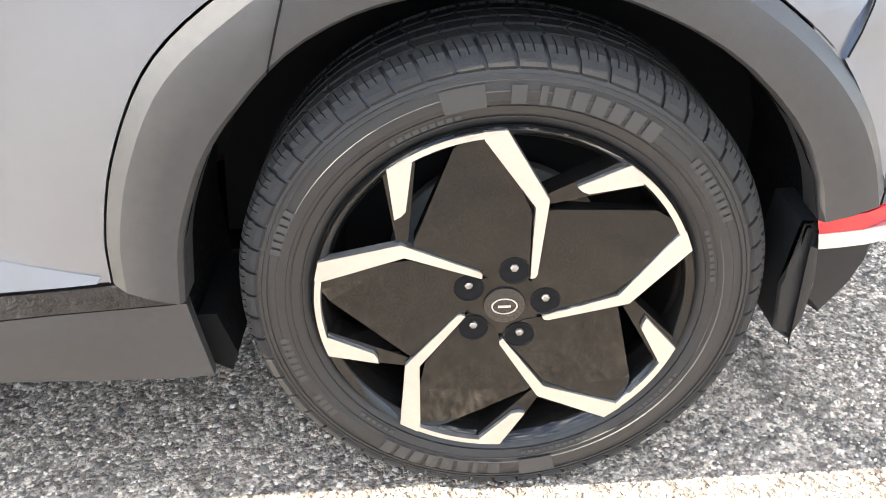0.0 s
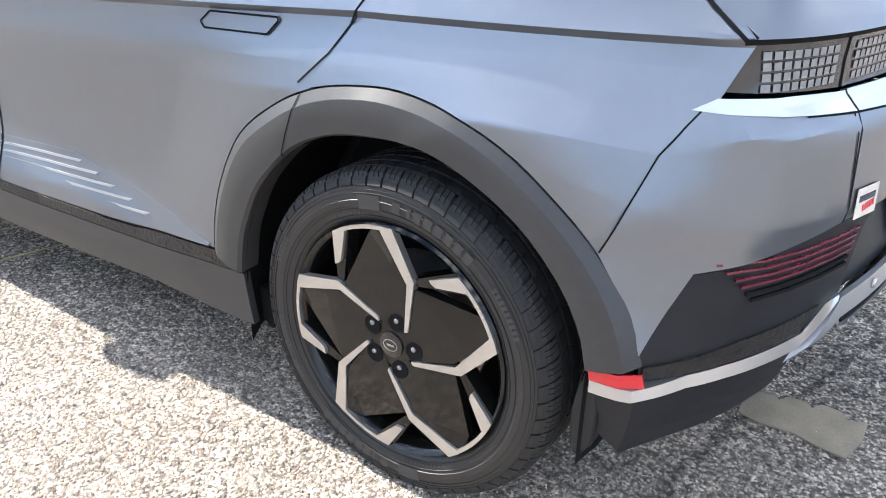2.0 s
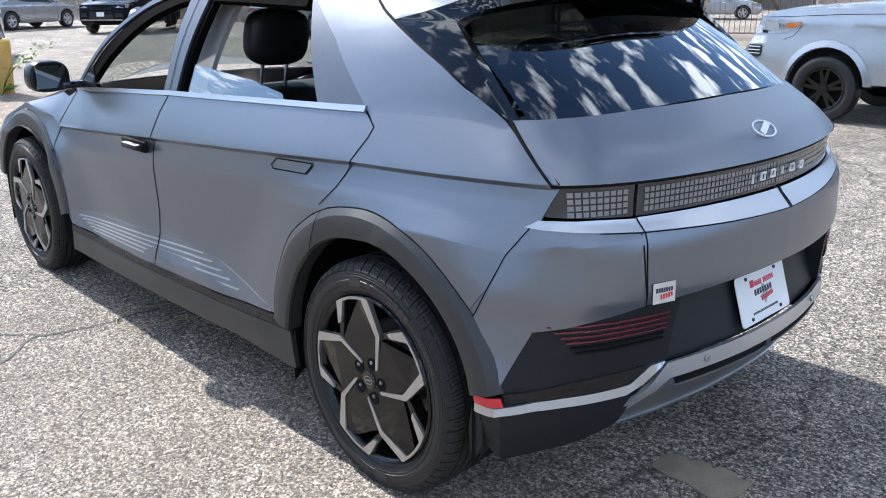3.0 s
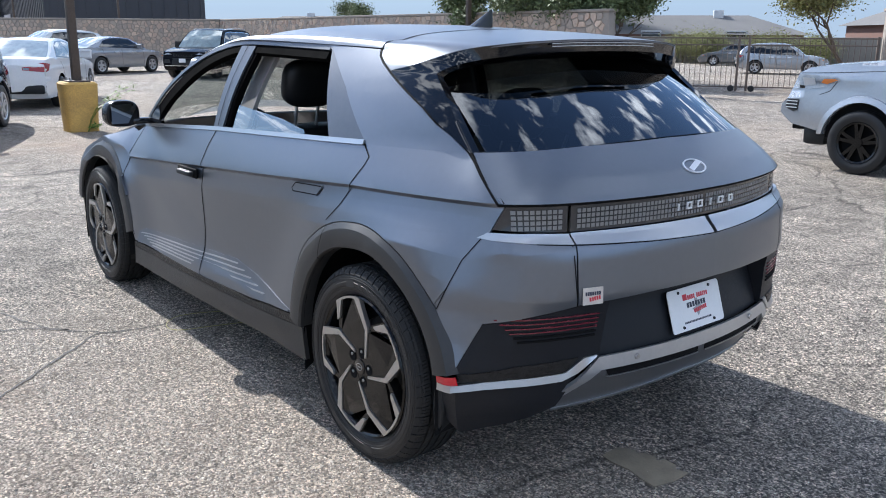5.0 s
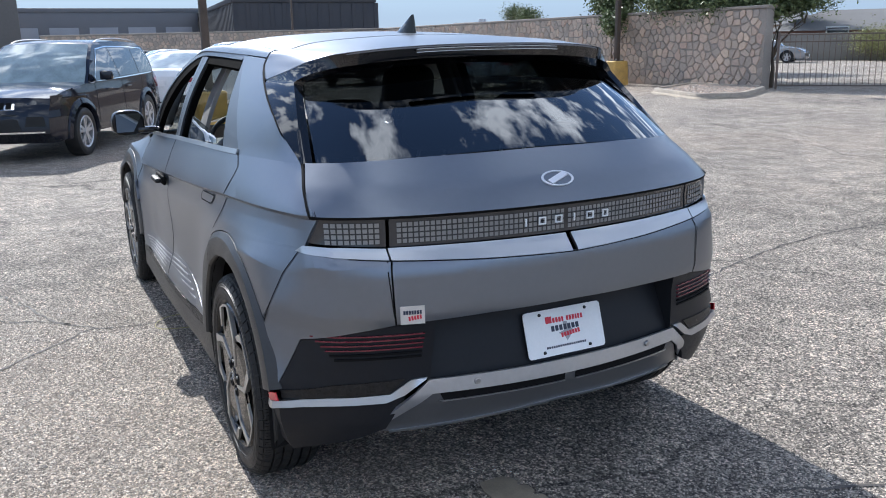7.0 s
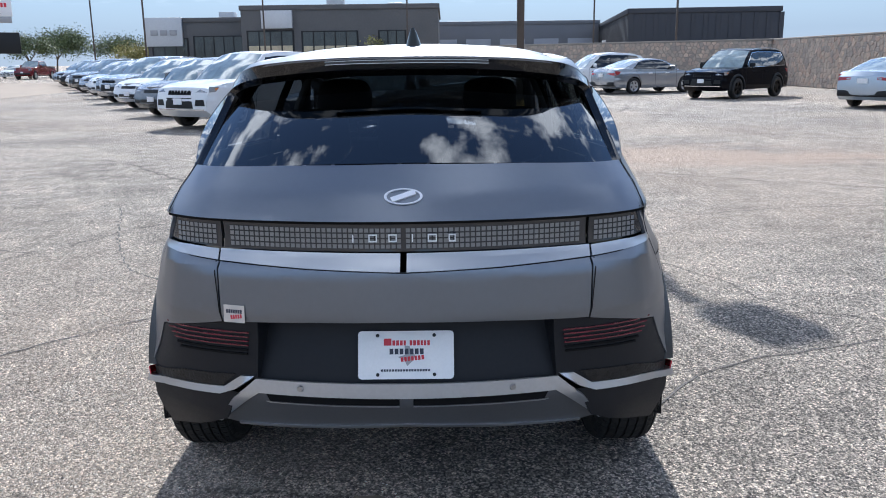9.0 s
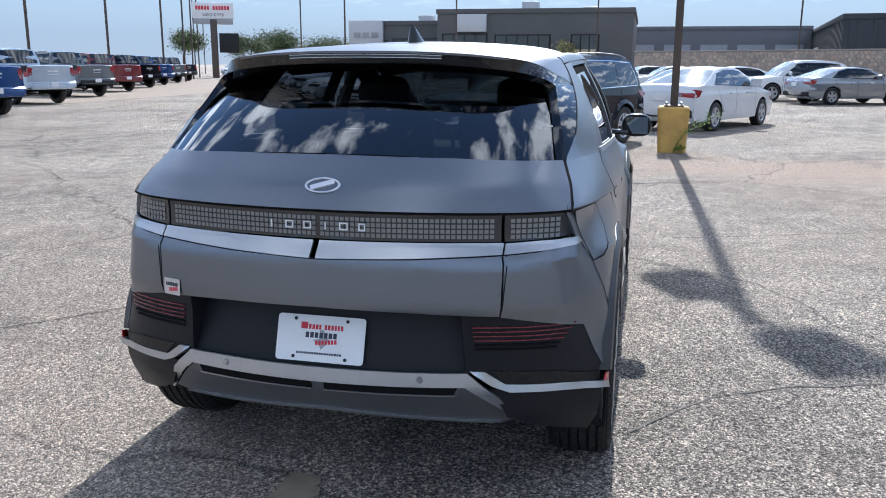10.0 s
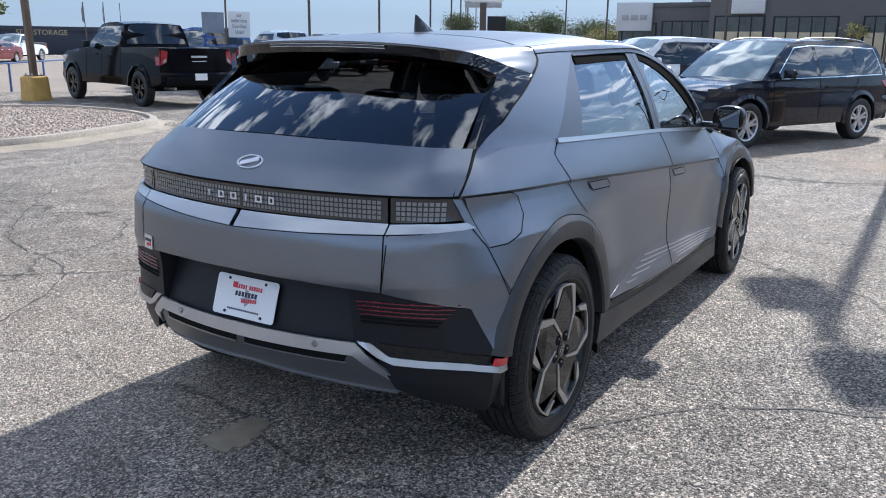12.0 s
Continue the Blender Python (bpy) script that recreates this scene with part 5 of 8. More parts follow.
# ---- ground ----
def ground_material():
    m = bpy.data.materials.new("worn_chip_seal")
    m.use_nodes = True
    n, l = m.node_tree.nodes, m.node_tree.links
    p = n["Principled BSDF"]
    tc = n.new("ShaderNodeTexCoord")

    def tex(kind, scale, **k):
        t = n.new(kind)
        t.inputs["Scale"].default_value = scale
        for a, b in k.items():
            t.inputs[a].default_value = b
        l.new(tc.outputs["Object"], t.inputs["Vector"])
        return t

    stones = tex("ShaderNodeTexVoronoi", 118, Randomness=1.0)
    fine = tex("ShaderNodeTexNoise", 260, Detail=3)
    broad = tex("ShaderNodeTexNoise", 0.35, Detail=6)
    mid = tex("ShaderNodeTexNoise", 3.0, Detail=5)
    ramp = n.new("ShaderNodeValToRGB")
    e = ramp.color_ramp.elements
    e[0].position, e[0].color = 0.0, (0.085, 0.075, 0.066, 1)
    e[1].position, e[1].color = 1.0, (0.84, 0.73, 0.61, 1)
    ramp.color_ramp.elements.new(0.40).color = (0.25, 0.213, 0.178, 1)
    ramp.color_ramp.elements.new(0.60).color = (0.47, 0.405, 0.335, 1)
    sepc = n.new("ShaderNodeSeparateColor")
    l.new(stones.outputs["Color"], sepc.inputs[0])
    l.new(sepc.outputs[0], ramp.inputs[0])
    mr = n.new("ShaderNodeMapRange")
    mr.inputs["From Min"].default_value, mr.inputs["From Max"].default_value = 0.38, 0.62
    mr.inputs["To Min"].default_value, mr.inputs["To Max"].default_value = 0.66, 1.36
    add = n.new("ShaderNodeMath")
    add.operation = "ADD"
    half = n.new("ShaderNodeMath")
    half.operation = "MULTIPLY"
    half.inputs[1].default_value = 0.5
    l.new(broad.outputs["Fac"], add.inputs[0])
    l.new(mid.outputs["Fac"], add.inputs[1])
    l.new(add.outputs[0], half.inputs[0])
    l.new(half.outputs[0], mr.inputs[0])
    gap = n.new("ShaderNodeMapRange")
    gap.inputs["From Min"].default_value, gap.inputs["From Max"].default_value = 0.75, 0.40
    gap.inputs["To Min"].default_value, gap.inputs["To Max"].default_value = 0.62, 1.0
    l.new(stones.outputs["Distance"], gap.inputs[0])
    sc = n.new("ShaderNodeVectorMath")
    sc.operation = "SCALE"
    l.new(ramp.outputs[0], sc.inputs[0])
    mm = n.new("ShaderNodeMath")
    mm.operation = "MULTIPLY"
    patchy = tex("ShaderNodeTexNoise", 11.0, Detail=8, Roughness=0.72)
    pr = n.new("ShaderNodeMapRange")
    pr.inputs["From Min"].default_value, pr.inputs["From Max"].default_value = 0.36, 0.64
    pr.inputs["To Min"].default_value, pr.inputs["To Max"].default_value = 0.72, 1.28
    l.new(patchy.outputs["Fac"], pr.inputs[0])
    mp = n.new("ShaderNodeMath")
    mp.operation = "MULTIPLY"
    l.new(mr.outputs[0], mp.inputs[0])
    l.new(pr.outputs[0], mp.inputs[1])
    l.new(mp.outputs[0], mm.inputs[0])
    l.new(gap.outputs[0], mm.inputs[1])
    l.new(mm.outputs[0], sc.inputs["Scale"])
    # sandy drifts and thin wandering cracks
    drift = tex("ShaderNodeTexNoise", 0.11, Detail=7, Roughness=0.65)
    dr = n.new("ShaderNodeMapRange")
    dr.inputs["From Min"].default_value, dr.inputs["From Max"].default_value = 0.47, 0.63
    dr.inputs["To Max"].default_value = 0.5
    l.new(drift.outputs["Fac"], dr.inputs[0])
    sand = n.new("ShaderNodeMix")
    sand.data_type = "RGBA"
    l.new(dr.outputs[0], sand.inputs["Factor"])
    l.new(sc.outputs[0], sand.inputs["A"])
    sand.inputs["B"].default_value = (0.42, 0.325, 0.245, 1)
    # a tongue of washed-out reddish sand beside the lamp post
    away = n.new("ShaderNodeVectorMath")
    away.operation = "SUBTRACT"
    l.new(tc.outputs["Object"], away.inputs[0])
    away.inputs[1].default_value = (-9.9, 3.8, 0)
    flat = n.new("ShaderNodeVectorMath")
    flat.operation = "MULTIPLY"
    l.new(away.outputs[0], flat.inputs[0])
    flat.inputs[1].default_value = (1 / 2.4, 1 / 5.5, 0)
    dist = n.new("ShaderNodeVectorMath")
    dist.operation = "LENGTH"
    l.new(flat.outputs[0], dist.inputs[0])
    ragged = n.new("ShaderNodeMath")
    ragged.operation = "MULTIPLY_ADD"
    swirl = tex("ShaderNodeTexNoise", 0.8, Detail=7, Roughness=0.7)
    l.new(swirl.outputs["Fac"], ragged.inputs[0])
    ragged.inputs[1].default_value = 1.9
    l.new(dist.outputs["Value"], ragged.inputs[2])
    tongue = n.new("ShaderNodeMapRange")
    tongue.inputs["From Min"].default_value, tongue.inputs["From Max"].default_value = 1.75, 1.25
    tongue.inputs["To Max"].default_value = 0.75
    l.new(ragged.outputs[0], tongue.inputs[0])
    washed = n.new("ShaderNodeMix")
    washed.data_type = "RGBA"
    l.new(tongue.outputs[0], washed.inputs["Factor"])
    l.new(sand.outputs["Result"], washed.inputs["A"])
    washed.inputs["B"].default_value = (0.46, 0.335, 0.25, 1)
    warp = tex("ShaderNodeTexNoise", 0.9, Detail=5)
    wv = n.new("ShaderNodeVectorMath")
    wv.operation = "MULTIPLY_ADD"
    l.new(warp.outputs["Color"], wv.inputs[0])
    wv.inputs[1].default_value = (1.3, 1.3, 0)
    l.new(tc.outputs["Object"], wv.inputs[2])
    crack = n.new("ShaderNodeTexVoronoi")
    crack.feature = "DISTANCE_TO_EDGE"
    crack.inputs["Scale"].default_value = 0.17
    l.new(wv.outputs[0], crack.inputs["Vector"])
    cm = n.new("ShaderNodeMapRange")
    cm.inputs["From Min"].default_value, cm.inputs["From Max"].default_value = 0.0008, 0.0045
    cm.inputs["To Min"].default_value, cm.inputs["To Max"].default_value = 0.45, 1.0
    l.new(crack.outputs["Distance"], cm.inputs[0])
    sc2 = n.new("ShaderNodeVectorMath")
    sc2.operation = "SCALE"
    l.new(washed.outputs["Result"], sc2.inputs[0])
    l.new(cm.outputs[0], sc2.inputs["Scale"])
    # clusters of stones, a hand apart, that stay dark or pale from afar
    clump = tex("ShaderNodeTexNoise", 42.0, Detail=4, Roughness=0.7)
    clr = n.new("ShaderNodeMapRange")
    clr.inputs["From Min"].default_value, clr.inputs["From Max"].default_value = 0.36, 0.64
    clr.inputs["To Min"].default_value, clr.inputs["To Max"].default_value = 0.50, 1.74
    l.new(clump.outputs["Fac"], clr.inputs[0])
    sc3 = n.new("ShaderNodeVectorMath")
    sc3.operation = "SCALE"
    l.new(sc2.outputs[0], sc3.inputs[0])
    l.new(clr.outputs[0], sc3.inputs["Scale"])
    l.new(sc3.outputs[0], p.inputs["Base Color"])
    p.inputs["Roughness"].default_value = 0.85
    # relief: rounded chips of two sizes and fine grit
    small = tex("ShaderNodeTexVoronoi", 290, Randomness=1.0)
    grit = tex("ShaderNodeTexNoise", 45, Detail=6, Roughness=0.7)

    def mad(a, k, b):
        q = n.new("ShaderNodeMath")
        q.operation = "MULTIPLY_ADD"
        l.new(a, q.inputs[0])
        q.inputs[1].default_value = k
        if b is None:
            q.inputs[2].default_value = 0.0
        else:
            l.new(b, q.inputs[2])
        return q.outputs[0]

    height = mad(stones.outputs["Distance"], -1.0, mad(small.outputs["Distance"], -0.45, mad(grit.outputs["Fac"], 1.3, mad(fine.outputs["Fac"], 0.25, mad(patchy.outputs["Fac"], 1.2, None)))))
    b1 = n.new("ShaderNodeBump")
    b1.inputs["Strength"].default_value, b1.inputs["Distance"].default_value = 1.0, 0.017
    l.new(height, b1.inputs["Height"])
    l.new(b1.outputs[0], p.inputs["Normal"])
    return m


ASPHALT = ground_material()
bm = bmesh.new()
for lo, hi in (((-900, -900), (900, 900)),):
    bm.faces.new([bm.verts.new((x, y, 0)) for x, y in ((lo[0], lo[1]), (hi[0], lo[1]), (hi[0], hi[1]), (lo[0], hi[1]))])
ground = tagged(part("ground", bm, ASPHALT, None, smooth=False), "worn grey chip seal asphalt of a parking lot", "ground", kind="structure")

# long cracks that wander over the asphalt, filled with dark dirt
CRACK = material("crack_dirt", (0.075, 0.066, 0.058), 0.95, 0, 30, 0.35, 0.6, 120)
gk = random.Random(12)
for line in ([(-4.4, -2.3), (-2.8, -1.7), (-2.0, -1.3), (-1.9, -0.7)], [(-2.0, -1.3), (-1.4, -1.9), (-0.6, -2.6), (0.5, -3.9)], [(-5.6, -3.4), (-2.9, -2.3), (-2.1, -1.35)], [(-0.1, 0.98), (-0.6, 1.4), (-0.9, 2.0), (-1.5, 4.2), (-1.2, 7.0)],
             [(-6.8, -1.8), (-7.4, 0.2), (-8.1, 1.5), (-9.2, 4.2), (-9.0, 7.5)], [(-2.4, -6.0), (-0.8, -4.2), (-0.4, -2.9), (0.5, -2.2)], [(1.1, 0.7), (2.3, 3.2), (2.0, 6.0)], [(-4.3, 1.3), (-5.2, 4.0), (-4.8, 8.0)]):
    pts = dense(line, 70)
    bm, prev = bmesh.new(), None
    for (xa, ya), (xb, yb) in zip(pts[:-1], pts[1:]):
        d_ = Vector((yb - ya, xa - xb)).normalized()
        c_ = Vector((xa + gk.gauss(0, 0.010), ya + gk.gauss(0, 0.010)))
        w_ = gk.uniform(0.003, 0.010)
        row = [bm.verts.new((c_.x + d_.x * w_, c_.y + d_.y * w_, 0.0035)), bm.verts.new((c_.x - d_.x * w_, c_.y - d_.y * w_, 0.0035))]
        if prev:
            bm.faces.new((prev[0], prev[1], row[1], row[0]))
        prev = row
    bmesh.ops.recalc_face_normals(bm, faces=bm.faces[:])
    part("crack", bm, CRACK, ground, smooth=False)

# chips of stone that stand out of the asphalt round the car
GRIT = material("grit_stone", (0.30, 0.265, 0.225), 0.8, 0, 60, 0.3)
gn, gl_ = GRIT.node_tree.nodes, GRIT.node_tree.links
ramp_g, geo_g = gn.new("ShaderNodeValToRGB"), gn.new("ShaderNodeNewGeometry")
ramp_g.color_ramp.elements[0].color, ramp_g.color_ramp.elements[1].color = (0.10, 0.09, 0.08, 1), (0.80, 0.71, 0.60, 1)
ramp_g.color_ramp.elements.new(0.6).color = (0.30, 0.26, 0.215, 1)
gl_.new(geo_g.outputs["Random Per Island"], ramp_g.inputs[0])
gl_.new(ramp_g.outputs[0], gn["Principled BSDF"].inputs["Base Color"])
gr = np.random.default_rng(77)


def grit_field(name, boxes, label):
    """Low five-cornered chips strewn over rectangles: (x0, x1, y0, y1, how many, least and most size)."""
    xy, size = [], []
    for x0_, x1_, y0_, y1_, n_, q0, q1 in boxes:
        xy.append(np.column_stack((gr.uniform(x0_, x1_, n_), gr.uniform(y0_, y1_, n_))))
        size.append(gr.uniform(q0, q1, n_) * np.where(gr.random(n_) < 0.04, 1.6, 1.0))
    xy, size = np.concatenate(xy), np.concatenate(size)
    n_ = len(xy)
    turn_ = gr.uniform(0, 2 * math.pi, n_)
    co = np.zeros((n_, 5, 3))
    for k in range(4):
        a_ = turn_ + k * math.pi / 2 + gr.uniform(-0.4, 0.4, n_)
        r_ = size * gr.uniform(0.65, 1.2, n_)
        co[:, k, 0], co[:, k, 1], co[:, k, 2] = xy[:, 0] + r_ * np.cos(a_), xy[:, 1] + r_ * np.sin(a_), -0.0005
    co[:, 4, 0], co[:, 4, 1], co[:, 4, 2] = xy[:, 0] + size * gr.uniform(-0.4, 0.4, n_), xy[:, 1] + size * gr.uniform(-0.4, 0.4, n_), size * gr.uniform(0.35, 0.95, n_)
    idx = np.array([[0, 1, 4], [1, 2, 4], [2, 3, 4], [3, 0, 4]])
    tri = (np.arange(n_)[:, None, None] * 5 + idx[None]).reshape(-1)
    me_ = bpy.data.meshes.new(name)
    me_.vertices.add(n_ * 5)
    me_.vertices.foreach_set("co", co.reshape(-1))
    me_.loops.add(n_ * 12)
    me_.loops.foreach_set("vertex_index", tri)
    me_.polygons.add(n_ * 4)
    me_.polygons.foreach_set("loop_start", np.arange(n_ * 4) * 3)
    me_.update(calc_edges=True)
    me_.materials.append(GRIT)
    return tagged(new(name, me_), label, "gravel", kind="stuff")


grit_field("loose_grit", [(-2.6, 1.6, -1.75, -0.55, 42000, 0.003, 0.006), (-3.6, 2.3, -4.0, -1.6, 24000, 0.003, 0.007), (0.55, 3.0, -1.7, 2.3, 36000, 0.003, 0.006), (-3.4, 2.3, 0.7, 4.2, 36000, 0.003, 0.007),
                          (-11.0, 5.0, -8.0, 10.0, 26000, 0.004, 0.009)], "tan and grey stone chips standing out of the asphalt")


# ---- parked vehicles ----

KINDS = {
    # half width, wheel radius, axles, body outline from rear foot over the top to front foot, cabin outline, side windows, belt height
    "sedan": dict(w=0.905, r=0.335, ax=(-1.42, 1.42), top=[(-2.30, 0.24), (-2.42, 0.40), (-2.44, 0.62), (-2.40, 0.90), (-2.28, 1.03), (-1.95, 1.07), (-1.5, 1.06), (0.95, 0.98), (1.45, 0.93), (1.95, 0.84), (2.25, 0.72), (2.40, 0.58), (2.42, 0.36), (2.32, 0.22)],
                  cab=[(-2.0, 1.04), (-1.55, 1.20), (-1.0, 1.385), (-0.55, 1.445), (0.0, 1.45), (0.35, 1.41), (0.75, 1.22), (1.12, 0.97)], belt=1.0, roofw=0.60,
                  win=[[(-1.42, 1.09), (-0.35, 1.05), (-0.30, 1.385), (-0.62, 1.385), (-1.05, 1.30)], [(-0.28, 1.05), (0.82, 1.02), (0.62, 1.20), (0.30, 1.345), (-0.05, 1.39), (-0.23, 1.39)]]),
    "suv": dict(w=0.95, r=0.38, ax=(-1.48, 1.50), top=[(-2.28, 0.36), (-2.44, 0.50), (-2.48, 0.75), (-2.42, 1.10), (-2.30, 1.16), (0.98, 1.12), (1.45, 1.10), (2.0, 1.03), (2.32, 0.95), (2.42, 0.70), (2.42, 0.45), (2.25, 0.30)],
                cab=[(-2.36, 1.10), (-2.30, 1.35), (-2.10, 1.66), (-1.8, 1.745), (-0.8, 1.78), (0.0, 1.765), (0.30, 1.71), (0.72, 1.45), (1.12, 1.08)], belt=1.12, roofw=0.67,
                win=[[(-2.18, 1.20), (-1.35, 1.19), (-1.35, 1.64), (-1.95, 1.62)], [(-1.28, 1.19), (-0.32, 1.17), (-0.28, 1.66), (-1.28, 1.65)], [(-0.24, 1.17), (0.82, 1.14), (0.60, 1.36), (0.24, 1.62), (-0.20, 1.66)]]),
    "cross": dict(w=0.93, r=0.36, ax=(-1.34, 1.36), top=[(-2.10, 0.32), (-2.26, 0.48), (-2.30, 0.70), (-2.24, 1.02), (-2.10, 1.08), (0.98, 1.02), (1.45, 1.00), (1.90, 0.92), (2.18, 0.80), (2.28, 0.60), (2.28, 0.40), (2.12, 0.26)],
                  cab=[(-2.18, 1.03), (-2.05, 1.28), (-1.75, 1.53), (-1.4, 1.61), (-0.6, 1.66), (0.0, 1.645), (0.32, 1.58), (0.75, 1.34), (1.12, 1.00)], belt=1.05, roofw=0.62,
                  win=[[(-1.85, 1.16), (-1.10, 1.12), (-1.10, 1.53), (-1.52, 1.50)], [(-1.04, 1.12), (-0.22, 1.09), (-0.20, 1.55), (-1.04, 1.54)], [(-0.15, 1.09), (0.84, 1.05), (0.60, 1.28), (0.25, 1.51), (-0.12, 1.55)]]),
    "pickup": dict(w=1.0, r=0.41, ax=(-1.86, 1.88), top=[(-2.78, 0.52), (-2.92, 0.60), (-2.92, 0.74), (-2.86, 0.80), (-2.87, 1.30), (-2.84, 1.33), (-0.98, 1.33), (0.98, 1.32), (1.5, 1.28), (2.3, 1.21), (2.62, 1.12), (2.76, 0.85), (2.80, 0.55), (2.62, 0.38)],
                   cab=[(-0.98, 1.28), (-0.95, 1.60), (-0.86, 1.86), (-0.5, 1.91), (0.0, 1.915), (0.35, 1.87), (0.72, 1.62), (1.16, 1.27)], belt=1.30, roofw=0.72,
                   win=[[(-0.86, 1.38), (0.05, 1.36), (0.05, 1.80), (-0.78, 1.80)], [(0.11, 1.36), (0.90, 1.33), (0.68, 1.53), (0.38, 1.76), (0.11, 1.80)]]),
}
RIMGREY = material("rim_grey", (0.62, 0.62, 0.63), 0.38, 0.7, 10, 0.08)
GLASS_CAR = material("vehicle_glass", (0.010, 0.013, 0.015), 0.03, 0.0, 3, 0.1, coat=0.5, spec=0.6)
# pale base colour paints in sky reflection and the sunlit cabin behind the glass
GLASS_PALE = material("glass_painted_sheen", (0.24, 0.29, 0.28), 0.03, 0.0, 5, 0.35, coat=1.0, spec=1.0)
HEADLAMP = material("headlamp", (0.34, 0.35, 0.37), 0.10, 0.5, 14, 0.30, coat=0.8)
AMBER = material("amber_lens", (0.55, 0.16, 0.03), 0.2, coat=0.5)
TAILLAMP = material("tail_lamp_red", (0.30, 0.012, 0.016), 0.18, 0.0, 12, 0.15, coat=0.5)


def paint(name, c, metal=0.35):
    dark = max(c) < 0.05
    return material(name, c, 0.08 if dark else 0.26, 0.0 if dark else metal, 2.5, 0.05, coat=0.10 if dark else 0.6, spec=0.16 if dark else 0.5)


PAINTS = {k: paint(k + "_paint", *v) for k, v in {
    "white": ((0.74, 0.75, 0.76), 0.0), "silver": ((0.42, 0.44, 0.47), 0.7), "grey": ((0.16, 0.17, 0.18), 0.5), "black": ((0.006, 0.006, 0.008), 0.1), "navy": ((0.012, 0.014, 0.022), 0.3),
    "blue": ((0.006, 0.055, 0.20), 0.3), "red": ((0.16, 0.010, 0.014), 0.2), "pale": ((0.50, 0.56, 0.62), 0.5)}.items()}
PAINTS["black"].node_tree.nodes["Principled BSDF"].inputs["Specular IOR Level"].default_value = 0.06
PAINTS["black"].node_tree.nodes["Principled BSDF"].inputs["Coat Weight"].default_value = 0.03
PAINTS["navy"].node_tree.nodes["Principled BSDF"].inputs["Specular IOR Level"].default_value = 0.34
WHEEL_MESH = {}


def road_wheel(parent, x, y, r, side, black):
    """A simple wheel: tyre with rounded shoulders, rim with ten spokes."""
    key = (round(r, 2), black)
    if key not in WHEEL_MESH:
        bm = revolve(bmesh.new(), [(r * 0.66, -0.10), (r * 0.72, -0.112), (r * 0.88, -0.115), (r * 0.97, -0.10), (r, -0.07), (r, 0.07), (r * 0.97, 0.10), (r * 0.66, 0.10)], 36)
        a = part("tyre", bm, RUBBER)
        bm = revolve(bmesh.new(), [(r * 0.60, -0.03), (r * 0.35, -0.02), (0.0, -0.015)], 36)
        c = part("brake_disc", bm, BLACK)
        bm = revolve(bmesh.new(), [(r * 0.67, -0.10), (r * 0.645, -0.110), (r * 0.59, -0.10), (r * 0.585, -0.02)], 36)
        for k in range(10):
            turn_ = Matrix.Rotation(2 * math.pi * (k + (0.20 if k % 2 else -0.20)) / 10, 4, "Y")
            before = len(bm.verts)
            box(bm, (0.03, -0.100, -0.021), (r * 0.61, -0.072, 0.021))
            bm.verts.ensure_lookup_table()
            for v in bm.verts[before:]:
                v.co.z *= 1.25 - 0.5 * v.co.x / r
                v.co.y += 0.012 * (1 - v.co.x / r)
                v.co = turn_ @ v.co
        bmesh.ops.create_cone(bm, cap_ends=True, segments=16, radius1=0.06, radius2=0.06, depth=0.03, matrix=Matrix.Translation((0, -0.088, 0)) @ Matrix.Rotation(math.pi / 2, 4, "X"))
        b = part("rim", bm, ALLOYBLK if black else RIMGREY)
        WHEEL_MESH[key] = (a.data, c.data, b.data)
        for o in (a, b, c):
            bpy.data.objects.remove(o)
    w = new("wheel")
    w.parent = parent
    w.matrix_basis = pose(x, y, r, 0, 0, 0 if side < 0 else 180)
    for nm, me in zip(("tyre", "brake_disc", "rim"), WHEEL_MESH[key]):
        o = new(nm, me)
        o.parent = w


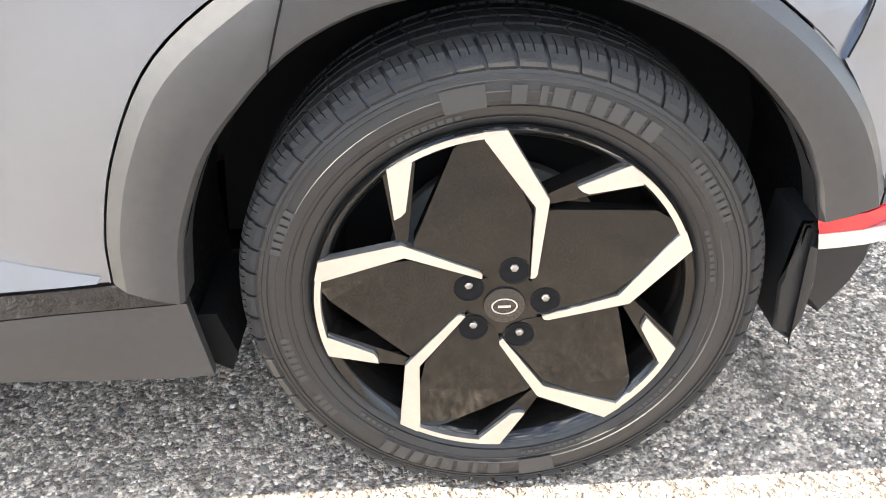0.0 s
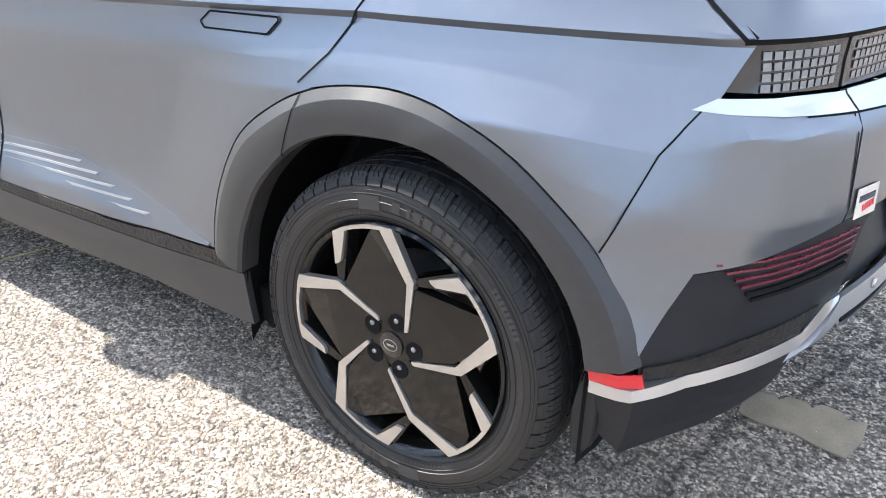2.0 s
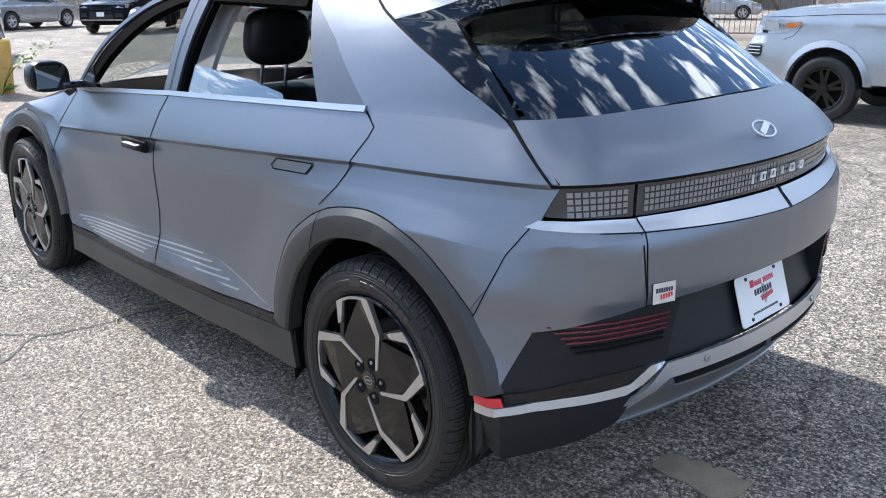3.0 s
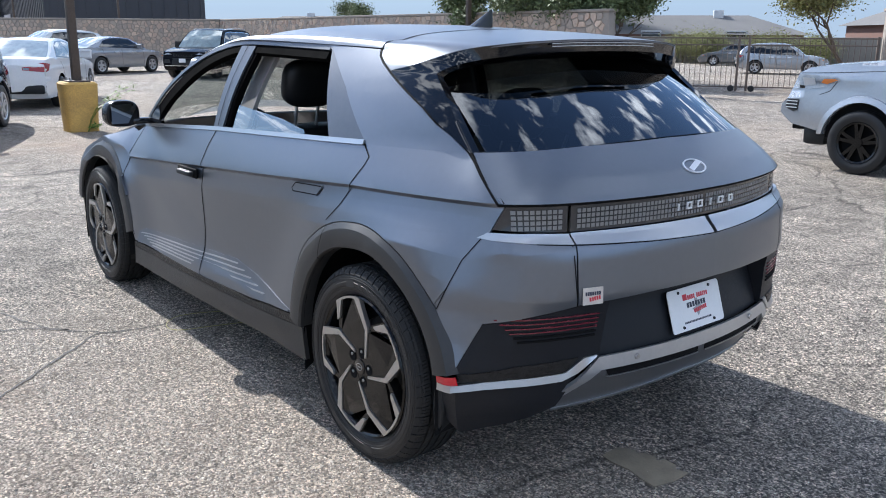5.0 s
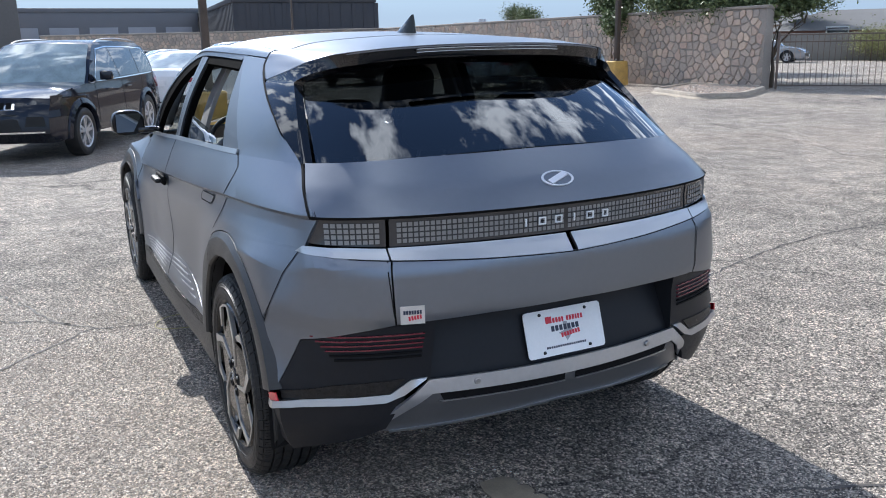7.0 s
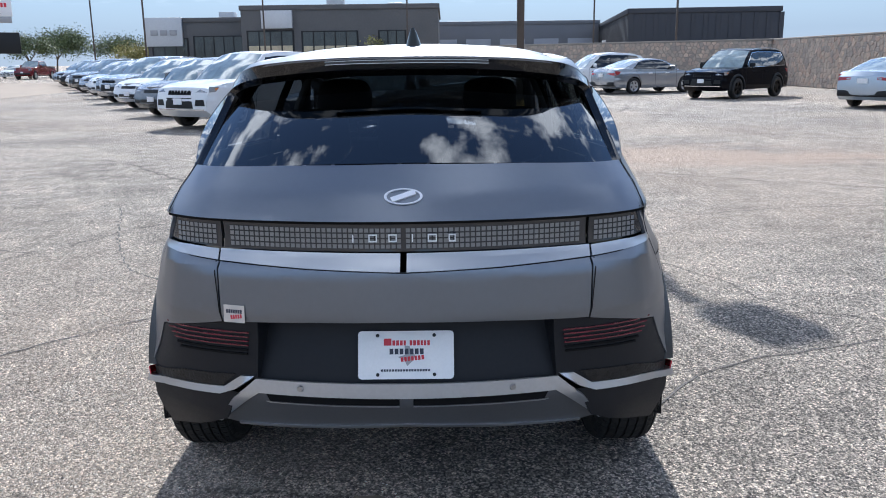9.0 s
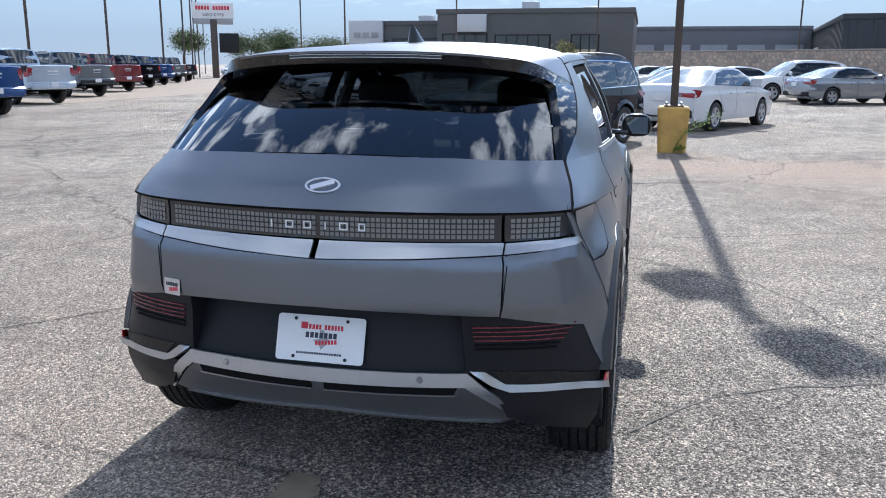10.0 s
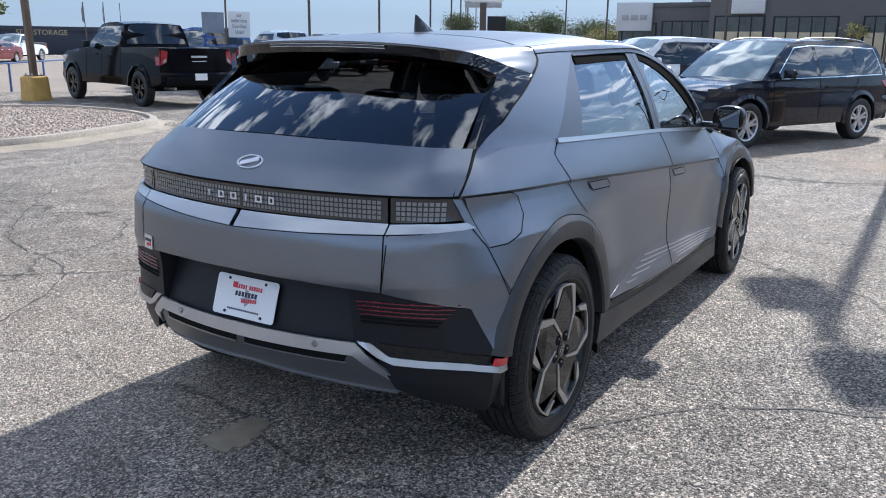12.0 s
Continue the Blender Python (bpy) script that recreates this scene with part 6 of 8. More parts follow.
def vehicle(name, kind, colour, x, y, heading, label, group="", scale=1.0, sz=1.0, blackwheels=False, category="car", rack=False, change=None):
    """A parked vehicle, nose along its own +x, standing at (x, y) and turned by heading degrees."""
    K = {**KINDS[kind], **(change or {})}
    mat = PAINTS[colour]
    car_ = thing(name, label, category, group)
    W, r = K["w"], K["r"]
    x0, x1 = min(p[0] for p in K["top"]), max(p[0] for p in K["top"])

    def half(x, z):
        t = (x - x0) / (x1 - x0) * 2 - 1
        y = W * (1 - (0.03 if kind == "pickup" and t < 0 else 0.10) * abs(t) ** 5 - 0.05 * max(0, t) ** 4)
        y -= 0.05 * max(0.0, (0.55 - z) / 0.35) ** 2 + 0.035 * max(0.0, (z - 0.62) / 0.45) ** 1.5
        y += 0.012 * math.exp(-(((z - K["belt"] + 0.16) / 0.05) ** 2))
        return y

    top = K["top"]
    ra = r + (0.085 if kind == "pickup" else 0.055)
    clear = {"pickup": 0.47, "suv": 0.34, "cross": 0.28, "sedan": 0.25}[kind]
    under = []
    for ax in sorted(K["ax"], reverse=True):
        under += [(ax + ra * math.cos(radians(a)), max(clear, r + 0.01 + ra * math.sin(radians(a)))) for a in np.linspace(-15, 195, 13)]
    outline = top + under
    bm = bmesh.new()
    for s in (-1, 1):
        p = patch(outline, lambda u, v, s=s: Vector((u, s * half(u, v), v)), 0.35, 0.0, centre=(0, 0, 0.6), step2=0.14)
        me = bpy.data.meshes.new("t")
        p.to_mesh(me)
        p.free()
        bm.from_mesh(me)
        bpy.data.meshes.remove(me)
    prev = None
    for i, (px, pz) in enumerate(top):
        h = half(px, pz)
        crown = 0.03 if pz > 0.8 else 0.0
        bow = 0.10 if i in (0, 1, 2, 3, 4, len(top) - 1, len(top) - 2, len(top) - 3, len(top) - 4) else 0.03
        sgn = -1 if px < 0 else 1
        row = [bm.verts.new((px + sgn * bow * (1 - (k / 4 - 1) ** 2) - 0.0, h * (k / 4 - 1), pz + crown * (1 - (k / 4 - 1) ** 2))) for k in range(9)]
        if prev and not (kind == "pickup" and i == 6):
            for k in range(8):
                bm.faces.new((prev[k], prev[k + 1], row[k + 1], row[k]))
        prev = row
    bmesh.ops.remove_doubles(bm, verts=bm.verts[:], dist=0.004)
    bmesh.ops.recalc_face_normals(bm, faces=bm.faces[:])
    part("body", bm, mat, car_, sharp=28)
    floor_ = bmesh.new()
    box(floor_, (x0 + 0.15, -W * 0.78, clear), (x1 - 0.15, W * 0.78, clear + 0.18))
    for ax in K["ax"]:
        box(floor_, (ax - ra, -W * 0.88, r + 0.02), (ax + ra, W * 0.88, r + ra + 0.03))
    part("underbody", floor_, BLACK, car_, smooth=False)
    if kind == "pickup":
        bed = bmesh.new()
        box(bed, (-2.80, -0.86, 0.78), (-1.0, 0.86, 0.82))
        for s in (-1, 1):
            box(bed, (-2.82, s * 0.88 - 0.07, 0.8), (-1.0, s * 0.88 + 0.07, 1.325), 0.01)
        box(bed, (-2.86, -0.9, 0.8), (-2.78, 0.9, 1.322), 0.01)
        part("cargo_bed", bed, DARKPL, car_)
    # cabin
    cab = K["cab"]
    base, topz = K["belt"], max(p[1] for p in cab)

    def cabw(x, z):
        t = max(0.0, (z - base) / (topz - base))
        return (half(x, base) - 0.02) * (1 - t) + K["roofw"] * t + 0.02 * math.sin(math.pi * min(1, t))

    bm = bmesh.new()
    for s in (-1, 1):
        p = patch(cab + [(0.0, base - 0.06)], lambda u, v, s=s: Vector((u, s * cabw(u, v), v)), 0.3, 0.0, centre=(-0.4, 0, 1.1), step2=0.12)
        me = bpy.data.meshes.new("t")
        p.to_mesh(me)
        p.free()
        bm.from_mesh(me)
        bpy.data.meshes.remove(me)
    prev = None
    for px, pz in cab:
        h = cabw(px, pz)
        sgn = -1 if px < -0.4 else 1
        low = 1 - min(1, max(0, (pz - base) / (topz - base)))
        row = [bm.verts.new((px + sgn * 0.09 * low * (1 - (k / 4 - 1) ** 2), h * (k / 4 - 1), pz + 0.035 * (1 - low) * (1 - (k / 4 - 1) ** 2))) for k in range(9)]
        if prev:
            for k in range(8):
                bm.faces.new((prev[k], prev[k + 1], row[k + 1], row[k]))
        prev = row
    bmesh.ops.remove_doubles(bm, verts=bm.verts[:], dist=0.004)
    bmesh.ops.recalc_face_normals(bm, faces=bm.faces[:])
    part("cabin", bm, mat, car_, sharp=28)
    corners = sorted({p for w_ in K["win"] for p in w_})
    hull = []
    for seq in (corners, corners[::-1]):
        chain = []
        for p in seq:
            while len(chain) > 1 and (chain[-1][0] - chain[-2][0]) * (p[1] - chain[-2][1]) - (chain[-1][1] - chain[-2][1]) * (p[0] - chain[-2][0]) <= 0:
                chain.pop()
            chain.append(p)
        hull += chain[:-1]
    hx_, hz_ = sum(p[0] for p in hull) / len(hull), sum(p[1] for p in hull) / len(hull)
    hull = [(p[0] + (0.03 if p[0] > hx_ else -0.03), p[1] + (0.022 if p[1] > hz_ else -0.022)) for p in hull]
    near = math.hypot(x, y) < 45
    for s in (-1, 1):
        on_side = lambda u, v, s=s: Vector((u, s * (half(u, v) + 0.003), v))
        part("window_surround", patch(hull, lambda u, v, s=s: Vector((u, s * (cabw(u, v) + 0.002), v)), 0.3, 0.004, centre=(-0.4, 0, 1.1)), GLOSSBLK, car_)
        if rack and near:
            gap("window_trim", [(hull[k][0], hull[k][1]) for k in range(len(hull))] + [hull[0]], lambda u, v, s=s: Vector((u, s * (cabw(u, v) + 0.007), v)), 0.018, car_).data.materials[0] = CHROME
        if near:
            dz0, dz1 = clear + 0.12, base - 0.01
            a_, b_ = K["ax"]
            for sx in ((-0.27, 0.93) if kind in ("sedan", "cross", "suv") else (0.08, 0.98)):
                gap("door_seam", [(sx, dz0), (sx - 0.02, dz1)], on_side, 0.012, car_)
            gap("door_seam", [(a_ + 0.10, base - 0.01), (a_ + ra * 0.75, r + ra * 0.75), (a_ + ra + 0.06, dz0 + 0.08)] if kind != "pickup" else [(-0.96, dz0), (-0.96, dz1)], on_side, 0.012, car_)
        if kind in ("pickup", "suv"):
            for ax in K["ax"]:  # flared trim round the wheel openings
                n_ = 18
                fl_ = bmesh.new()
                rows_ = []
                for k in range(n_ + 1):
                    a2 = radians(-12 + 204 * k / n_)
                    row = []
                    for rr, off in ((ra + 0.085, -0.004), (ra + 0.075, 0.02), (ra + 0.005, 0.034), (ra - 0.004, 0.02), (ra - 0.004, -0.06)):
                        px, pz = ax + rr * math.cos(a2), max(clear - 0.02, r + 0.01 + rr * math.sin(a2))
                        row.append(fl_.verts.new((px, s * (half(px, pz) + off), pz)))
                    if rows_:
                        for k2 in range(4):
                            fl_.faces.new((rows_[-1][k2], rows_[-1][k2 + 1], row[k2 + 1], row[k2]))
                    rows_.append(row)
                bmesh.ops.recalc_face_normals(fl_, faces=fl_.faces[:])
                part("arch_flare", fl_, mat if kind == "pickup" else mat if colour == "navy" else DARKPL, car_, sharp=40)
        for wpoly in K["win"]:
            part("side_window", patch(wpoly, lambda u, v, s=s: Vector((u, s * (cabw(u, v) + 0.006), v)), 0.3, 0.008, centre=(-0.4, 0, 1.1)), GLASS_CAR, car_)
        mb = boxed((0.62, s * (W - 0.02) - 0.0, base + 0.02), (0.74, s * (W + 0.17), base + 0.17), 0.03)
        part("door_mirror", mb, mat if colour != "black" else DARKPL, car_)
        for hx in (-0.55, 0.38):
            part("door_handle", boxed((hx - 0.11, s * (half(hx, base - 0.14) + 0.002) - 0.015, base - 0.15), (hx + 0.11, s * (half(hx, base - 0.14) + 0.002) + 0.015, base - 0.12), 0.008), mat if colour in ("black", "navy") else RIMGREY, car_)
        part("sill_trim", boxed((K["ax"][0] + ra + 0.03, s * (W - 0.09) - 0.02, clear - 0.01), (K["ax"][1] - ra - 0.03, s * (W - 0.075) + 0.02, clear + 0.11), 0.015), DARKPL, car_)

    def glass_strip(nm, run, inset, pane=GLASS_CAR):
        def f(u, v):
            q_ = min(u, 0.9999) * (len(run) - 1)
            (xa, za), (xb, zb) = run[int(q_)], run[int(q_) + 1]
            px, pz = xa + (xb - xa) * (q_ % 1), za + (zb - za) * (q_ % 1)
            h = cabw(px, pz) - inset
            sgn = -1 if run[0][0] < -0.4 else 1
            low = 1 - min(1, max(0, (pz - base) / (topz - base)))
            k = 2 * v - 1
            return Vector((px + sgn * (0.09 * low * (1 - k * k) + 0.010), h * k, pz + 0.035 * (1 - low) * (1 - k * k) + 0.008))

        loft(nm, f, 4, 10, pane, car_, lip=0.01, centre=(-0.4, 0, 1.0))

    # screens take the pane with the bright sheen in its colour
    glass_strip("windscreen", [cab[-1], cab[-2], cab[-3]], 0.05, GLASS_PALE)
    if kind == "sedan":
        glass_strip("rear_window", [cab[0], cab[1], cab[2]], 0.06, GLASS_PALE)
    elif kind == "pickup":
        glass_strip("rear_window", [(cab[0][0] - 0.005, cab[0][1] + 0.12), (cab[2][0] - 0.02, cab[2][1] - 0.02)], 0.10)
    else:
        glass_strip("rear_window", [(cab[1][0] - 0.03, cab[1][1] - 0.10), cab[2]], 0.09)
    # lamps, grille and bumpers lie on the nose and tail
    zl = {"sedan": 0.68, "suv": 0.93, "cross": 0.80, "pickup": 1.02}[kind]

    def end_x(z, sg):
        pts = [p for p in (top if sg < 0 else top[::-1]) if p[0] * sg > 0][: (6 if sg < 0 else 6)]
        pts = sorted((p[1], p[0]) for p in pts)
        return line_at(z, pts)

    def end_map(sg, off=0.006):
        return lambda k, z: Vector((end_x(z, sg) + sg * (0.10 * (1 - k * k) + off), half(end_x(z, sg), z) * k, z))

    def on_end(nm, poly, sg, m_, off=0.006, lip=0.012, label=""):
        return part(nm, patch(poly, end_map(sg, off), 0.15, lip, centre=(0, 0, 0.6)), m_, car_, label)

    dark_lamp = colour == "navy" and kind == "suv"
    midsize = K.get("midsize", False)
    hh = {"sedan": 0.05, "suv": 0.055, "cross": 0.05, "pickup": 0.085}[kind]
    for s in (-1, 1):
        side_at = lambda u, v, s=s: Vector((u, s * (half(u, v) + 0.005), v))
        if midsize:
            ax_ = K["ax"][1]

            def dab(nm, poly, m_, out_=0.0, lip=0.01, lbl=""):
                return part(nm, patch([(ax_ + u * 1.22, v) for u, v in poly], lambda u, v: side_at(u, v) + Vector((0, s * out_, 0)), 0.12, lip, centre=(0, 0, 0.6)), m_, car_, lbl)

            lamp_ = dab("headlamp", [(0.72, 1.00), (0.74, 1.17), (0.45, 1.165), (0.30, 1.145), (0.265, 1.12), (0.30, 1.09), (0.45, 1.02), (0.60, 0.995)], HEADLAMP, 0.0, 0.02, "clear headlamp with an amber corner")
            for nm, poly, m_ in (("turn_lamp", [(0.47, 1.075), (0.40, 1.062), (0.29, 1.115), (0.32, 1.128), (0.44, 1.125)], AMBER), ("lamp_projector", [(0.66, 1.03), (0.69, 1.13), (0.55, 1.13), (0.53, 1.05)], SILVER), ("marker_lens", [(0.71, 1.00), (0.715, 1.035), (0.66, 1.035), (0.65, 1.0)], BLACK)):
                o = dab(nm, poly, m_, 0.006, 0.004)
                o.parent = lamp_
            fog_ = dab("fog_recess", [(0.86, 0.745), (0.845, 0.855), (0.70, 0.855), (0.705, 0.72), (0.76, 0.70)], DARKPL, 0.0, 0.012, "black slatted fog lamp recess")
            for zf in (0.745, 0.785, 0.825):
                o = dab("slat", [(0.85, zf), (0.85, zf + 0.012), (0.715, zf + 0.012), (0.715, zf)], RIMGREY, 0.008, 0.006)
                o.parent = fog_
            gap("bumper_seam", [(ax_ + 0.36, 1.10), (ax_ + 0.44, 0.98), (ax_ + 0.57, 0.93)], side_at, 0.007, car_)
            gap("bonnet_seam", [(ax_ + 0.88, 1.185), (ax_ + 0.50, 1.20), (ax_ - 0.10, 1.235), (ax_ - 0.6, 1.25)], side_at, 0.007, car_)
            part("valance", boxed((ax_ + 0.46, min(s * 0.60, s * 0.90), 0.30), (ax_ + 0.76, max(s * 0.60, s * 0.90), 0.56), 0.05), DARKPL, car_, "black plastic valance")
            part("tow_hook", boxed((x1 - 0.02, min(s * 0.52, s * 0.60), 0.60), (x1 + 0.10, max(s * 0.52, s * 0.60), 0.76), 0.02), BLACK, car_)
        else:
            on_end("headlamp", [(s * 0.50, zl - hh), (s * 0.985, zl - hh * 1.2), (s * 0.985, zl + hh * 1.1), (s * 0.56, zl + hh)], 1, LENS if dark_lamp else HEADLAMP, label="dark headlamp" if dark_lamp else "clear headlamp")
            xe = end_x(zl, 1)
            part("headlamp_side", patch([(xe - (0.50 if kind == "pickup" else 0.30), zl + hh), (xe - 0.18, zl - hh), (xe - 0.01, zl - hh * 1.2), (xe - 0.01, zl + hh * 1.1)], lambda u, v, s=s: Vector((u, s * (half(u, v) + 0.006), v)), 0.2, 0.01, centre=(0, 0, 0.6)), LENS if dark_lamp else HEADLAMP, car_)
            part("turn_lamp", patch([(xe - 0.42, zl + hh * 0.75), (xe - 0.27, zl - hh * 0.4), (xe - 0.17, zl - hh * 0.3), (xe - 0.20, zl + hh * 0.6)] if kind == "pickup" else [(xe - 0.26, zl + hh * 0.5), (xe - 0.20, zl - hh * 0.4), (xe - 0.15, zl - hh * 0.4), (xe - 0.17, zl + hh * 0.5)], lambda u, v, s=s: Vector((u, s * (half(u, v) + 0.009), v)), 0.2, 0.004, centre=(0, 0, 0.6)), LENS if dark_lamp else AMBER, car_)
        tz = {"sedan": 0.88, "suv": 1.0, "cross": 0.95, "pickup": 1.12}[kind]
        th = {"sedan": 0.095, "suv": 0.09, "cross": 0.08, "pickup": 0.165}[kind]
        ki = {"sedan": 0.48, "suv": 0.72, "cross": 0.62, "pickup": 0.83}[kind]
        on_end("tail_lamp", [(s * ki, tz - th * 0.6), (s * 0.99, tz - th), (s * 0.99, tz + th), (s * ki, tz + th * 0.8)], -1, TAILLAMP, label="red tail lamp")
        xt = end_x(tz, -1)
        part("tail_lamp_side", patch([(xt + 0.012, tz - th), (xt + 0.17, tz - th), (xt + 0.20, tz + th * 0.2), (xt + 0.22, tz + th), (xt + 0.012, tz + th)] if kind == "pickup" else [(xt + 0.012, tz - th), (xt + 0.16, tz - th * 0.7), (xt + 0.30, tz + th * 0.7), (xt + 0.012, tz + th)], lambda u, v, s=s: Vector((u, s * (half(u, v) + 0.006), v)), 0.2, 0.01, centre=(0, 0, 0.6)), TAILLAMP, car_)
        if near and kind == "sedan":
            on_end("reversing_lamp", [(s * (ki + 0.02), tz - th * 0.45), (s * (ki + 0.16), tz - th * 0.55), (s * (ki + 0.16), tz - th * 0.1), (s * (ki + 0.02), tz)], -1, HEADLAMP, 0.012, 0.004)
        elif near:
            on_end("reversing_lamp", [(s * (ki + 0.03), tz - th * 0.5), (s * 0.93, tz - th * 0.8), (s * 0.93, tz - th * 0.35), (s * (ki + 0.03), tz - th * 0.1)], -1, HEADLAMP, 0.012, 0.004)
        if not midsize:
            on_end("fog_recess", [(s * 0.62, 0.56 if kind in ("suv", "pickup") else 0.40), (s * 0.95, 0.56 if kind in ("suv", "pickup") else 0.42), (s * 0.92, 0.70 if kind in ("suv", "pickup") else 0.52), (s * 0.66, 0.70 if kind in ("suv", "pickup") else 0.50)], 1, DARKPL)
    if kind == "suv":
        on_end("grille", [(-0.46, zl - 0.125), (0.46, zl - 0.125), (0.46, zl + 0.075), (-0.46, zl + 0.075)], 1, CHROME if colour == "navy" else DARKPL, 0.006)
        for k in range(7):
            c_ = -0.37 + k * 0.1235
            on_end("grille_slot", [(c_ - 0.044, zl - 0.112), (c_ + 0.044, zl - 0.112), (c_ + 0.044, zl + 0.062), (c_ - 0.044, zl + 0.062)], 1, BLACK, 0.014, 0.004)
        on_end("front_intake", [(-0.55, 0.50), (0.55, 0.50), (0.50, 0.74), (-0.50, 0.74)], 1, DARKPL)
        on_end("intake_blade", [(-0.93, 0.46), (0.93, 0.46), (0.93, 0.485), (-0.93, 0.485)], 1, CHROME, 0.014, 0.01)
    else:
        gz = 0.20 if kind == "pickup" else 0.10
        on_end("grille", [(-0.42, zl - gz), (0.42, zl - gz), (0.46, zl + 0.07), (-0.46, zl + 0.07)], 1, DARKPL)
        on_end("front_intake", [(-0.60, clear + 0.08), (0.60, clear + 0.08), (0.55, clear + 0.24), (-0.55, clear + 0.24)], 1, DARKPL)
    on_end("front_plate", [(-0.16, zl - 0.34), (0.16, zl - 0.34), (0.16, zl - 0.20), (-0.16, zl - 0.20)], 1, WHITE, 0.03, 0.02)
    if midsize:
        on_end("lower_bumper", [(-0.80, 0.60), (0.80, 0.60), (0.80, 0.72), (-0.80, 0.72)], 1, DARKPL, 0.02, 0.03)
    elif kind == "pickup":
        on_end("front_bumper", [(-0.99, 0.56), (0.99, 0.56), (0.99, 0.66), (-0.99, 0.66)], 1, DARKPL, 0.05, 0.06)
        part("skid_plate", boxed((2.3, -0.75, 0.42), (2.72, 0.75, 0.56), 0.04), DARKPL, car_)
    if kind in ("suv", "cross"):
        on_end("tailgate_glass_trim", [(-0.5, tz + 0.02), (0.5, tz + 0.02), (0.5, tz + 0.045), (-0.5, tz + 0.045)], -1, CHROME, 0.008, 0.004)
    bx = x0
    part("rear_bumper", boxed((bx - 0.10 if kind == "pickup" else bx - 0.06, -W * 0.86, 0.52 if kind == "pickup" else 0.34), (bx + 0.1, W * 0.86, 0.72 if kind == "pickup" else 0.52), 0.03), mat if kind == "pickup" and colour in ("pale", "red", "blue", "black") else DARKPL, car_)
    part("rear_plate", boxed((bx - 0.12, -0.155, 0.62 if kind == "pickup" else 0.72), (bx - 0.095, 0.155, 0.77 if kind == "pickup" else 0.86)), WHITE, car_, smooth=False)
    if kind == "pickup":
        on_end("tailgate", [(-0.79, 0.82), (0.79, 0.82), (0.79, 1.295), (-0.79, 1.295)], -1, mat, 0.012, 0.012)
        on_end("tailgate_mark", [(-0.22, 1.12), (0.22, 1.12), (0.22, 1.165), (-0.22, 1.165)], -1, RIMGREY, 0.018, 0.004)
        on_end("tailgate_mark", [(-0.20, 1.03), (0.20, 1.03), (0.20, 1.05), (-0.20, 1.05)], -1, RIMGREY, 0.018, 0.004)
        for zb in (0.565, 0.675):
            part("bumper_ridge", boxed((bx - 0.115, -W * 0.80, zb), (bx - 0.09, W * 0.80, zb + 0.018), 0.005), mat, car_)
        part("exhaust", boxed((bx + 0.05, 0.55, 0.40), (bx + 0.6, 0.63, 0.47), 0.03), STEEL, car_)
        part("axle_beam", boxed((K["ax"][0] - 0.07, -0.8, r - 0.07), (K["ax"][0] + 0.07, 0.8, r + 0.07), 0.04), BLACK, car_)
        part("bed_cover", boxed((-2.84, -0.80, 1.318), (-1.0, 0.80, 1.338), 0.008), DARKPL, car_)
    if rack:
        for s in (-1, 1):
            def rail(u, v, s=s):
                px = -1.95 + 2.05 * u
                pz = curve_at(px, cab) + 0.012 + 0.045 * math.sin(math.pi * u) ** 0.4
                a3 = 2 * math.pi * v
                return Vector((px, s * (K["roofw"] - 0.015) + 0.012 * math.cos(a3), pz - 0.012 + 0.009 * math.sin(a3)))

            loft("roof_rail", rail, 16, 8, RIMGREY, car_, centre=(-1, s * K["roofw"], 1.7))
    for ax in K["ax"]:
        for s in (-1, 1):
            road_wheel(car_, ax, s * (W - 0.11), r, s, blackwheels)
    car_.matrix_basis = pose(x, y, 0, 0, 0, heading) @ Matrix.Diagonal((scale, 1, sz, 1))
    return car_


NOSE = KINDS["pickup"]["top"][:7] + [(0.98, 1.36), (1.45, 1.355), (1.80, 1.33), (2.24, 1.295), (2.50, 1.255), (2.64, 1.19), (2.705, 1.02), (2.765, 0.88), (2.855, 0.78), (2.86, 0.68), (2.67, 0.545), (2.48, 0.52)]
vehicle("pickup_truck", "pickup", "silver", -0.47, 8.40, 180, "silver pickup truck with black wheels parked nose out", scale=0.96, sz=0.97, blackwheels=True, category="truck", change={"r": 0.385, "ax": (-1.80, 1.74), "top": NOSE, "midsize": True})
vehicle("sport_utility", "suv", "navy", -12.45, -0.86, -24.5, "dark blue-black three-row utility vehicle with bright wheels", scale=1.04, sz=0.945, rack=True)
vehicle("sedan", "sedan", "white", -19.0, 2.50, 152, "white four-door sedan parked behind the lamp post")
vehicle("sedan", "sedan", "silver", -34.4, 9.1, 117, "silver four-door sedan in front of the stone wall")
vehicle("sport_utility", "cross", "white", -36.9, 7.45, -76, "white utility vehicle facing the sedans", sz=1.05)
vehicle("sport_utility", "suv", "black", -29.1, 11.25, -50, "black boxy utility vehicle with a roof rack", scale=0.93, blackwheels=True, rack=True)
vehicle("sedan", "sedan", "pale", -22.6, 14.25, 125, "pale blue sedan seen from behind")
for k, (c, x, y, h) in enumerate((("white", -39.7, 5.0, -76), ("silver", -42.4, 3.7, -75), ("white", -45.1, 2.3, -76), ("white", -47.9, 0.9, -74))):
    vehicle("sedan", "sedan", c, x, y, h, c + " sedan parked in a row of cars", "cars before the wall")
row_cols = ["white", "grey", "white", "silver", "white", "silver", "grey", "white", "black", "silver", "grey"]
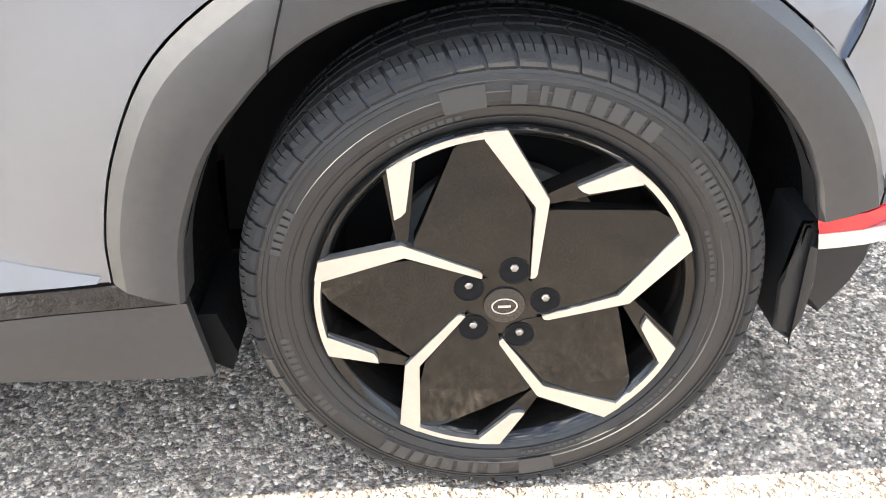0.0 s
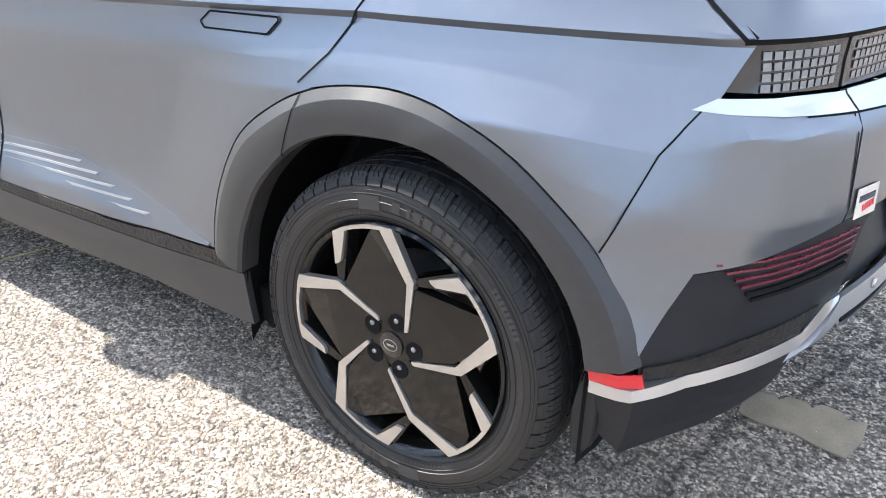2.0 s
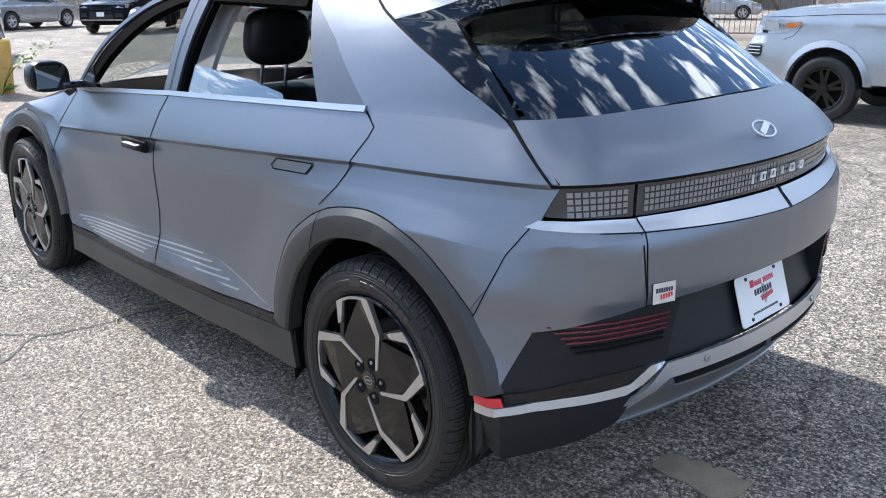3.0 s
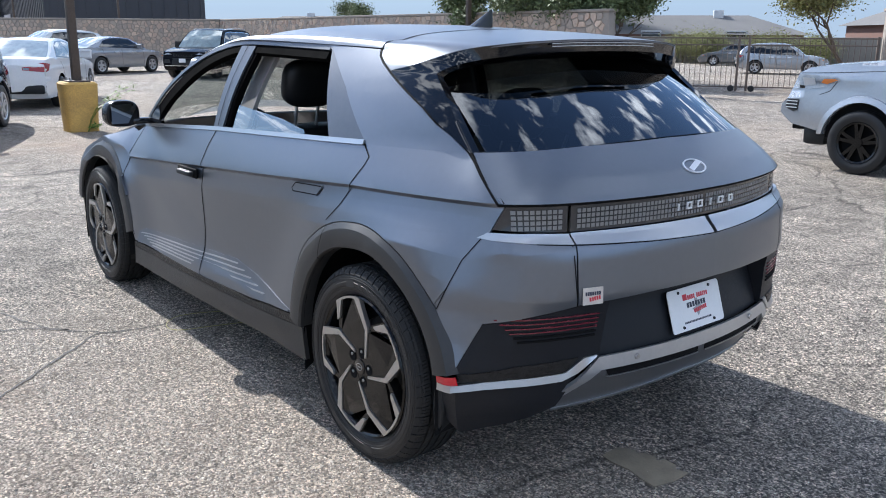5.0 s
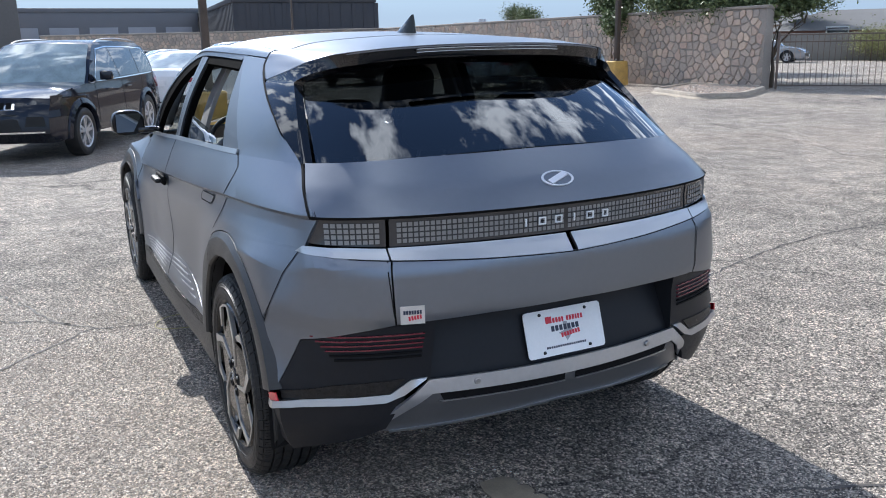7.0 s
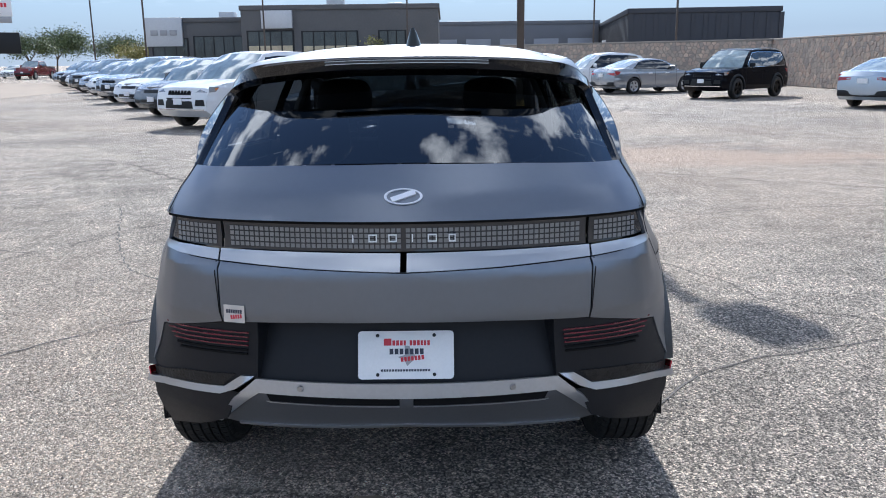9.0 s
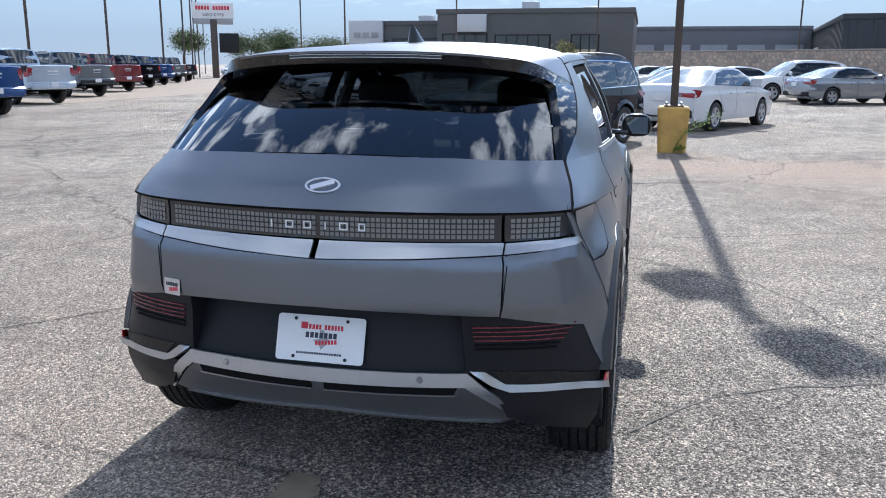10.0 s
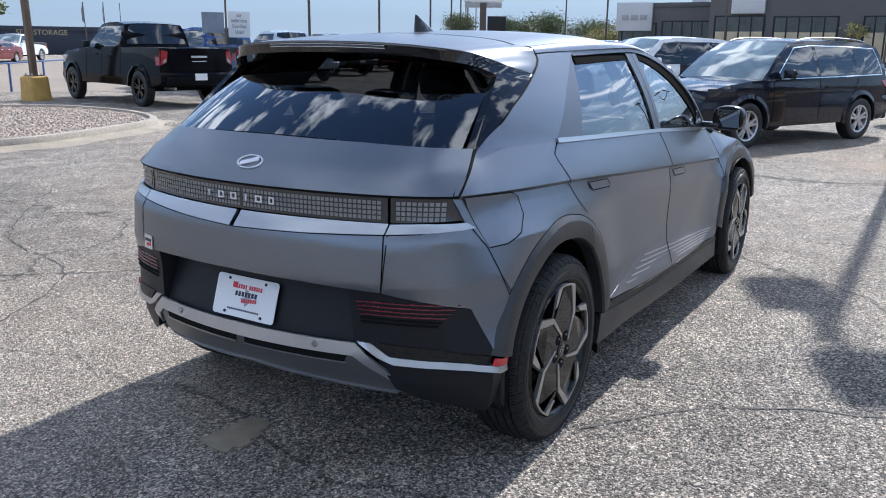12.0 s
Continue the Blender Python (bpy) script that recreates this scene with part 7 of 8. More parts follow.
for k, c in enumerate(row_cols):
    x, y = -18.4 - 4.45 * k, -4.8 - 2.32 * k
    vehicle("crossover", "cross" if k % 3 else "suv", c, x, y, -30 + (k % 2), c + " crossover in a long row of parked cars", "long row of cars")
for c, x, y, nm in (("black", -11.80, -16.25, "black"), ("blue", -17.2, -19.3, "bright blue"), ("pale", -24.2, -22.7, "silver"), ("grey", -30.8, -25.6, "dark grey"), ("red", -37.3, -28.4, "dark red"), ("black", -44.0, -31.4, "black"), ("blue", -50.5, -34.4, "blue"), ("grey", -57.0, -37.2, "grey"), ("navy", -63.5, -40.0, "dark blue")):
    vehicle("pickup_truck", "pickup", c, x, y, 258 if x > -20 else 253, nm + " crew-cab pickup truck parked tail out", "row of pickup trucks", sz=1.04, blackwheels=c == "black", category="truck")
vehicle("pickup_truck", "pickup", "red", -88, -44, 0, "small red pickup far down the lot", category="truck")
vehicle("sedan", "sedan", "white", -97, -50.5, 0, "white sedan far down the lot")
vehicle("sport_utility", "cross", "silver", -18.6, 34.6, 31, "silver utility vehicle parked beyond the gate", scale=0.86, sz=0.83)
vehicle("sedan", "sedan", "grey", -26.6, 43.4, 211, "grey sedan parked beyond the gate", scale=0.86, sz=0.86)
vehicle("sedan", "sedan", "silver", -34.6, 39.5, 31, "silver sedan parked behind the stone pillar")
vehicle("sedan", "sedan", "red", -30.0, -54.0, 30, "red car on the street beyond the lot")
vehicle("pickup_truck", "pickup", "white", -33.5, -57.0, 30, "white work truck on the street", category="truck")


# ---- lamp posts on yellow footings ----
YELLOW = material("yellow_paint_worn", (0.54, 0.335, 0.095), 0.75, 0, 3.5, 0.28, 0.4, 40)
POLE = material("brown_steel", (0.095, 0.075, 0.062), 0.55, 0.3, 3, 0.25)
POLE_TAN = material("weathered_steel", (0.17, 0.125, 0.085), 0.65, 0.2, 3, 0.3)


def lamp_post(x, y, height, lean, footing=(0.33, 0.30, 0.82), mat=POLE, heads=2, turn=0, sq=0.075):
    t = thing("lamp_post", "steel lamp post bolted to a worn yellow concrete footing" if footing else "tall thin steel lamp post with box heads", "lamp post", "lamp posts")
    z0 = 0.0
    if footing:
        a, b, z0 = footing
        bm = bmesh.new()
        rings = [(a, 0.0), (a * 0.985, 0.04), (b, z0 - 0.03), (b - 0.03, z0)]
        vs = []
        for rr, z in rings:
            n = 24
            vs.append([bm.verts.new(((rr if sq < 0.06 else rr * (abs(math.cos(q)) ** 0.35 * math.copysign(1, math.cos(q)))), (rr if sq < 0.06 else rr * (abs(math.sin(q)) ** 0.35 * math.copysign(1, math.sin(q)))), z)) for q in [2 * math.pi * k / n for k in range(n)]])
        for p, q in zip(vs[:-1], vs[1:]):
            for k in range(24):
                bm.faces.new((p[k], p[(k + 1) % 24], q[(k + 1) % 24], q[k]))
        bm.faces.new(vs[-1])
        bmesh.ops.recalc_face_normals(bm, faces=bm.faces[:])
        part("footing", bm, YELLOW, t, "chipped yellow painted concrete footing")
        part("base_plate", boxed((-0.17, -0.17, z0), (0.17, 0.17, z0 + 0.025), 0.004), POLE, t)
        for sx in (-1, 1):
            for sy in (-1, 1):
                bm = bmesh.new()
                bmesh.ops.create_cone(bm, cap_ends=True, segments=6, radius1=0.022, radius2=0.02, depth=0.05, matrix=Matrix.Translation((sx * 0.13, sy * 0.13, z0 + 0.05)))
                part("anchor_nut", bm, STEEL, t, smooth=False)
    bm = bmesh.new()
    box(bm, (-sq, -sq, z0), (sq, sq, height), 0.012)
    part("pole", bm, mat, t)
    for k in range(heads):
        s = 1 if k % 2 else -1
        m = Matrix.Rotation(radians(turn + (90 if k > 1 else 0)), 4, "Z")
        part("arm", boxed((min(0, s * 0.5), -0.03, height - 0.16), (max(0, s * 0.5), 0.03, height - 0.08), 0.01, m), mat, t)
        part("lamp_head", boxed((s * 0.72 - 0.30, -0.24, height - 0.22), (s * 0.72 + 0.30, 0.24, height - 0.02), 0.03, m), POLE, t)
    t.matrix_basis = pose(x, y, 0, lean[0], lean[1], 0)
    return t


lamp_post(-12.15, 1.50, 7.4, (0, 0.8), heads=2, turn=25, footing=(0.245, 0.275, 0.80), sq=0.064)
lamp_post(-20.7, 17.2, 8.0, (0, 0))
lamp_post(-10.2, -18.4, 8.0, (0.4, 1.2), footing=(0.30, 0.27, 0.62), mat=POLE_TAN)
for k, (x, y, h) in enumerate(((-34.0, -29.5, 10), (-42, -30.5, 10), (-52, -33, 10), (-60, -36, 10), (-70, -41, 10), (-80, -46, 10), (-60, -22, 9.5), (-64, -14, 10), (-58, -2.5, 10), (-62, 11.5, 10), (-48, 14, 9.0), (-75, -32, 10), (-95, -55, 10), (-110, -62, 10))):
    lamp_post(x, y, h, (0, 0), footing=None, heads=2, turn=35 * k, sq=0.055)


# ---- stone walls, gate ----
# mortar, its colour darkened to hold the shadow between the stones
MORTAR_SHADED = material("mortar", (0.30, 0.265, 0.23), 0.9, 0, 2.0, 0.15, 0.4, 60)


def stone_material():
    m = material("flagstone", (0.475, 0.415, 0.355), 0.85, 0, 1.2, 0.16, 0.6, 18)
    n, l = m.node_tree.nodes, m.node_tree.links
    p = n["Principled BSDF"]
    src = p.inputs["Base Color"].links[0].from_socket
    oi, gi = n.new("ShaderNodeObjectInfo"), n.new("ShaderNodeNewGeometry")
    add, fr = n.new("ShaderNodeMath"), n.new("ShaderNodeMath")
    add.operation, fr.operation = "ADD", "FRACT"
    l.new(oi.outputs["Random"], add.inputs[0])
    l.new(gi.outputs["Random Per Island"], add.inputs[1])
    l.new(add.outputs[0], fr.inputs[0])
    rp = n.new("ShaderNodeValToRGB")
    rp.color_ramp.elements[0].color, rp.color_ramp.elements[1].color = (0.72, 0.71, 0.71, 1), (1.28, 1.16, 1.04, 1)
    e = rp.color_ramp.elements.new(0.5)
    e.color = (1.05, 0.98, 0.92, 1)
    e = rp.color_ramp.elements.new(0.78)
    e.color = (1.02, 0.87, 0.80, 1)
    l.new(fr.outputs[0], rp.inputs[0])
    mul = n.new("ShaderNodeVectorMath")
    mul.operation = "MULTIPLY"
    l.new(src, mul.inputs[0])
    l.new(rp.outputs[0], mul.inputs[1])
    l.new(mul.outputs[0], p.inputs["Base Color"])
    return m


STONE = stone_material()
rng = random.Random(5)


def crazy_cells(L, height, size, seed):
    """Uneven many-sided flagstones that fill a length of wall: each keeps the area nearest to its own middle."""
    g = random.Random(seed)
    nx, nz = int(L / size), max(1, round(height / size / 0.86))
    sx, sz_ = L / nx, height / nz
    site = {(i, j): ((i + 0.5 + (0.5 if j % 2 else 0) + g.uniform(-0.44, 0.44)) * sx, (j + 0.5 + g.uniform(-0.42, 0.42)) * sz_) for i in range(-1, nx + 1) for j in range(-1, nz + 1)}
    cells = []
    for i in range(nx):
        for j in range(nz):
            cx, cz = site[(i, j)]
            poly = [(cx - size * 1.3, max(0.0, cz - size * 1.3)), (cx + size * 1.3, max(0.0, cz - size * 1.3)), (cx + size * 1.3, min(height, cz + size * 1.3)), (cx - size * 1.3, min(height, cz + size * 1.3))]
            for di in (-2, -1, 0, 1, 2):
                for dj in (-2, -1, 0, 1, 2):
                    q = site.get((i + di, j + dj))
                    if q is None or (di == 0 and dj == 0) or not poly:
                        continue
                    mx, mz, nx_, nz_ = (cx + q[0]) / 2, (cz + q[1]) / 2, q[0] - cx, q[1] - cz
                    d = [(p[0] - mx) * nx_ + (p[1] - mz) * nz_ for p in poly]
                    out_ = []
                    for k in range(len(poly)):
                        a, b, da, db = poly[k], poly[(k + 1) % len(poly)], d[k], d[(k + 1) % len(poly)]
                        if da <= 0:
                            out_.append(a)
                        if (da < 0) != (db < 0) and da != db:
                            t = da / (da - db)
                            out_.append((a[0] + (b[0] - a[0]) * t, a[1] + (b[1] - a[1]) * t))
                    poly = out_
            if len(poly) > 2:
                mx, mz = sum(p[0] for p in poly) / len(poly), sum(p[1] for p in poly) / len(poly)
                grown = []
                for k in range(len(poly)):  # drop corners that lie close together, then draw in by the mortar
                    if math.dist(poly[k], poly[k - 1]) > 0.05:
                        dd = math.dist(poly[k], (mx, mz))
                        f = max(0.3, 1 - 0.022 / max(dd, 0.03))
                        grown.append((min(max(mx + (poly[k][0] - mx) * f, 0.0), L), min(max(mz + (poly[k][1] - mz) * f, 0.0), height)))
                if len(grown) > 2:
                    cells.append(grown)
    return cells


def stone_wall(name, ax, ay, bx, by, height, face, near, label, size=0.36):
    """A mortared flagstone wall from a to b; face: +1 or -1, the side that is clad. Stones up to near metres from a are parts."""
    L = math.hypot(bx - ax, by - ay)
    wall = tagged(new(name), label, "wall", kind="structure")
    part("core", boxed((0, -0.17, 0), (L, 0.17, height), 0.02), MORTAR_SHADED, wall)
    part("coping", boxed((-0.05, -0.22, height), (L + 0.05, 0.22, height + 0.09), 0.02), MORTAR_SHADED, wall, "pale mortar coping")
    far = bmesh.new()
    count = 0
    for pts in sorted(crazy_cells(L, height, size, int(L)), key=lambda c: c[0][0]):
        single = pts[0][0] < near and count < 300
        count += single
        bm = bmesh.new() if single else far
        n = len(pts)
        y0 = face * (0.17 + rng.uniform(0.020, 0.045))
        mx, mz = sum(p[0] for p in pts) / n, sum(p[1] for p in pts) / n
        outer = [bm.verts.new((x, face * 0.165, z)) for x, z in pts]
        inner = [bm.verts.new((mx + (x - mx) * 0.94, y0 + rng.uniform(-0.005, 0.005), mz + (z - mz) * 0.94)) for x, z in pts]
        for k in range(n):
            bm.faces.new((outer[k], outer[(k + 1) % n], inner[(k + 1) % n], inner[k]))
        bm.faces.new(inner)
        if single:
            bmesh.ops.recalc_face_normals(bm, faces=bm.faces[:])
            part("stone", bm, STONE, wall, smooth=False)
    if far.faces:
        bmesh.ops.recalc_face_normals(far, faces=far.faces[:])
        tagged(part("stone_cladding", far, STONE, wall, smooth=False), kind="stuff")
    else:
        far.free()
    wall.matrix_basis = pose(ax, ay, 0, 0, 0, math.degrees(math.atan2(by - ay, bx - ax)))
    return wall


stone_wall("wall_north", -15.2, 18.4, -43.0, 18.1, 2.35, 1, 11.0, "mortared tan flagstone wall with pale coping", size=0.28)
stone_wall("wall_west", -43.05, 17.9, -56.0, 0.3, 2.35, 1, 0.0, "tan flagstone wall along the back of the lot", size=0.25)
stone_wall("wall_east", -8.9, 22.9, 6.0, 33.8, 2.35, -1, 12.0, "tan flagstone wall beside the gate")
GATE = material("gate_iron", (0.15, 0.115, 0.095), 0.7, 0.3, 6, 0.3)


def gate(ax, ay, bx, by, h):
    L = math.hypot(bx - ax, by - ay)
    g = thing("sliding_gate", "rusty dark iron bar gate on small wheels between stone walls", "gate")
    for z in (0.14, h - 0.22, h - 0.02):
        part("rail", boxed((0, -0.018, z - 0.018), (L, 0.018, z + 0.018), 0.004), GATE, g)
    n = int(L / 0.15)
    bar = None
    for k in range(n + 1):
        if bar is None:
            bar = part("bar", boxed((-0.008, -0.008, 0.12), (0.008, 0.008, h), 0.0), GATE, g, smooth=False)
        else:
            o = new("bar", bar.data)
            o.parent = g
            o.matrix_basis = pose(L * k / n, 0, 0)
    for x in (0.0, L * 0.48, L * 0.52, L):
        part("post", boxed((x - 0.035, -0.035, 0.02), (x + 0.035, 0.035, h + 0.05), 0.006), GATE, g)
    for x in (L * 0.46, L * 0.54):
        bm = revolve(bmesh.new(), [(0.0, -0.03), (0.085, -0.03), (0.095, -0.015), (0.095, 0.015), (0.085, 0.03), (0.0, 0.03)], 20)
        bmesh.ops.translate(bm, vec=(x, 0, 0.095), verts=bm.verts[:])
        part("gate_wheel", bm, RUBBER, g)
    g.matrix_basis = pose(ax, ay, 0, 0, 0, math.degrees(math.atan2(by - ay, bx - ax)))


gate(-14.95, 18.55, -9.0, 22.85, 1.6)


# ---- kerbed islands ----
SAND = material("washed_sand", (0.33, 0.275, 0.21), 0.95, 0, 3.0, 0.30, 0.9, 60)
KERB = material("worn_kerb_concrete", (0.36, 0.31, 0.25), 0.9, 0, 1.6, 0.30, 0.9, 26)
GRAVEL = material("landscape_gravel", (0.34, 0.29, 0.25), 0.9, 0, 9, 0.3, 0.8, 30)


def edge_gap(x, y, a, b):
    dx, dy = b[0] - a[0], b[1] - a[1]
    t = min(1.0, max(0.0, ((x - a[0]) * dx + (y - a[1]) * dy) / (dx * dx + dy * dy + 1e-9)))
    return math.hypot(x - a[0] - t * dx, y - a[1] - t * dy)


def island(outline, label, seed, stones):
    """A raised bed with a rounded concrete kerb, filled with loose stones."""
    t = thing("kerbed_island", label, "planter", "kerbed islands")
    n = len(outline)
    cx, cy = sum(p[0] for p in outline) / n, sum(p[1] for p in outline) / n
    bm = bmesh.new()
    rings = []
    for k, z in ((1.0, 0.0), (0.998, 0.10), (0.990, 0.145), (0.975, 0.155), (0.955, 0.15), (0.95, 0.08)):
        ring_ = []
        for x, y in outline:
            d = math.hypot(x - cx, y - cy)
            f = 1 - (1 - k) * 3.2 / d
            ring_.append(bm.verts.new((cx + (x - cx) * f, cy + (y - cy) * f, z)))
        rings.append(ring_)
    for p, q in zip(rings[:-1], rings[1:]):
        for k in range(n):
            bm.faces.new((p[k], p[(k + 1) % n], q[(k + 1) % n], q[k]))
    bmesh.ops.recalc_face_normals(bm, faces=bm.faces[:])
    drift = bmesh.new()  # sand washed against the kerb
    gd = random.Random(seed + 50)
    wide = [gd.uniform(0.04, 0.16) if stones < 10000 else gd.uniform(0.08, 0.45) for _ in outline]
    rows_ = []
    for z, f in ((0.055, -0.01), (0.028, 0.35), (0.003, 1.0)):
        rows_.append([])
        for (x, y), w_ in zip(outline, wide):
            d = math.hypot(x - cx, y - cy)
            rows_[-1].append(drift.verts.new((x + (x - cx) / d * w_ * f, y + (y - cy) / d * w_ * f, z)))
    for p, q in zip(rows_[:-1], rows_[1:]):
        for k in range(n):
            drift.faces.new((p[k], p[(k + 1) % n], q[(k + 1) % n], q[k]))
    bmesh.ops.recalc_face_normals(drift, faces=drift.faces[:])
    part("sand_drift", drift, SAND, t, "pale sand washed against the kerb")
    inner_edge = [(v.co.x, v.co.y, 0.10) for v in rings[-1]]
    part("kerb", bm, KERB, t, "weathered pale concrete kerb")
    bm = bmesh.new()
    bm.faces.new([bm.verts.new(p) for p in inner_edge])
    part("bed", bm, GRAVEL, t, smooth=False)
    g = random.Random(seed)
    verts, faces = [], []
    edges = list(zip(outline, outline[1:] + outline[:1]))
    xs, ys = [p[0] for p in outline], [p[1] for p in outline]
    for _ in range(stones):
        x, y = g.uniform(min(xs), max(xs)), g.uniform(min(ys), max(ys))
        inside = False
        for (xa, ya), (xb, yb) in zip(outline, outline[1:] + outline[:1]):
            if (ya > y) != (yb > y) and x < (xb - xa) * (y - ya) / (yb - ya) + xa:
                inside = not inside
        if not inside or min(edge_gap(x, y, *e) for e in edges) < 0.24:
            continue
        s = g.uniform(0.018, 0.048)
        i0, q0 = len(verts), g.uniform(0, 6.3)
        for lev, wide, n_ in ((0.0, 1.0, 5), (0.75, 0.62, 4)):
            for k in range(n_):
                q = q0 + lev + 2 * math.pi * k / n_
                verts.append((x + s * wide * math.cos(q) * g.uniform(0.75, 1.25), y + s * wide * math.sin(q) * g.uniform(0.75, 1.25), 0.095 + s * lev * g.uniform(0.6, 1.2)))
        faces += [(i0, i0 + 1, i0 + 5), (i0 + 1, i0 + 2, i0 + 6, i0 + 5), (i0 + 2, i0 + 3, i0 + 7, i0 + 6), (i0 + 3, i0 + 4, i0 + 8, i0 + 7), (i0 + 4, i0, i0 + 5, i0 + 8), (i0 + 5, i0 + 6, i0 + 7, i0 + 8)]
    me = bpy.data.meshes.new("gravel")
    me.from_pydata(verts, [], faces)
    me.materials.append(STONE)
    o = tagged(new("gravel", me), "loose tan and grey stones", kind="stuff")
    o.parent = t


def rounded(pts, n=5, r=1.1):
    """Corners cut round."""
    out_ = []
    m = len(pts)
    for i in range(m):
        a, b, c = Vector(pts[i - 1]), Vector(pts[i]), Vector(pts[(i + 1) % m])
        p, q = b.lerp(a, min(0.45, r / (a - b).length)), b.lerp(c, min(0.45, r / (c - b).length))
        for k in range(n + 1):
            t = k / n
            v = (p * (1 - t) ** 2 + b * 2 * t * (1 - t) + q * t * t)
            out_.append((v.x, v.y))
    return out_


island(rounded([(-4.2, -9.2), (-7.6, -10.3), (-8.6, -12.4), (-8.6, -14.9), (-6.8, -16.2), (3.0, -19.0), (3.0, -11.5)]), "gravel island with a weathered concrete kerb", 3, 24000)
island(rounded([(-16.4, 15.1), (-13.4, 14.1), (-13.1, 15.4), (-14.7, 17.95), (-17.9, 17.95)], r=0.35), "small kerbed bed of gravel beside the gate", 4, 2500)

# ---- buildings ----
GREYWALL = material("charcoal_stucco", (0.115, 0.112, 0.110), 0.85, 0, 0.4, 0.10, 0.2, 12)
ROLLER = material("roller_door_grey", (0.30, 0.31, 0.335), 0.55, 0.1, 0.8, 0.08)
# colour of sunlit ground mirrored in the showroom glass
CREAM = material("cream_reflection_colour", (0.50, 0.42, 0.28), 0.5, 0, 0.7, 0.15)
GREYPANEL = material("grey_metal_panel", (0.155, 0.158, 0.17), 0.6, 0.2, 0.5, 0.08)
LIGHTWALL = material("pale_panel", (0.55, 0.56, 0.57), 0.55, 0.1, 0.4, 0.06)
DARKWALL = material("dark_corrugated", (0.050, 0.053, 0.062), 0.7, 0.2, 0.4, 0.12)
SHOPGLASS = material("shop_glass", (0.06, 0.065, 0.06), 0.06, 0.0, 0.6, 0.3, coat=0.4)
ROOFSH = material("grey_shingle", (0.17, 0.165, 0.16), 0.95, 0, 1.0, 0.12, 0.4, 20)
BRICKRED = material("red_brick_wall", (0.17, 0.095, 0.075), 0.85, 0, 2, 0.2, 0.3, 30)
TAN = material("tan_stucco", (0.42, 0.34, 0.26), 0.85, 0, 0.5, 0.12, 0.3, 20)


def building(name, label, x0, x1, y0, y1, h, mat, parapet=0.35, turn=0.0, windows=(), doors=(), units=0, ribs=0.0):
    """A flat-roofed block; windows: (face, from, to, sill, head, panes)."""
    b = thing(name, label, "building")
    cx, cy = (x0 + x1) / 2, (y0 + y1) / 2
    lx, ly = (x1 - x0) / 2, (y1 - y0) / 2
    part("wall", boxed((-lx, -ly, 0), (lx, ly, h), 0.05), mat, b)
    for s in (-1, 1):
        part("parapet", boxed((s * lx - 0.2, -ly - 0.06, h - 0.15), (s * lx + 0.2 if s < 0 else lx + 0.12, ly + 0.06, h + parapet), 0.03), mat, b)
        part("parapet", boxed((-lx, s * ly - 0.15, h - 0.15), (lx, s * ly + 0.15, h + parapet), 0.03), mat, b)
    if ribs:
        rib = bmesh.new()
        k = -ly
        while k < ly:
            box(rib, (lx, k, 0.1), (lx + 0.06, k + ribs * 0.35, h - 0.2))
            k += ribs
        k = -lx
        while k < lx:
            box(rib, (k, -ly - 0.06, 0.1), (k + ribs * 0.35, -ly, h - 0.2))
            k += ribs
        tagged(part("wall_rib", rib, mat, b, smooth=False), kind="stuff")
    for face, a, c, z0, z1, n in windows:
        w = new("window")
        w.parent = b
        step = (c - a) / n
        fr = bmesh.new()
        if face == "x":
            box(fr, (lx + 0.0, a - 0.12, z0 - 0.12), (lx + 0.06, c + 0.12, z1 + 0.12))
            part("window_frame", fr, DARKPL, w, smooth=False)
            for k in range(n):
                part("pane", boxed((lx + 0.04, a + k * step + 0.06, z0), (lx + 0.09, a + (k + 1) * step - 0.06, z1)), SHOPGLASS, w, smooth=False)
                if name == "showroom":
                    # added sheet paints the warm reflection on the lower part of each pane
                    part("window_film", boxed((lx + 0.088, a + k * step + 0.08, z0 + 0.02), (lx + 0.096, a + (k + 1) * step - 0.08, z0 + (z1 - z0) * 0.66)), CREAM, w, "cream sheet standing in for the reflection on the lower glass", smooth=False)
        else:
            box(fr, (a - 0.12, -ly - 0.06, z0 - 0.12), (c + 0.12, -ly, z1 + 0.12))
            part("window_frame", fr, DARKPL, w, smooth=False)
            for k in range(n):
                part("pane", boxed((a + k * step + 0.06, -ly - 0.09, z0), (a + (k + 1) * step - 0.06, -ly - 0.04, z1)), SHOPGLASS, w, smooth=False)
    for face, a, c, z1 in doors:
        if face == "x":
            part("roller_door", boxed((lx, a, 0), (lx + 0.07, c, z1), 0.02), ROLLER, b)
        else:
            part("roller_door", boxed((a, -ly - 0.07, 0), (c, -ly, z1), 0.02), ROLLER, b)
    g = random.Random(len(name) + int(h * 10))
    for k in range(units):
        ux, uy = g.uniform(-lx * 0.7, lx * 0.6), g.uniform(-ly * 0.6, ly * 0.6)
        part("roof_unit", boxed((ux, uy, h + 0.1), (ux + 2.2, uy + 1.8, h + 1.5), 0.05), LIGHTWALL, b)
    b.matrix_basis = pose(cx, cy, 0, 0, 0, turn)
    return b


building("showroom", "charcoal flat-roofed car showroom with wide shop windows", -112, -86, -21, -0.5, 6.9, GREYWALL, windows=[("x", -9.6, -4.9, 0.4, 4.6, 4), ("x", -3.9, 1.8, 0.4, 4.5, 5), ("x", 4.1, 6.8, 0.4, 4.5, 3)], units=3)
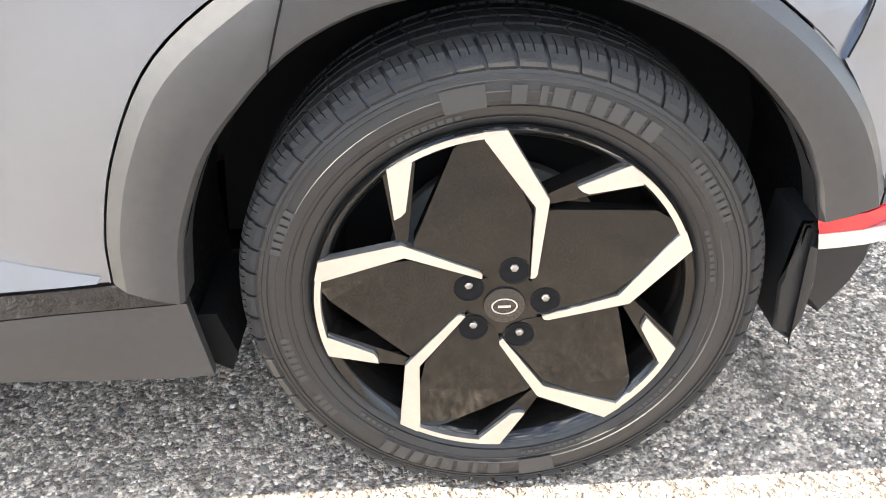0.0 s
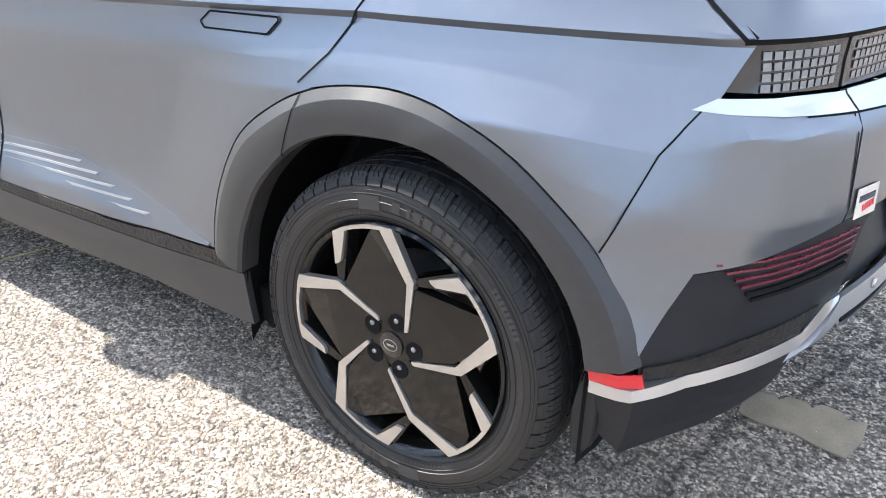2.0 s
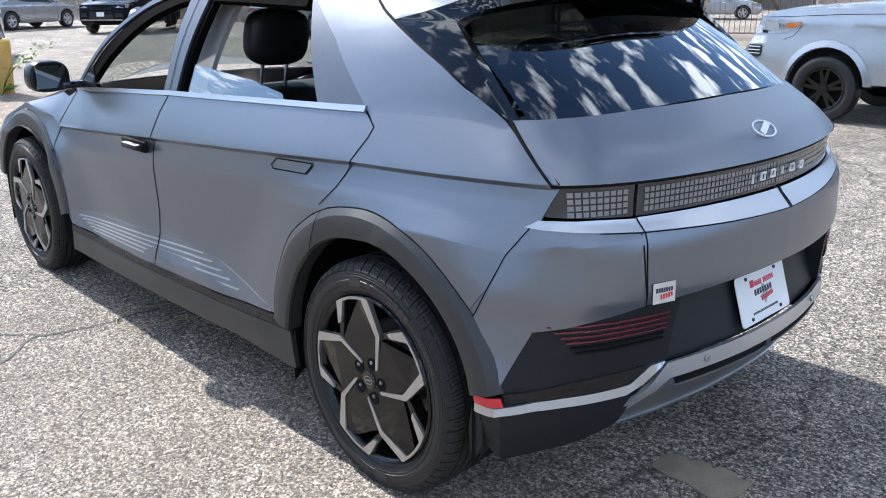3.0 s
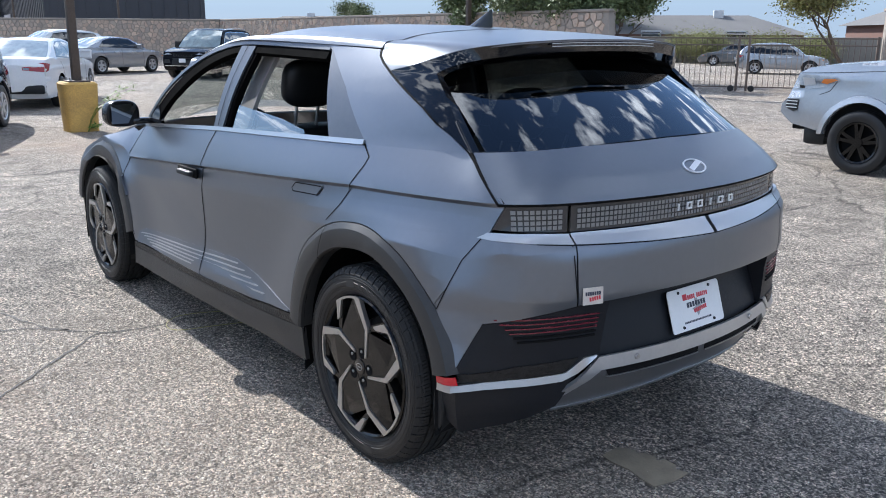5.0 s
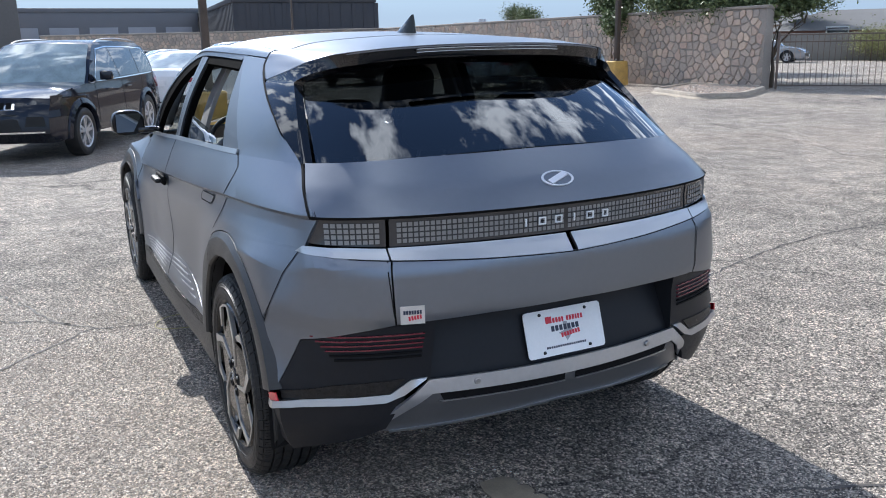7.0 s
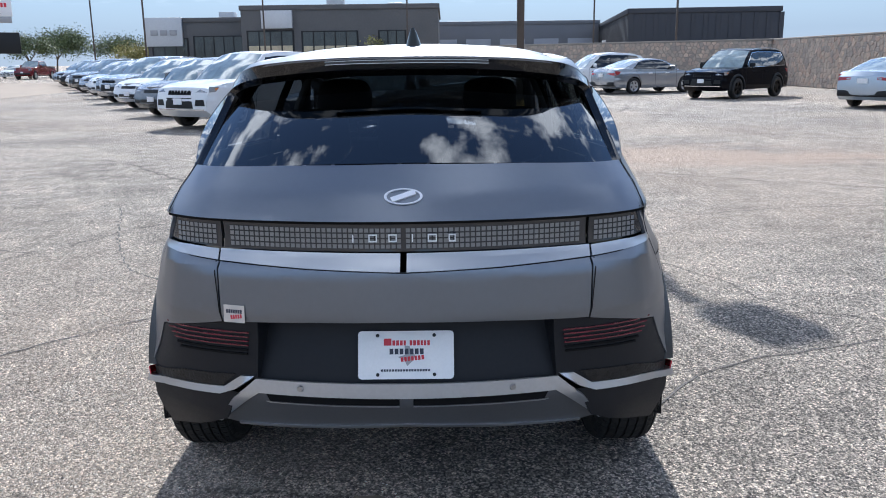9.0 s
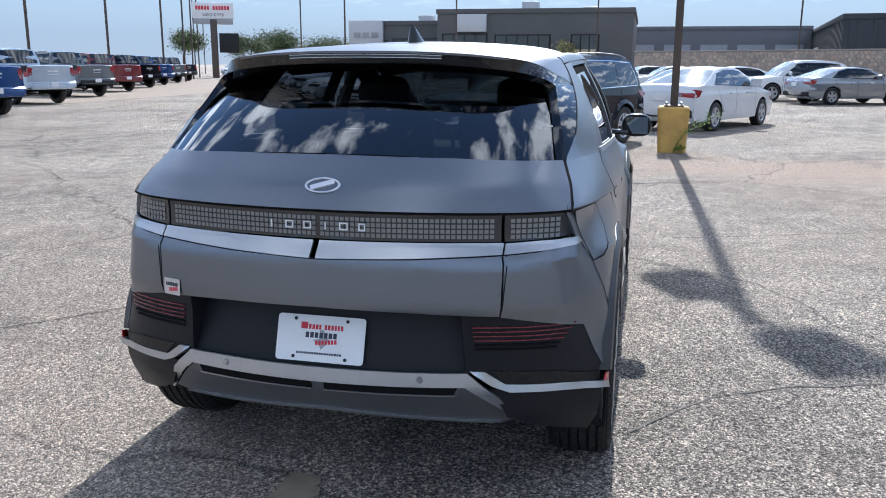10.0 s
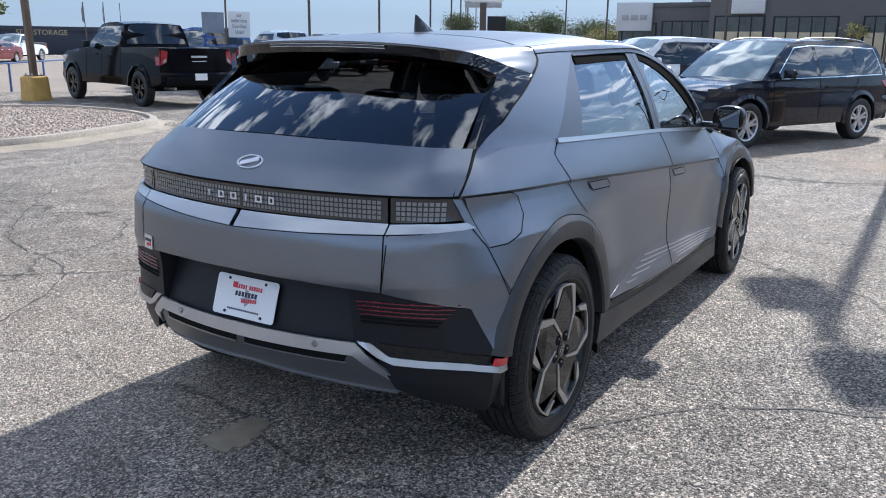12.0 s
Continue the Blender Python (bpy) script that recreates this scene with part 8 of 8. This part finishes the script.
building("showroom_wing", "charcoal showroom wing with a pale end and glass front", -116, -95, -34.0, -21.2, 6.2, GREYWALL, windows=[("x", -1.0, 5.8, 0.3, 4.4, 6), ("x", -5.8, -1.8, 0.3, 4.2, 3)], units=1)
t = thing("fascia_panel", "pale sign panel on the showroom corner", "sign")
part("panel", boxed((-94.9, -34.1, 3.4), (-94.5, -29.8, 6.6), 0.04), LIGHTWALL, t)
for k, y in enumerate((-33.4, -32.3, -31.2)):
    part("panel_mark", boxed((-94.5, y, 4.6), (-94.4, y + 0.8, 5.2), 0.02), GREYINK, t)
t = thing("fascia_panel", "pale lettered board above the showroom door", "sign")
part("panel", boxed((-86.05, -18.8, 4.9), (-85.5, -15.6, 6.7), 0.04), LIGHTWALL, t)
building("warehouse", "long dark corrugated warehouse beyond the wall", -150, -81, 22.0, 36.5, 5.9, DARKWALL, turn=-6, ribs=1.2, doors=[("y", -30, -25, 3.6), ("y", -22, -17, 3.6), ("y", -14, -9, 3.6), ("y", 2, 8, 3.8)])
building("warehouse", "low grey warehouse with roof units", -190, -118, -2, 22, 6.4, GREYPANEL, units=4, doors=[("x", k * 4.8 - 11.6, k * 4.8 - 8.1, 4.3) for k in range(5)])
building("storage_building", "navy fronted self storage building across the street", -71, -38, -94, -82, 2.6, material("navy_fascia", (0.030, 0.036, 0.055), 0.7, 0, 0.5, 0.15), turn=-32, doors=[("x", -4, -1, 2.4), ("x", 0.5, 3.5, 2.4)])


def text_on(parent, name, words, size, mat, m, depth=0.012):
    cu = bpy.data.curves.new(name, "FONT")
    cu.body, cu.size, cu.extrude, cu.align_x, cu.align_y = words, size, depth, "CENTER", "CENTER"
    tmp = bpy.data.objects.new(name, cu)
    scene.collection.objects.link(tmp)
    dg = bpy.context.evaluated_depsgraph_get()
    me = bpy.data.meshes.new_from_object(tmp.evaluated_get(dg))
    bpy.data.objects.remove(tmp)
    me.materials.clear()
    me.materials.append(mat)
    o = new(name, me)
    if parent is not None:
        o.parent = parent
    o.matrix_basis = m
    return o


def facing(x, y, z, yaw):
    """Upright lettering whose front looks along yaw degrees."""
    return pose(x, y, z, 90, 0, yaw + 90)


sb = thing("storage_sign", "pale capital lettering on the navy storage front", "sign")
text_on(sb, "lettering", "SELF STORAGE", 0.72, material("gold_letter", (0.42, 0.36, 0.22), 0.6), facing(-49.2, -77.6, 2.25, 57))

# pylon sign
py = thing("pylon_sign", "tall dealership pylon sign, white face over a dark panel", "sign")
part("post", boxed((-0.35, -0.35, 0), (0.35, 0.35, 6.0), 0.04), POLE, py)
part("face", boxed((-0.3, -2.1, 6.1), (0.3, 2.1, 7.7), 0.06), WHITE, py)
part("lower_face", boxed((-0.28, -2.0, 5.5), (0.28, 2.0, 6.05), 0.04), GREYINK, py)
part("dark_panel", boxed((0.3, 0.5, 2.6), (0.6, 2.5, 4.6), 0.05), DARKPL, py)
bm = bmesh.new()
for k in range(12):
    if k != 5:
        box(bm, (0.30, -1.75 + k * 0.29, 6.95), (0.33, -1.54 + k * 0.29, 7.35))
tagged(part("name_bars", bm, REDINK, py, smooth=False), kind="stuff")
text_on(py, "lettering", "USED CARS", 0.42, BLUEINK, facing(0.31, 0.0, 6.45, 0))
py.matrix_basis = pose(-79.0, -43.5, 0, 0, 0, 28)

# banner on a post among the trucks
bn = thing("banner_post", "pair of printed banners on a thin post", "banner")
part("post", boxed((-0.06, -0.06, 0), (0.06, 0.06, 6.0), 0.01), POLE_TAN, bn)
part("banner_cloth", boxed((-0.01, 0.12, 2.55), (0.01, 1.42, 3.75), 0.0), WHITE, bn, smooth=False)
part("banner_cloth", boxed((-0.01, -1.42, 2.75), (0.01, -0.12, 3.7), 0.0), material("banner_grey", (0.25, 0.28, 0.33), 0.6, 0, 3, 0.2), bn, smooth=False)
for k, wd in enumerate(("say", "hello to a", "Certified", "Used")):
    text_on(bn, "lettering", wd, 0.24, BLUEINK, facing(0.015, 0.77, 3.58 - 0.26 * k, 0), 0.003)
bn.matrix_basis = pose(-16.6, -18.0, 0.0, 0, 0, 46) @ Matrix.Diagonal((0.52, 0.52, 0.66, 1))
for k, (x, y) in enumerate(((-32.1, -46.6), (-33.1, -46.0), (-33.9, -45.5))):
    fl = thing("feather_flag", "dark narrow feather flag on a thin mast", "flag", "feather flags")
    part("mast", boxed((-0.02, -0.02, 0), (0.02, 0.02, 4.8)), POLE, fl)
    bm = bmesh.new()
    prism(bm, [(0.02, 3.2), (0.35, 3.4), (0.30, 4.2), (0.02, 4.85)], -0.006, 0.006)
    part("flag_cloth", bm, BLUEINK, fl, smooth=False)
    fl.matrix_basis = pose(x, y, 0, 0, 4, 30 + 10 * k) @ Matrix.Diagonal((1, 1, 0.82, 1))
rl = thing("pipe_rail", "blue painted pipe rail along the street edge", "fence")
BLUERAIL = material("blue_rail", (0.05, 0.11, 0.26), 0.5, 0, 4, 0.2)
part("top_pipe", boxed((-0.9, -0.03, 1.0), (18, 0.03, 1.06), 0.02), BLUERAIL, rl)
for k in range(7):
    part("post", boxed((k * 3.0 - 0.03, -0.03, 0), (k * 3.0 + 0.03, 0.03, 1.03), 0.01), BLUERAIL, rl)
rl.matrix_basis = pose(-11.9, -22.3, 0, 0, 0, 218.9) @ Matrix.Diagonal((1, 1, 0.82, 1))


def house(x, y, turn, lx, ly, wall_h, roof_h, wall_mat, label):
    h = thing("house", label, "house", "houses beyond the wall")
    part("wall", boxed((-lx, -ly, 0), (lx, ly, wall_h), 0.03), wall_mat, h)
    bm = bmesh.new()
    o = 0.5
    a = [bm.verts.new(p) for p in ((-lx - o, -ly - o, wall_h - 0.05), (lx + o, -ly - o, wall_h - 0.05), (lx + o, ly + o, wall_h - 0.05), (-lx - o, ly + o, wall_h - 0.05), (-lx * 0.55, 0, wall_h + roof_h), (lx * 0.55, 0, wall_h + roof_h))]
    for f in ((0, 1, 5, 4), (2, 3, 4, 5), (1, 2, 5), (3, 0, 4), (3, 2, 1, 0)):
        bm.faces.new([a[i] for i in f])
    bmesh.ops.recalc_face_normals(bm, faces=bm.faces[:])
    part("roof", bm, ROOFSH, h, smooth=False)
    for k in (-0.5, 0.3):
        w = part("window", boxed((k * lx, -ly - 0.05, 1.0), (k * lx + 1.4, -ly, 2.1)), GLASS_CAR, h, smooth=False)
        part("frame", boxed((k * lx - 0.1, -ly - 0.03, 0.9), (k * lx + 1.5, -ly - 0.001, 2.2)), LIGHTWALL, w, smooth=False)
    part("roof_vent", boxed((lx * 0.2, -0.8, wall_h + roof_h * 0.5), (lx * 0.2 + 0.8, 0.0, wall_h + roof_h + 0.4), 0.03), LIGHTWALL, h)
    h.matrix_basis = pose(x, y, 0, 0, 0, turn)


house(-41.5, 60, 38, 8.2, 5, 1.95, 1.55, BRICKRED, "low brick house with a grey hip roof")
house(-56, 62, 30, 5, 4, 2.6, 1.5, TAN, "small tan house behind the trees")
house(-24, 68, 50, 6, 4.5, 2.7, 1.6, BRICKRED, "red brick house beyond the gate")
house(-108, 60, 20, 7, 5, 2.8, 1.6, TAN, "tan house seen over the wall")
house(-10, 66, 60, 6, 4.5, 2.7, 1.6, LIGHTWALL, "low house with a pale roof")
dl = bmesh.new()
prism(dl, rounded([(-15.5, -19.6), (-60, -22), (-75, -48), (-40, -66), (6, -58), (9, -36), (-8.6, -23.8)]), 0.0, 0.003)
bmesh.ops.transform(dl, matrix=pose(0, 0, 0.004, -90, 0, 0), verts=dl.verts[:])
bmesh.ops.recalc_face_normals(dl, faces=dl.faces[:])
tagged(part("ground_dirt_lot", dl, material("pale_dirt", (0.30, 0.24, 0.185), 0.9, 0, 0.5, 0.18, 0.3, 30), None, smooth=False), "pale bare dirt of the gated lot", "ground", kind="structure")
fz = tagged(new("wall_far"), "low grey block wall behind the gated lot", "wall", kind="structure")
part("core", boxed((-45, -0.15, 0), (45, 0.15, 1.7), 0.02), material("block_wall", (0.215, 0.20, 0.175), 0.9, 0, 1.0, 0.15, 0.3, 20), fz)
fz.matrix_basis = pose(-26, 50, 0, 0, 0, 32)

# ---- trees ----
BARK = material("bark", (0.11, 0.08, 0.055), 0.9, 0, 8, 0.3, 0.8, 40)


def leaf_mat(name, c):
    m = material(name, c, 0.6, 0, 2.0, 0.25)
    n, l = m.node_tree.nodes, m.node_tree.links
    p = n["Principled BSDF"]
    p.inputs["Subsurface Weight"].default_value = 0.0
    gi = n.new("ShaderNodeNewGeometry")
    src = p.inputs["Base Color"].links[0].from_socket
    mr = n.new("ShaderNodeMapRange")
    mr.inputs["To Min"].default_value, mr.inputs["To Max"].default_value = 0.6, 1.5
    l.new(gi.outputs["Random Per Island"], mr.inputs[0])
    sc = n.new("ShaderNodeVectorMath")
    sc.operation = "SCALE"
    l.new(src, sc.inputs[0])
    l.new(mr.outputs[0], sc.inputs["Scale"])
    l.new(sc.outputs[0], p.inputs["Base Color"])
    return m


LEAF = leaf_mat("leaf_green", (0.105, 0.135, 0.055))
LEAF_M = leaf_mat("leaf_olive_yellow", (0.23, 0.23, 0.085))
LEAF_Y = leaf_mat("leaf_yellow_green", (0.29, 0.265, 0.085))


def tree(x, y, height, radius, mat, label, seed, leaves=3500, trunk=0.16, low=0.35, name="tree", leaf=1.0, tilt=(0, 0)):
    """Tapered trunk, forking limbs and a crown of small leaves in clumps."""
    g = random.Random(seed)
    t = thing(name, label, "tree" if name == "tree" else "bush", "trees")
    bm = bmesh.new()
    tips = []

    def limb(p, d, length, r, depth):
        n = 3
        prev = None
        for k in range(n + 1):
            q = p + d * (length * k / n) + Vector((g.uniform(-1, 1), g.uniform(-1, 1), 0)) * 0.04 * length * (k > 0)
            rr = r * (1 - 0.45 * k / n)
            side = d.orthogonal().normalized()
            up = d.cross(side)
            row = [bm.verts.new(q + (side * math.cos(a) + up * math.sin(a)) * rr) for a in [2 * math.pi * i / 6 for i in range(6)]]
            if prev:
                for i in range(6):
                    bm.faces.new((prev[i], prev[(i + 1) % 6], row[(i + 1) % 6], row[i]))
            prev, last = row, q
        if depth == 0:
            tips.append(last)
            return
        for k in range(g.choice((2, 3, 3))):
            nd = (d + Vector((g.uniform(-1, 1), g.uniform(-1, 1), g.uniform(-0.15, 0.6))) * 0.8).normalized()
            limb(last, nd, length * g.uniform(0.6, 0.85), r * 0.55, depth - 1)

    limb(Vector((0, 0, 0)), Vector((tilt[0] + g.uniform(-0.1, 0.1), tilt[1] + g.uniform(-0.1, 0.1), 1)).normalized(), height * low, trunk, 3)
    part("trunk", bm, BARK, t)
    top = max(p.z for p in tips) or 1
    verts, faces = [], []
    sc = (height * 0.9) / top
    wid = max(0.3, max(math.hypot(p.x, p.y) for p in tips))
    for _ in range(leaves):
        c = g.choice(tips)
        c = Vector((c.x * radius * 0.8 / wid, c.y * radius * 0.8 / wid, c.z * sc * 0.92))
        o = Vector((g.gauss(0, 1), g.gauss(0, 1), g.gauss(0, 0.8))) * radius * 0.17
        p = c + o
        s = g.uniform(0.09, 0.19) * (1 + radius * 0.10) * leaf
        a, b = Vector((g.gauss(0, 1), g.gauss(0, 1), g.gauss(0, 0.7))).normalized() * s, Vector((g.gauss(0, 1), g.gauss(0, 1), g.gauss(0, 0.7))).normalized() * s * 0.6
        i0 = len(verts)
        verts += [p - a, p + b, p + a, p - b]
        faces.append((i0, i0 + 1, i0 + 2, i0 + 3))
    me = bpy.data.meshes.new("crown")
    me.from_pydata([v[:] for v in verts], [], faces)
    me.materials.append(mat)
    o = new("crown", me)
    o.parent = t
    t.matrix_basis = pose(x, y, 0)


tree(-19.0, 20.4, 5.2, 3.0, LEAF, "dense green tree leaning over the stone wall", 1, 30000, leaf=0.5, low=0.30)
tree(-27.5, 25.5, 5.0, 3.0, LEAF, "green tree behind the stone wall", 2, 12000, leaf=0.6)
tree(-20.5, 20.8, 3.9, 1.6, LEAF, "green shrub against the stone wall", 3, 7000, leaf=0.5)
tree(-10.9, 25.5, 4.3, 2.3, LEAF_M, "thin feathery yellow-green desert tree by the gate", 4, 42000, trunk=0.10, leaf=0.30, low=0.30, tilt=(-0.42, -0.20))
tree(-75.0, 47.0, 5.5, 3.0, LEAF, "round green tree far beyond the wall", 5, 8000, leaf=0.5)
tree(-92.0, -46.5, 5.0, 3.2, LEAF, "green street tree beside the pylon sign", 6, 9000, leaf=0.55)
tree(-88.0, -52.5, 5.2, 3.4, LEAF, "green street tree beside the pylon sign", 7, 9000, leaf=0.55)
tree(-98.0, -34.0, 4.2, 3.0, LEAF_Y, "yellow-green shrub before the showroom", 8, 2000)
tree(-44.0, 54.0, 6.0, 4.0, LEAF, "green tree beside the houses", 9, 11000, leaf=0.5)
tree(-31.5, 45.0, 1.5, 2.8, LEAF_M, "yellow-green bushes along the far wall", 10, 24000, name="bush", leaf=0.26, trunk=0.05)
tree(-26.0, 48.2, 1.5, 2.8, LEAF_M, "yellow-green bushes along the far wall", 11, 24000, name="bush", leaf=0.26, trunk=0.05)
tree(-82.0, -7.5, 4.2, 1.8, LEAF_Y, "bare thin tree before the showroom", 12, 260, trunk=0.09)
tree(-27.5, -51.5, 4.6, 2.0, LEAF, "dark tree beside the street", 13, 1500)
tree(-60, 58.0, 6.5, 4.0, LEAF, "green tree among the houses", 14, 9000, leaf=0.5)

for x, y, h_, r_, sd in ((-22.6, 19.7, 4.3, 1.7, 31), (-19.6, 19.8, 4.2, 1.8, 32), (-17.4, 19.6, 4.0, 1.6, 33), (-15.9, 19.4, 3.7, 1.3, 34)):
    tree(x, y, h_, r_, LEAF, "loose grey-green tree hanging over the stone wall", sd, 9000, trunk=0.08, leaf=0.42, low=0.24)
for x, y, h_, r_, sd in ((-18.7, 18.8, 3.5, 1.9, 41), (-17.0, 18.75, 3.3, 1.7, 42)):
    tree(x, y, h_, r_, LEAF, "loose grey-green tree drooping over the stone wall", sd, 9000, trunk=0.06, leaf=0.34, low=0.40)
tree(-21.7, 17.65, 2.9, 0.9, LEAF, "thin green shrub growing up the stone wall", 35, 3500, trunk=0.04, leaf=0.4, name="bush", low=0.28)
tree(-104.0, -49.0, 6.0, 4.5, LEAF, "broad green tree at the far end of the lot", 36, 9000, leaf=0.6)
tree(-112.0, -44.0, 5.0, 4.5, LEAF, "broad green tree at the far end of the lot", 37, 7000, leaf=0.6)
tree(-100.0, -37.5, 3.6, 3.6, LEAF_Y, "yellow-green bush beside the showroom", 38, 6000, leaf=0.5, name="bush")

# ---- cardboard and small things on the ground ----
CARD = material("weathered_cardboard", (0.27, 0.225, 0.165), 0.85, 0, 14, 0.25, 0.3, 90)
cb = thing("cardboard_scrap", "torn flat strip of weathered brown cardboard on the asphalt", "cardboard")
bm = bmesh.new()
g = random.Random(9)
outline = [(0.56, 0.12), (0.565, 0.21), (0.62, 0.222), (0.70, 0.215), (0.76, 0.232), (0.83, 0.24), (0.852, 0.15), (0.85, 0.062), (0.803, 0.078), (0.785, 0.05), (0.735, 0.048), (0.718, 0.080), (0.70, 0.060),
           (0.655, 0.066), (0.64, 0.095), (0.62, 0.082), (0.58, 0.095)]
prism(bm, [(x, -y) for x, y in outline], 0.0, 0.004)
bmesh.ops.transform(bm, matrix=pose(0, 0, 0.006, -90, 0, 0), verts=bm.verts[:])
bmesh.ops.recalc_face_normals(bm, faces=bm.faces[:])
part("sheet", bm, CARD, cb, smooth=False)


# weeds at the lamp post's foot and a stray yellow strap
weed = thing("weed", "thin green weed growing beside the yellow footing", "plant")
GREENW = leaf_mat("weed_green", (0.16, 0.26, 0.045))
g = random.Random(21)
verts, faces = [], []
for k in range(16):
    a, ln = (g.uniform(1.2, 1.9), g.uniform(0.75, 1.15)) if k < 9 else (g.uniform(0.6, 2.4), g.uniform(0.12, 0.35))
    lean = g.uniform(0.15, 0.45) if k < 9 else g.uniform(0.2, 0.9)
    p = Vector((0, 0, 0))
    d = Vector((math.cos(a) * lean, math.sin(a) * lean, 1)).normalized()
    side = Vector((-math.sin(a), math.cos(a), 0)) * 0.008
    for j in range(5):
        q = p + d * ln / 5
        i0 = len(verts)
        verts += [p - side, p + side, q + side, q - side]
        faces.append((i0, i0 + 1, i0 + 2, i0 + 3))
        if j > 1:
            for _ in range(3):
                u = Vector((g.gauss(0, 1), g.gauss(0, 1), g.gauss(0, 0.5))).normalized() * 0.06
                w = Vector((g.gauss(0, 1), g.gauss(0, 1), g.gauss(0, 0.5))).normalized() * 0.018
                i0 = len(verts)
                verts += [q, q + u * 0.5 + w, q + u, q + u * 0.5 - w]
                faces.append((i0, i0 + 1, i0 + 2, i0 + 3))
        p = q
        d = (d + Vector((0.25 * math.cos(a), 0.25 * math.sin(a), -0.12))).normalized()
me = bpy.data.meshes.new("stalk")
me.from_pydata([v[:] for v in verts], [], faces)
me.materials.append(GREENW)
o = new("stalk", me)
o.parent = weed
weed.matrix_basis = pose(-11.84, 1.52, 0.004)
strap = thing("plastic_strap", "thin yellow plastic strap lying in a loop", "strap")
cu = bpy.data.curves.new("strap_loop", "CURVE")
cu.dimensions, cu.bevel_depth, cu.bevel_resolution = "3D", 0.0022, 1
sp_ = cu.splines.new("NURBS")
pts = [(-1.66, -0.60), (-1.68, -0.69), (-1.72, -0.80), (-1.73, -0.88), (-1.76, -0.97), (-1.84, -0.99), (-1.93, -0.95), (-1.99, -0.88), (-1.985, -0.78), (-1.93, -0.66), (-1.90, -0.60)]
sp_.points.add(len(pts) - 1)
for p, (x, y) in zip(sp_.points, pts):
    p.co = (x, y, 0.008, 1)
sp_.use_endpoint_u = True
tmp = bpy.data.objects.new("strap_loop", cu)
scene.collection.objects.link(tmp)
me = bpy.data.meshes.new_from_object(tmp.evaluated_get(bpy.context.evaluated_depsgraph_get()))
bpy.data.objects.remove(tmp)
me.materials.clear()
me.materials.append(material("strap_yellow", (0.42, 0.37, 0.14), 0.5, 0, 20, 0.1))
o = new("loop", me)
o.parent = strap
